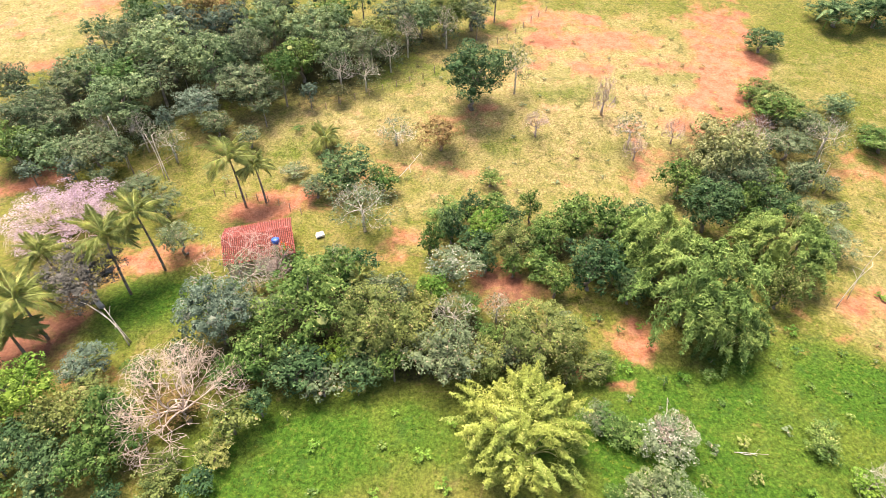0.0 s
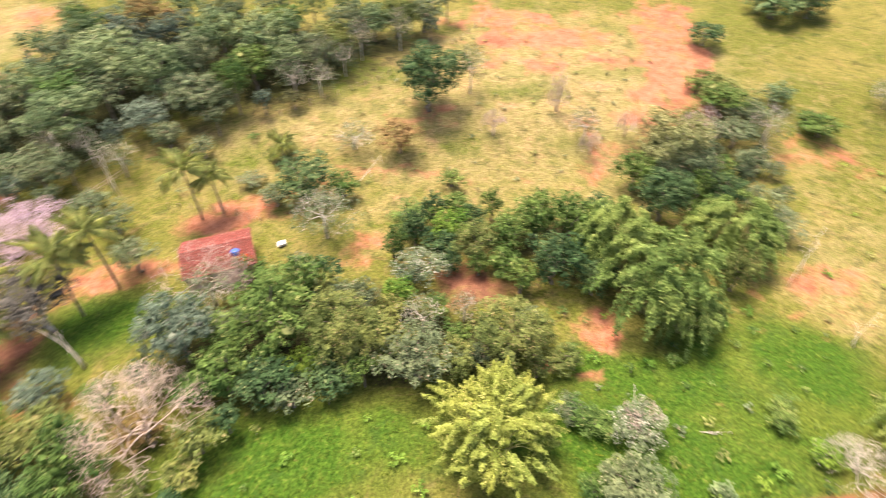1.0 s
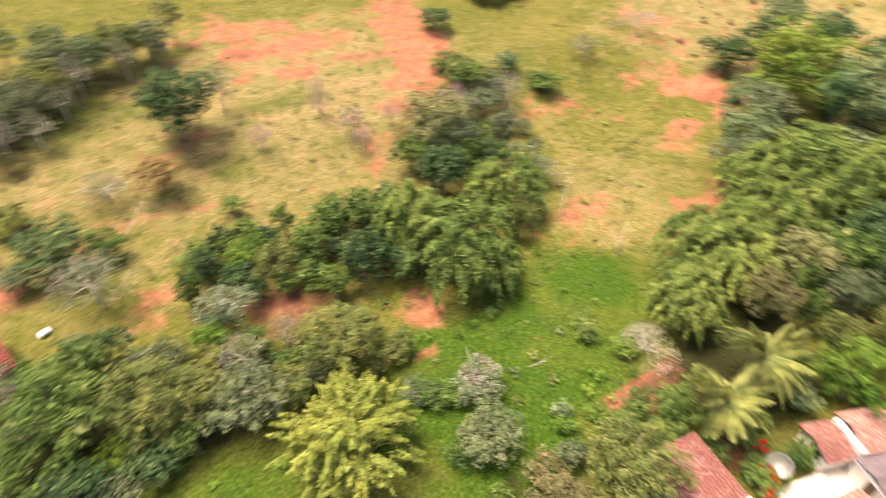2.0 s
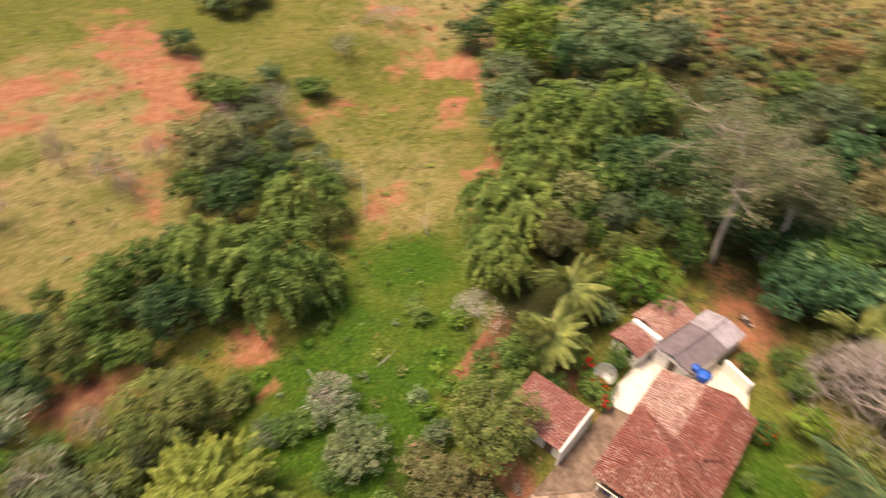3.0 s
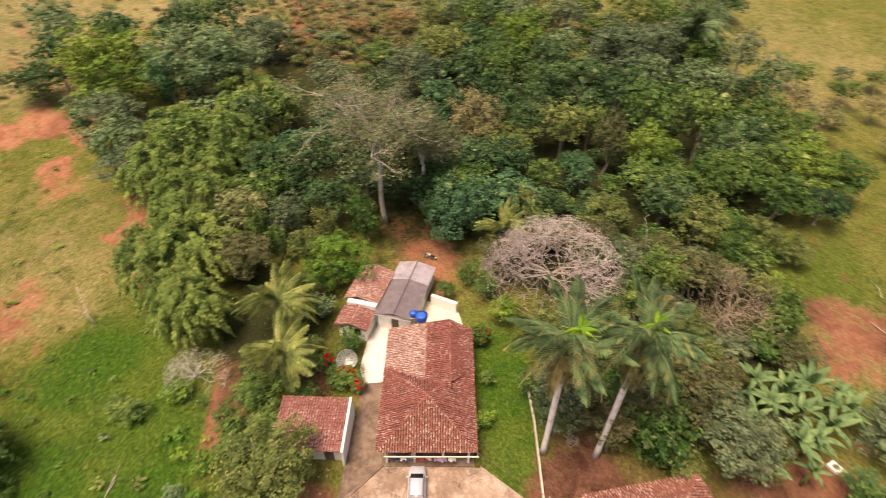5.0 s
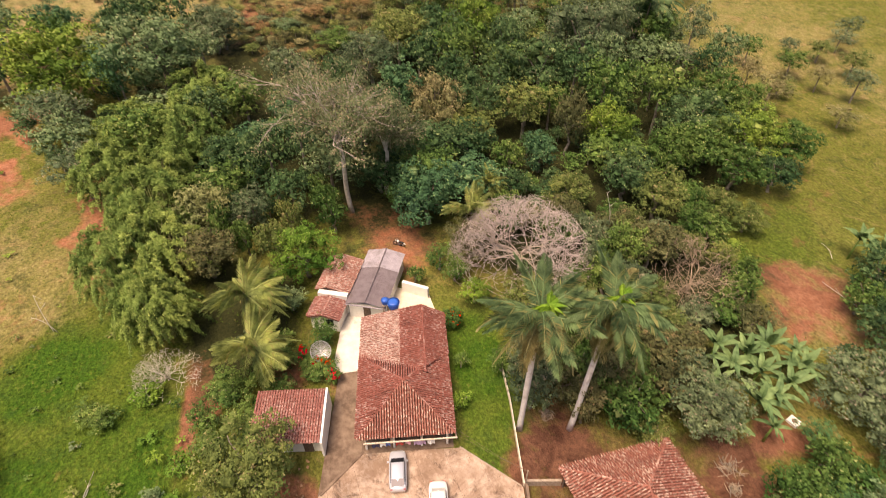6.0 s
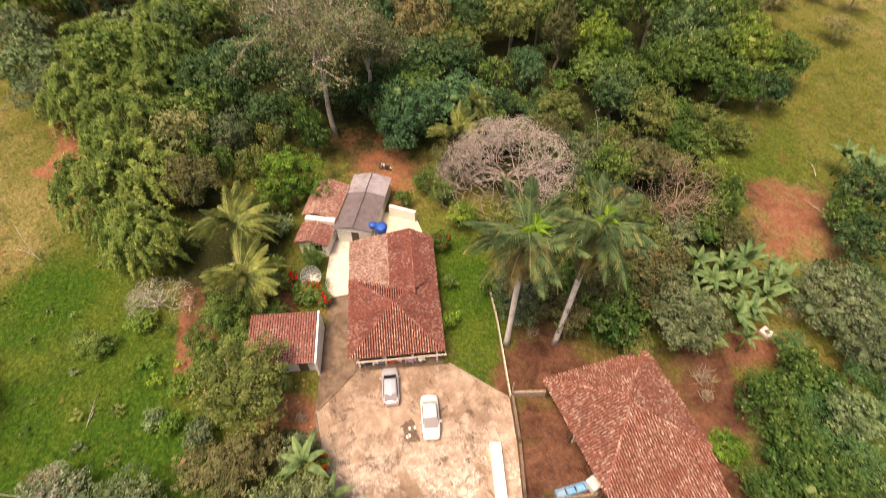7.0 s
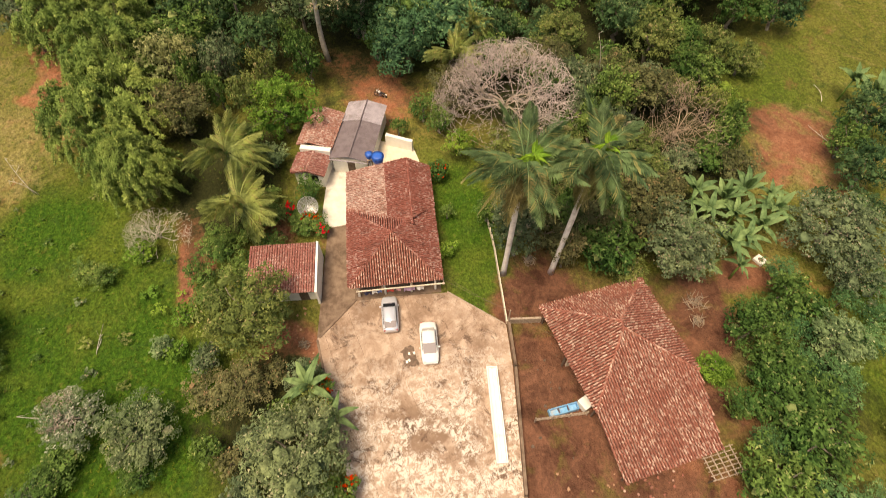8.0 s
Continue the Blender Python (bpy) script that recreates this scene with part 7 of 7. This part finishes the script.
def garment(y, wide, drop, cloth, label):
    rng = np.random.default_rng(int(abs(y) * 40) + 2)
    g = Geo()
    n = 6
    xs = np.linspace(-wide / 2, wide / 2, n)
    top = np.stack([0.02 * np.sin(xs * 9), xs, np.full(n, 2.16)], 1)
    low = np.stack([-0.12 + 0.09 * np.sin(xs * 11 + y), xs * 1.04, 2.16 - drop * rng.uniform(0.9, 1.05, n)], 1)
    back = np.stack([0.1 + 0.05 * np.sin(xs * 8), xs, np.full(n, 2.16 - drop * 0.7)], 1)
    i = np.arange(n - 1)[:, None]
    f = np.concatenate([i + (0, 1, n + 1), i + np.array((0, n + 1, n))])
    g.add(np.vstack([top, low]), f).add(np.vstack([top, back]), f[:, ::-1])
    ob = part("garment", g, CLOTH[cloth])
    ob.matrix_world = house.matrix_world @ Matrix.Translation((-0.2, y, 0))
    tagged(ob, label, "clothing", "washing on the line")


garment(2.9, 0.7, 0.7, "dark", "dark trousers hung on the porch line")
garment(2.2, 0.5, 0.6, "white", "white shirt hung on the porch line")
garment(1.7, 0.4, 0.6, "blue", "blue shirt hung on the porch line")
garment(0.6, 0.7, 0.55, "red", "red cloth hung on the porch line")
garment(-0.2, 0.5, 0.5, "pink", "pink top hung on the porch line")
garment(-1.3, 1.1, 0.75, "lilac", "lilac sheet hung on the porch line")
garment(-2.4, 0.7, 0.8, "white", "white towel hung on the porch line")

# long feed trough on the yard
trough = thing("feed_trough", pose(14.4, -9.45, 0.05, 0, 0, 169.8), "long whitewashed concrete trough on the yard", "trough")
part("base", Geo().box(-4.25, 4.25, -0.42, 0.42, 0, 0.22), PLASTER, trough)
for s in (-1, 1):
    part("side_wall", Geo().box(-4.25, 4.25, s * 0.46 - 0.06, s * 0.46 + 0.06, 0, 0.5), PLASTER, trough)
    part("end_wall", Geo().box(s * 4.31 - 0.06, s * 4.31 + 0.06, -0.52, 0.52, 0, 0.5), PLASTER, trough)
part("cover_board", Geo().box(-4.2, 4.2, -0.02, 0.38, 0.23, 0.42), PLASTER, trough)

# blue drinking trough and white bin by the barn
drink = thing("drinking_trough", pose(13.25, -15.45, 0, 0, 0, 92), "pale blue painted cattle trough on the earth", "trough")
part("base", Geo().box(-1.35, 1.35, -0.3, 0.3, 0.0, 0.14), BLUE_PALE, drink)
for s in (-1, 1):
    part("side", Geo().box(-1.35, 1.35, s * 0.3 - 0.04, s * 0.3 + 0.04, 0, 0.55), BLUE_PALE, drink)
    part("end", Geo().box(s * 1.35 - 0.04, s * 1.35 + 0.04, -0.34, 0.34, 0, 0.56), BLUE_PALE, drink)
for x in (-0.45, 0.45):
    part("divider", Geo().box(x - 0.03, x + 0.03, -0.26, 0.26, 0.14, 0.52), FIBRE, drink)
bin_ = thing("chest_freezer", pose(13.25, -17.45, 0, 0, 0, 20), "white metal chest standing by the barn edge", "chest")
part("body", Geo().box(-0.5, 0.5, -0.42, 0.42, 0, 0.85), PLASTER, bin_)
part("lid", Geo().box(-0.53, 0.53, -0.45, 0.45, 0.86, 0.93), PLASTER, bin_)


def rail_fence(points, label, rails=(0.45, 0.9), gap=1.8, thick=0.05, group="", post=0.07):
    (x0, y0) = points[0]
    root = thing("fence", pose(x0, y0, 0), label, "fence", group)
    for (a, b), (c, d) in zip(points, points[1:]):
        n = max(1, round(math.hypot(c - a, d - b) / gap))
        for i in range(n + 1):
            u = i / n
            x, y = a + (c - a) * u, b + (d - b) * u
            z = ground_z(x, y)
            h = rails[-1] + 0.15 + 0.1 * math.sin(x * 7)
            part("post", Geo().tube([(x - x0, y - y0, z - 0.3), (x - x0 + 0.02, y - y0, z + h)], post, 6), WOOD, root)
        for h in rails:
            p = [(a + (c - a) * u - x0, b + (d - b) * u - y0, ground_z(a + (c - a) * u, b + (d - b) * u) + h) for u in np.linspace(0, 1, 2 * n + 1)]
            part("rail", Geo().tube(p, thick, 5), WOOD, root)


rail_fence([(12.9, -12.6), (12.4, -17.4)], "grey wooden rail fence across the barnyard")
rail_fence([(-37, 71), (-28, 69.5), (-22, 66)], "wire fence on wooden posts above the small house", (0.6, 1.1), 2.0, 0.012)
rail_fence([(-22, 93), (-4, 103), (14, 118), (24, 130)], "wire fence on wooden posts along the wood", (0.6, 1.1), 3.0, 0.012, post=0.09)
rail_fence([(-62, 70), (-52, 73), (-46, 80)], "old plank fence beside the red track", (0.5, 1.0), 2.0, 0.05)
rail_fence([(38.0, -46.0), (45.0, -52.5)], "wire fence on thin posts across the pasture", (0.6, 1.0), 2.5, 0.012, post=0.05)

# half-built roof frame beside the barn
frame_ = thing("roof_frame", barn.matrix_world @ Matrix.Translation((-16.6, -4.3, 1.5)), "bare roof frame of crossed timber battens", "timber frame")
for i in range(5):
    part("rafter", Geo().box(-1.9 + i * 0.02, 0.5, -1.4 + i * 0.66, -1.32 + i * 0.66, 0.0, 0.1), WOOD, frame_)
for i in range(7):
    part("batten", Geo().box(-1.8 + i * 0.36, -1.74 + i * 0.36, -1.6, 1.55, 0.1, 0.15), WOOD, frame_)
for x, y in ((-1.7, -1.3), (-1.7, 1.2)):
    part("post", Geo().tube([(x, y, -1.6), (x, y, 0.02)], 0.08, 6), WOOD_DARK, frame_)

# well cover
cover = thing("well_cover", pose(23.6, -41.9, ground_z(23.6, -41.9), 0, 0, 20), "small square white concrete well cover", "well cover")
part("slab", Geo().box(-0.55, 0.55, -0.5, 0.5, -0.1, 0.3), PLASTER, cover)
part("hatch", Geo().tube([(0, 0, 0.3), (0, 0, 0.36)], 0.25, 12), GREY_CONCRETE, cover)


def motorbike(m):
    root = thing("motorcycle", m, "small pale motorcycle parked on bare earth", "motorcycle")
    for x in (-0.62, 0.62):
        n = 16
        wheel = part("wheel", Geo().tube([(x + 0.29 * math.cos(k / n * 6.2832), 0, 0.3 + 0.29 * math.sin(k / n * 6.2832)) for k in range(n + 1)], 0.05, 6, False), RUBBER, root)
        part("hub", Geo().tube([(x, -0.06, 0.3), (x, 0.06, 0.3)], 0.08, 8), STEEL, wheel)
    part("frame_tube", Geo().tube([(-0.62, 0, 0.3), (-0.25, 0, 0.45), (0.1, 0, 0.4), (0.42, 0, 0.85), (0.62, 0, 0.3)], 0.035, 6), STEEL, root)
    part("engine", Geo().box(-0.2, 0.2, -0.14, 0.14, 0.25, 0.55), FIBRE, root)
    part("fuel_tank", Geo().ball((0.18, 0, 0.8), 0.19, 6, 10), PAINT_WHITE, root)
    part("seat", Geo().box(-0.65, 0.02, -0.13, 0.13, 0.72, 0.82), RUBBER, root)
    part("mudguard", Geo().box(-0.95, -0.55, -0.08, 0.08, 0.62, 0.68), PAINT_WHITE, root)
    part("handlebar", Geo().tube([(0.38, -0.36, 1.0), (0.45, 0, 0.95), (0.38, 0.36, 1.0)], 0.018, 5), STEEL, root)
    part("headlight", Geo().ball((0.52, 0, 0.88), 0.1, 5, 8), LAMP_CLEAR, root)


motorbike(pose(59.4, -6.4, ground_z(59.4, -6.4), 0, -8, 60))


def brush_pile(x, y, r, label):
    rng = np.random.default_rng(int(abs(x * 3 + y)) + 9)
    root = thing("brush_pile", pose(x, y, ground_z(x, y)), label, "brushwood")
    for i in range(40):
        a, u = rng.uniform(0, 6.28), rng.uniform(0, 1)
        p = np.array((r * 0.5 * u * math.cos(a), r * 0.5 * u * math.sin(a), rng.uniform(0.05, 0.6)))
        d = unit(rng.normal(size=3) * (1, 1, 0.25)) * rng.uniform(0.4, 1.1) * r * 0.4
        g = Geo().tube([p - d, p + rng.normal(size=3) * 0.08, p + d], (0.02, 0.04, 0.015), 4)
        part("branch", g, BARK_BROWN if i % 3 else BARK, root)


brush_pile(20.6, -32.6, 2.2, "heap of dry branches and cuttings behind the barn")
brush_pile(18.6, -31.8, 1.4, "small heap of dry twigs behind the barn")
brush_pile(29.3, -17.6, 1.3, "dry brushwood lying between the palms")
brush_pile(25.2, 6.9, 1.0, "dry twigs beside the yard edge")


def kerb(a, b, wide, high, material, label):
    ln, turn = math.hypot(b[0] - a[0], b[1] - a[1]), math.degrees(math.atan2(b[1] - a[1], b[0] - a[0]))
    ob = part("kerb", Geo().box(0, ln, -wide / 2, wide / 2, -0.1, high), material)
    ob.matrix_world = pose(a[0], a[1], 0, 0, 0, turn)
    tagged(ob, label, "kerb", kind="structure")


kerb((25.7, 5.5), (29.1, 1.3), 0.28, 0.16, GREY_CONCRETE, "worn concrete kerb across the drive")
kerb((27.8, -8.1), (22.8, -12.9), 0.12, 0.1, WOOD, "thin worn kerb between yard and lawn")
kerb((25.5, 5.7), (16.4, 5.0), 0.22, 0.12, GREY_CONCRETE, "crumbling kerb along the yard edge")

# pallet and old sheet on the yard
pallet = thing("pallet", pose(15.0, 4.1, 0.05, 0, 0, 12), "grey slatted wooden pallet lying at the yard edge", "pallet")
for i in range(7):
    part("slat", Geo().box(-1.0, 1.0, -0.75 + i * 0.25, -0.6 + i * 0.25, 0.1, 0.13), WOOD, pallet)
for x in (-0.9, 0.0, 0.9):
    part("bearer", Geo().box(x - 0.06, x + 0.06, -0.78, 0.95, 0.0, 0.1), WOOD_DARK, pallet)

# oily sheet left on the yard, and scraps of white on it
sheet = thing("plastic_sheet", pose(21.6, -2.9, 0.05, 0, 0, 10), "crumpled dark brown sheet on the concrete", "sheet")
rng_sheet = np.random.default_rng(8)
gx, gy = np.meshgrid(np.linspace(-1.0, 1.0, 9), np.linspace(-0.6, 0.6, 6))
sv = np.stack([gx + 0.12 * rng_sheet.normal(size=gx.shape), gy + 0.1 * rng_sheet.normal(size=gx.shape), 0.02 + 0.05 * rng_sheet.uniform(size=gx.shape)], -1).reshape(-1, 3)
si = (np.arange(5)[:, None] * 9 + np.arange(8)[None]).reshape(-1, 1)
part("film", Geo().add(sv, np.concatenate([si + (0, 1, 10), si + (0, 10, 9)])), surface("black_film", (0.1, 0.065, 0.045), (0.2, 0.13, 0.09), 3.0, 0.7, 0.4, 0.4), sheet)
for i in range(4):
    px, py = rng_sheet.uniform(-0.6, 0.6, 2)
    part("scrap", Geo().box(px - 0.14, px + 0.12, py - 0.1, py + 0.1, 0.06, 0.1), PLASTER, sheet)

# pale sheet leaning by the small house
lean_to = thing("sheet_stack", pose(-18.2, 60.8, ground_z(-18.2, 60.8), 0, 0, 25), "stack of pale roofing sheets beside the small house", "roofing sheets")
for i in range(4):
    part("sheet", Geo().box(-0.6 + 0.05 * i, 0.6, -0.4, 0.4 + 0.04 * i, 0.2 + 0.09 * i, 0.26 + 0.09 * i), PLASTER, lean_to)
part("bearer", Geo().box(-0.5, 0.5, -0.3, 0.3, -0.1, 0.2), WOOD_DARK, lean_to)


# stones and broken tiles on the barnyard
def rubble(name, x0, x1, y0, y1, count, seed, material, label, size=(0.06, 0.2)):
    rng = np.random.default_rng(seed)
    g = Geo()
    for _ in range(count):
        x, y, r = rng.uniform(x0, x1), rng.uniform(y0, y1), rng.uniform(*size)
        b = Geo().ball((0, 0, 0), r, 3, 5)
        g.add(b.v[0] * rng.uniform(0.6, 1.2, (len(b.v[0]), 1)) * (1, 1, 0.6) + (x, y, ground_z(x, y) + r * 0.3), b.f[0])
    tagged(part(name, g, material), label, "rubble", kind="stuff")


rubble("stones", 4.0, 8.5, -22.0, -13.0, 12, 5, SOIL_HEAP, "pale stones and rubble on the barnyard earth")
rubble("stones", 9.0, 21.0, -17.0, -11.5, 14, 6, WOOD_DARK, "dark clods on the barnyard earth")
rubble("broken_tiles", 4.5, 7.0, -24.0, -18.0, 30, 7, TILE_B, "broken clay tiles below the barn eave")
rubble("stones", 24.0, 30.0, 5.5, 9.0, 10, 9, SOIL_HEAP, "clods of red earth beside the drive")

# cable from the house to the barn
cable = thing("power_cable", pose(22.75, -13.1, 0), "thin cable slung from the house over a post to the barn", "cable")
part("post", Geo().tube([(0, 0, -0.3), (0, 0, 3.1)], 0.07, 7), WOOD, cable)
for a, b in (((5.1, 5.4, 2.6), (0, 0, 3.0)), ((5.3, 5.0, 2.5), (0, 0, 2.85)), ((0, 0, 3.0), (-4.0, -3.8, 2.9))):
    t = np.linspace(0, 1, 9)[:, None]
    part("wire", Geo().tube(np.array(a) * (1 - t) + np.array(b) * t - np.array((0, 0, 0.25)) * np.sin(t * np.pi), 0.014, 4), WOOD_DARK, cable)


# ---- grass tufts over the open ground ----
def tufts(name, label, material, count, seed, weight, tall, x0, x1, y0, y1):
    rng = np.random.default_rng(seed)
    x, y = rng.uniform(x0, x1, count), rng.uniform(y0, y1, count)
    i, j = np.searchsorted(GX, x) - 1, np.searchsorted(GY, y) - 1
    keep = rng.uniform(0, 1, count) < weight[j, i] * (1 - soil[j, i]) ** 2
    # clear of the yard, the drive and the buildings
    keep &= ~((x > -4) & (x < 49) & (y > -13.5) & (y < 6.5)) & ~((x > 5) & (x < 24) & (y < -12) & (y > -28)) & ~((x > 44) & (x < 57) & (y > -9) & (y < 7))
    x, y, i, j = x[keep], y[keep], i[keep], j[keep]
    u, w = x - GX[i], y - GY[j]
    z = HH[j, i] * (1 - u) * (1 - w) + HH[j, i + 1] * u * (1 - w) + HH[j + 1, i] * (1 - u) * w + HH[j + 1, i + 1] * u * w
    n = len(x)
    geo = Geo()
    for k in range(3):
        a = rng.uniform(0, 6.2832, n)
        d = np.stack([np.cos(a), np.sin(a)], 1)
        s = tall * rng.uniform(0.5, 1.3, (n, 1))
        base = np.stack([x, y], 1)
        v = np.stack([np.c_[base - d[:, ::-1] * (1, -1) * s * 0.2, z], np.c_[base + d[:, ::-1] * (1, -1) * s * 0.2, z], np.c_[base + d * s * 0.9, z + s[:, 0] * 0.75]], 1)
        geo.add(v.reshape(-1, 3), np.arange(n)[:, None] * 3 + (0, 1, 2))
    tagged(new(name, geo.mesh(name, material)), label, "grass", kind="stuff")


tufts("grass_tufts", "tufts of fresh green grass over the meadow", LEAF["weed"], 70000, 3, np.clip(0.25 + lush - 0.5 * dry, 0, 1), 0.26, -60, 110, -60, 120)
tufts("dry_grass_tufts", "tufts of straw coloured dry grass on the pasture", LEAF["dry"], 60000, 4, np.clip(dry * 1.3 - 0.25, 0, 0.8), 0.26, -60, 120, -70, 130)
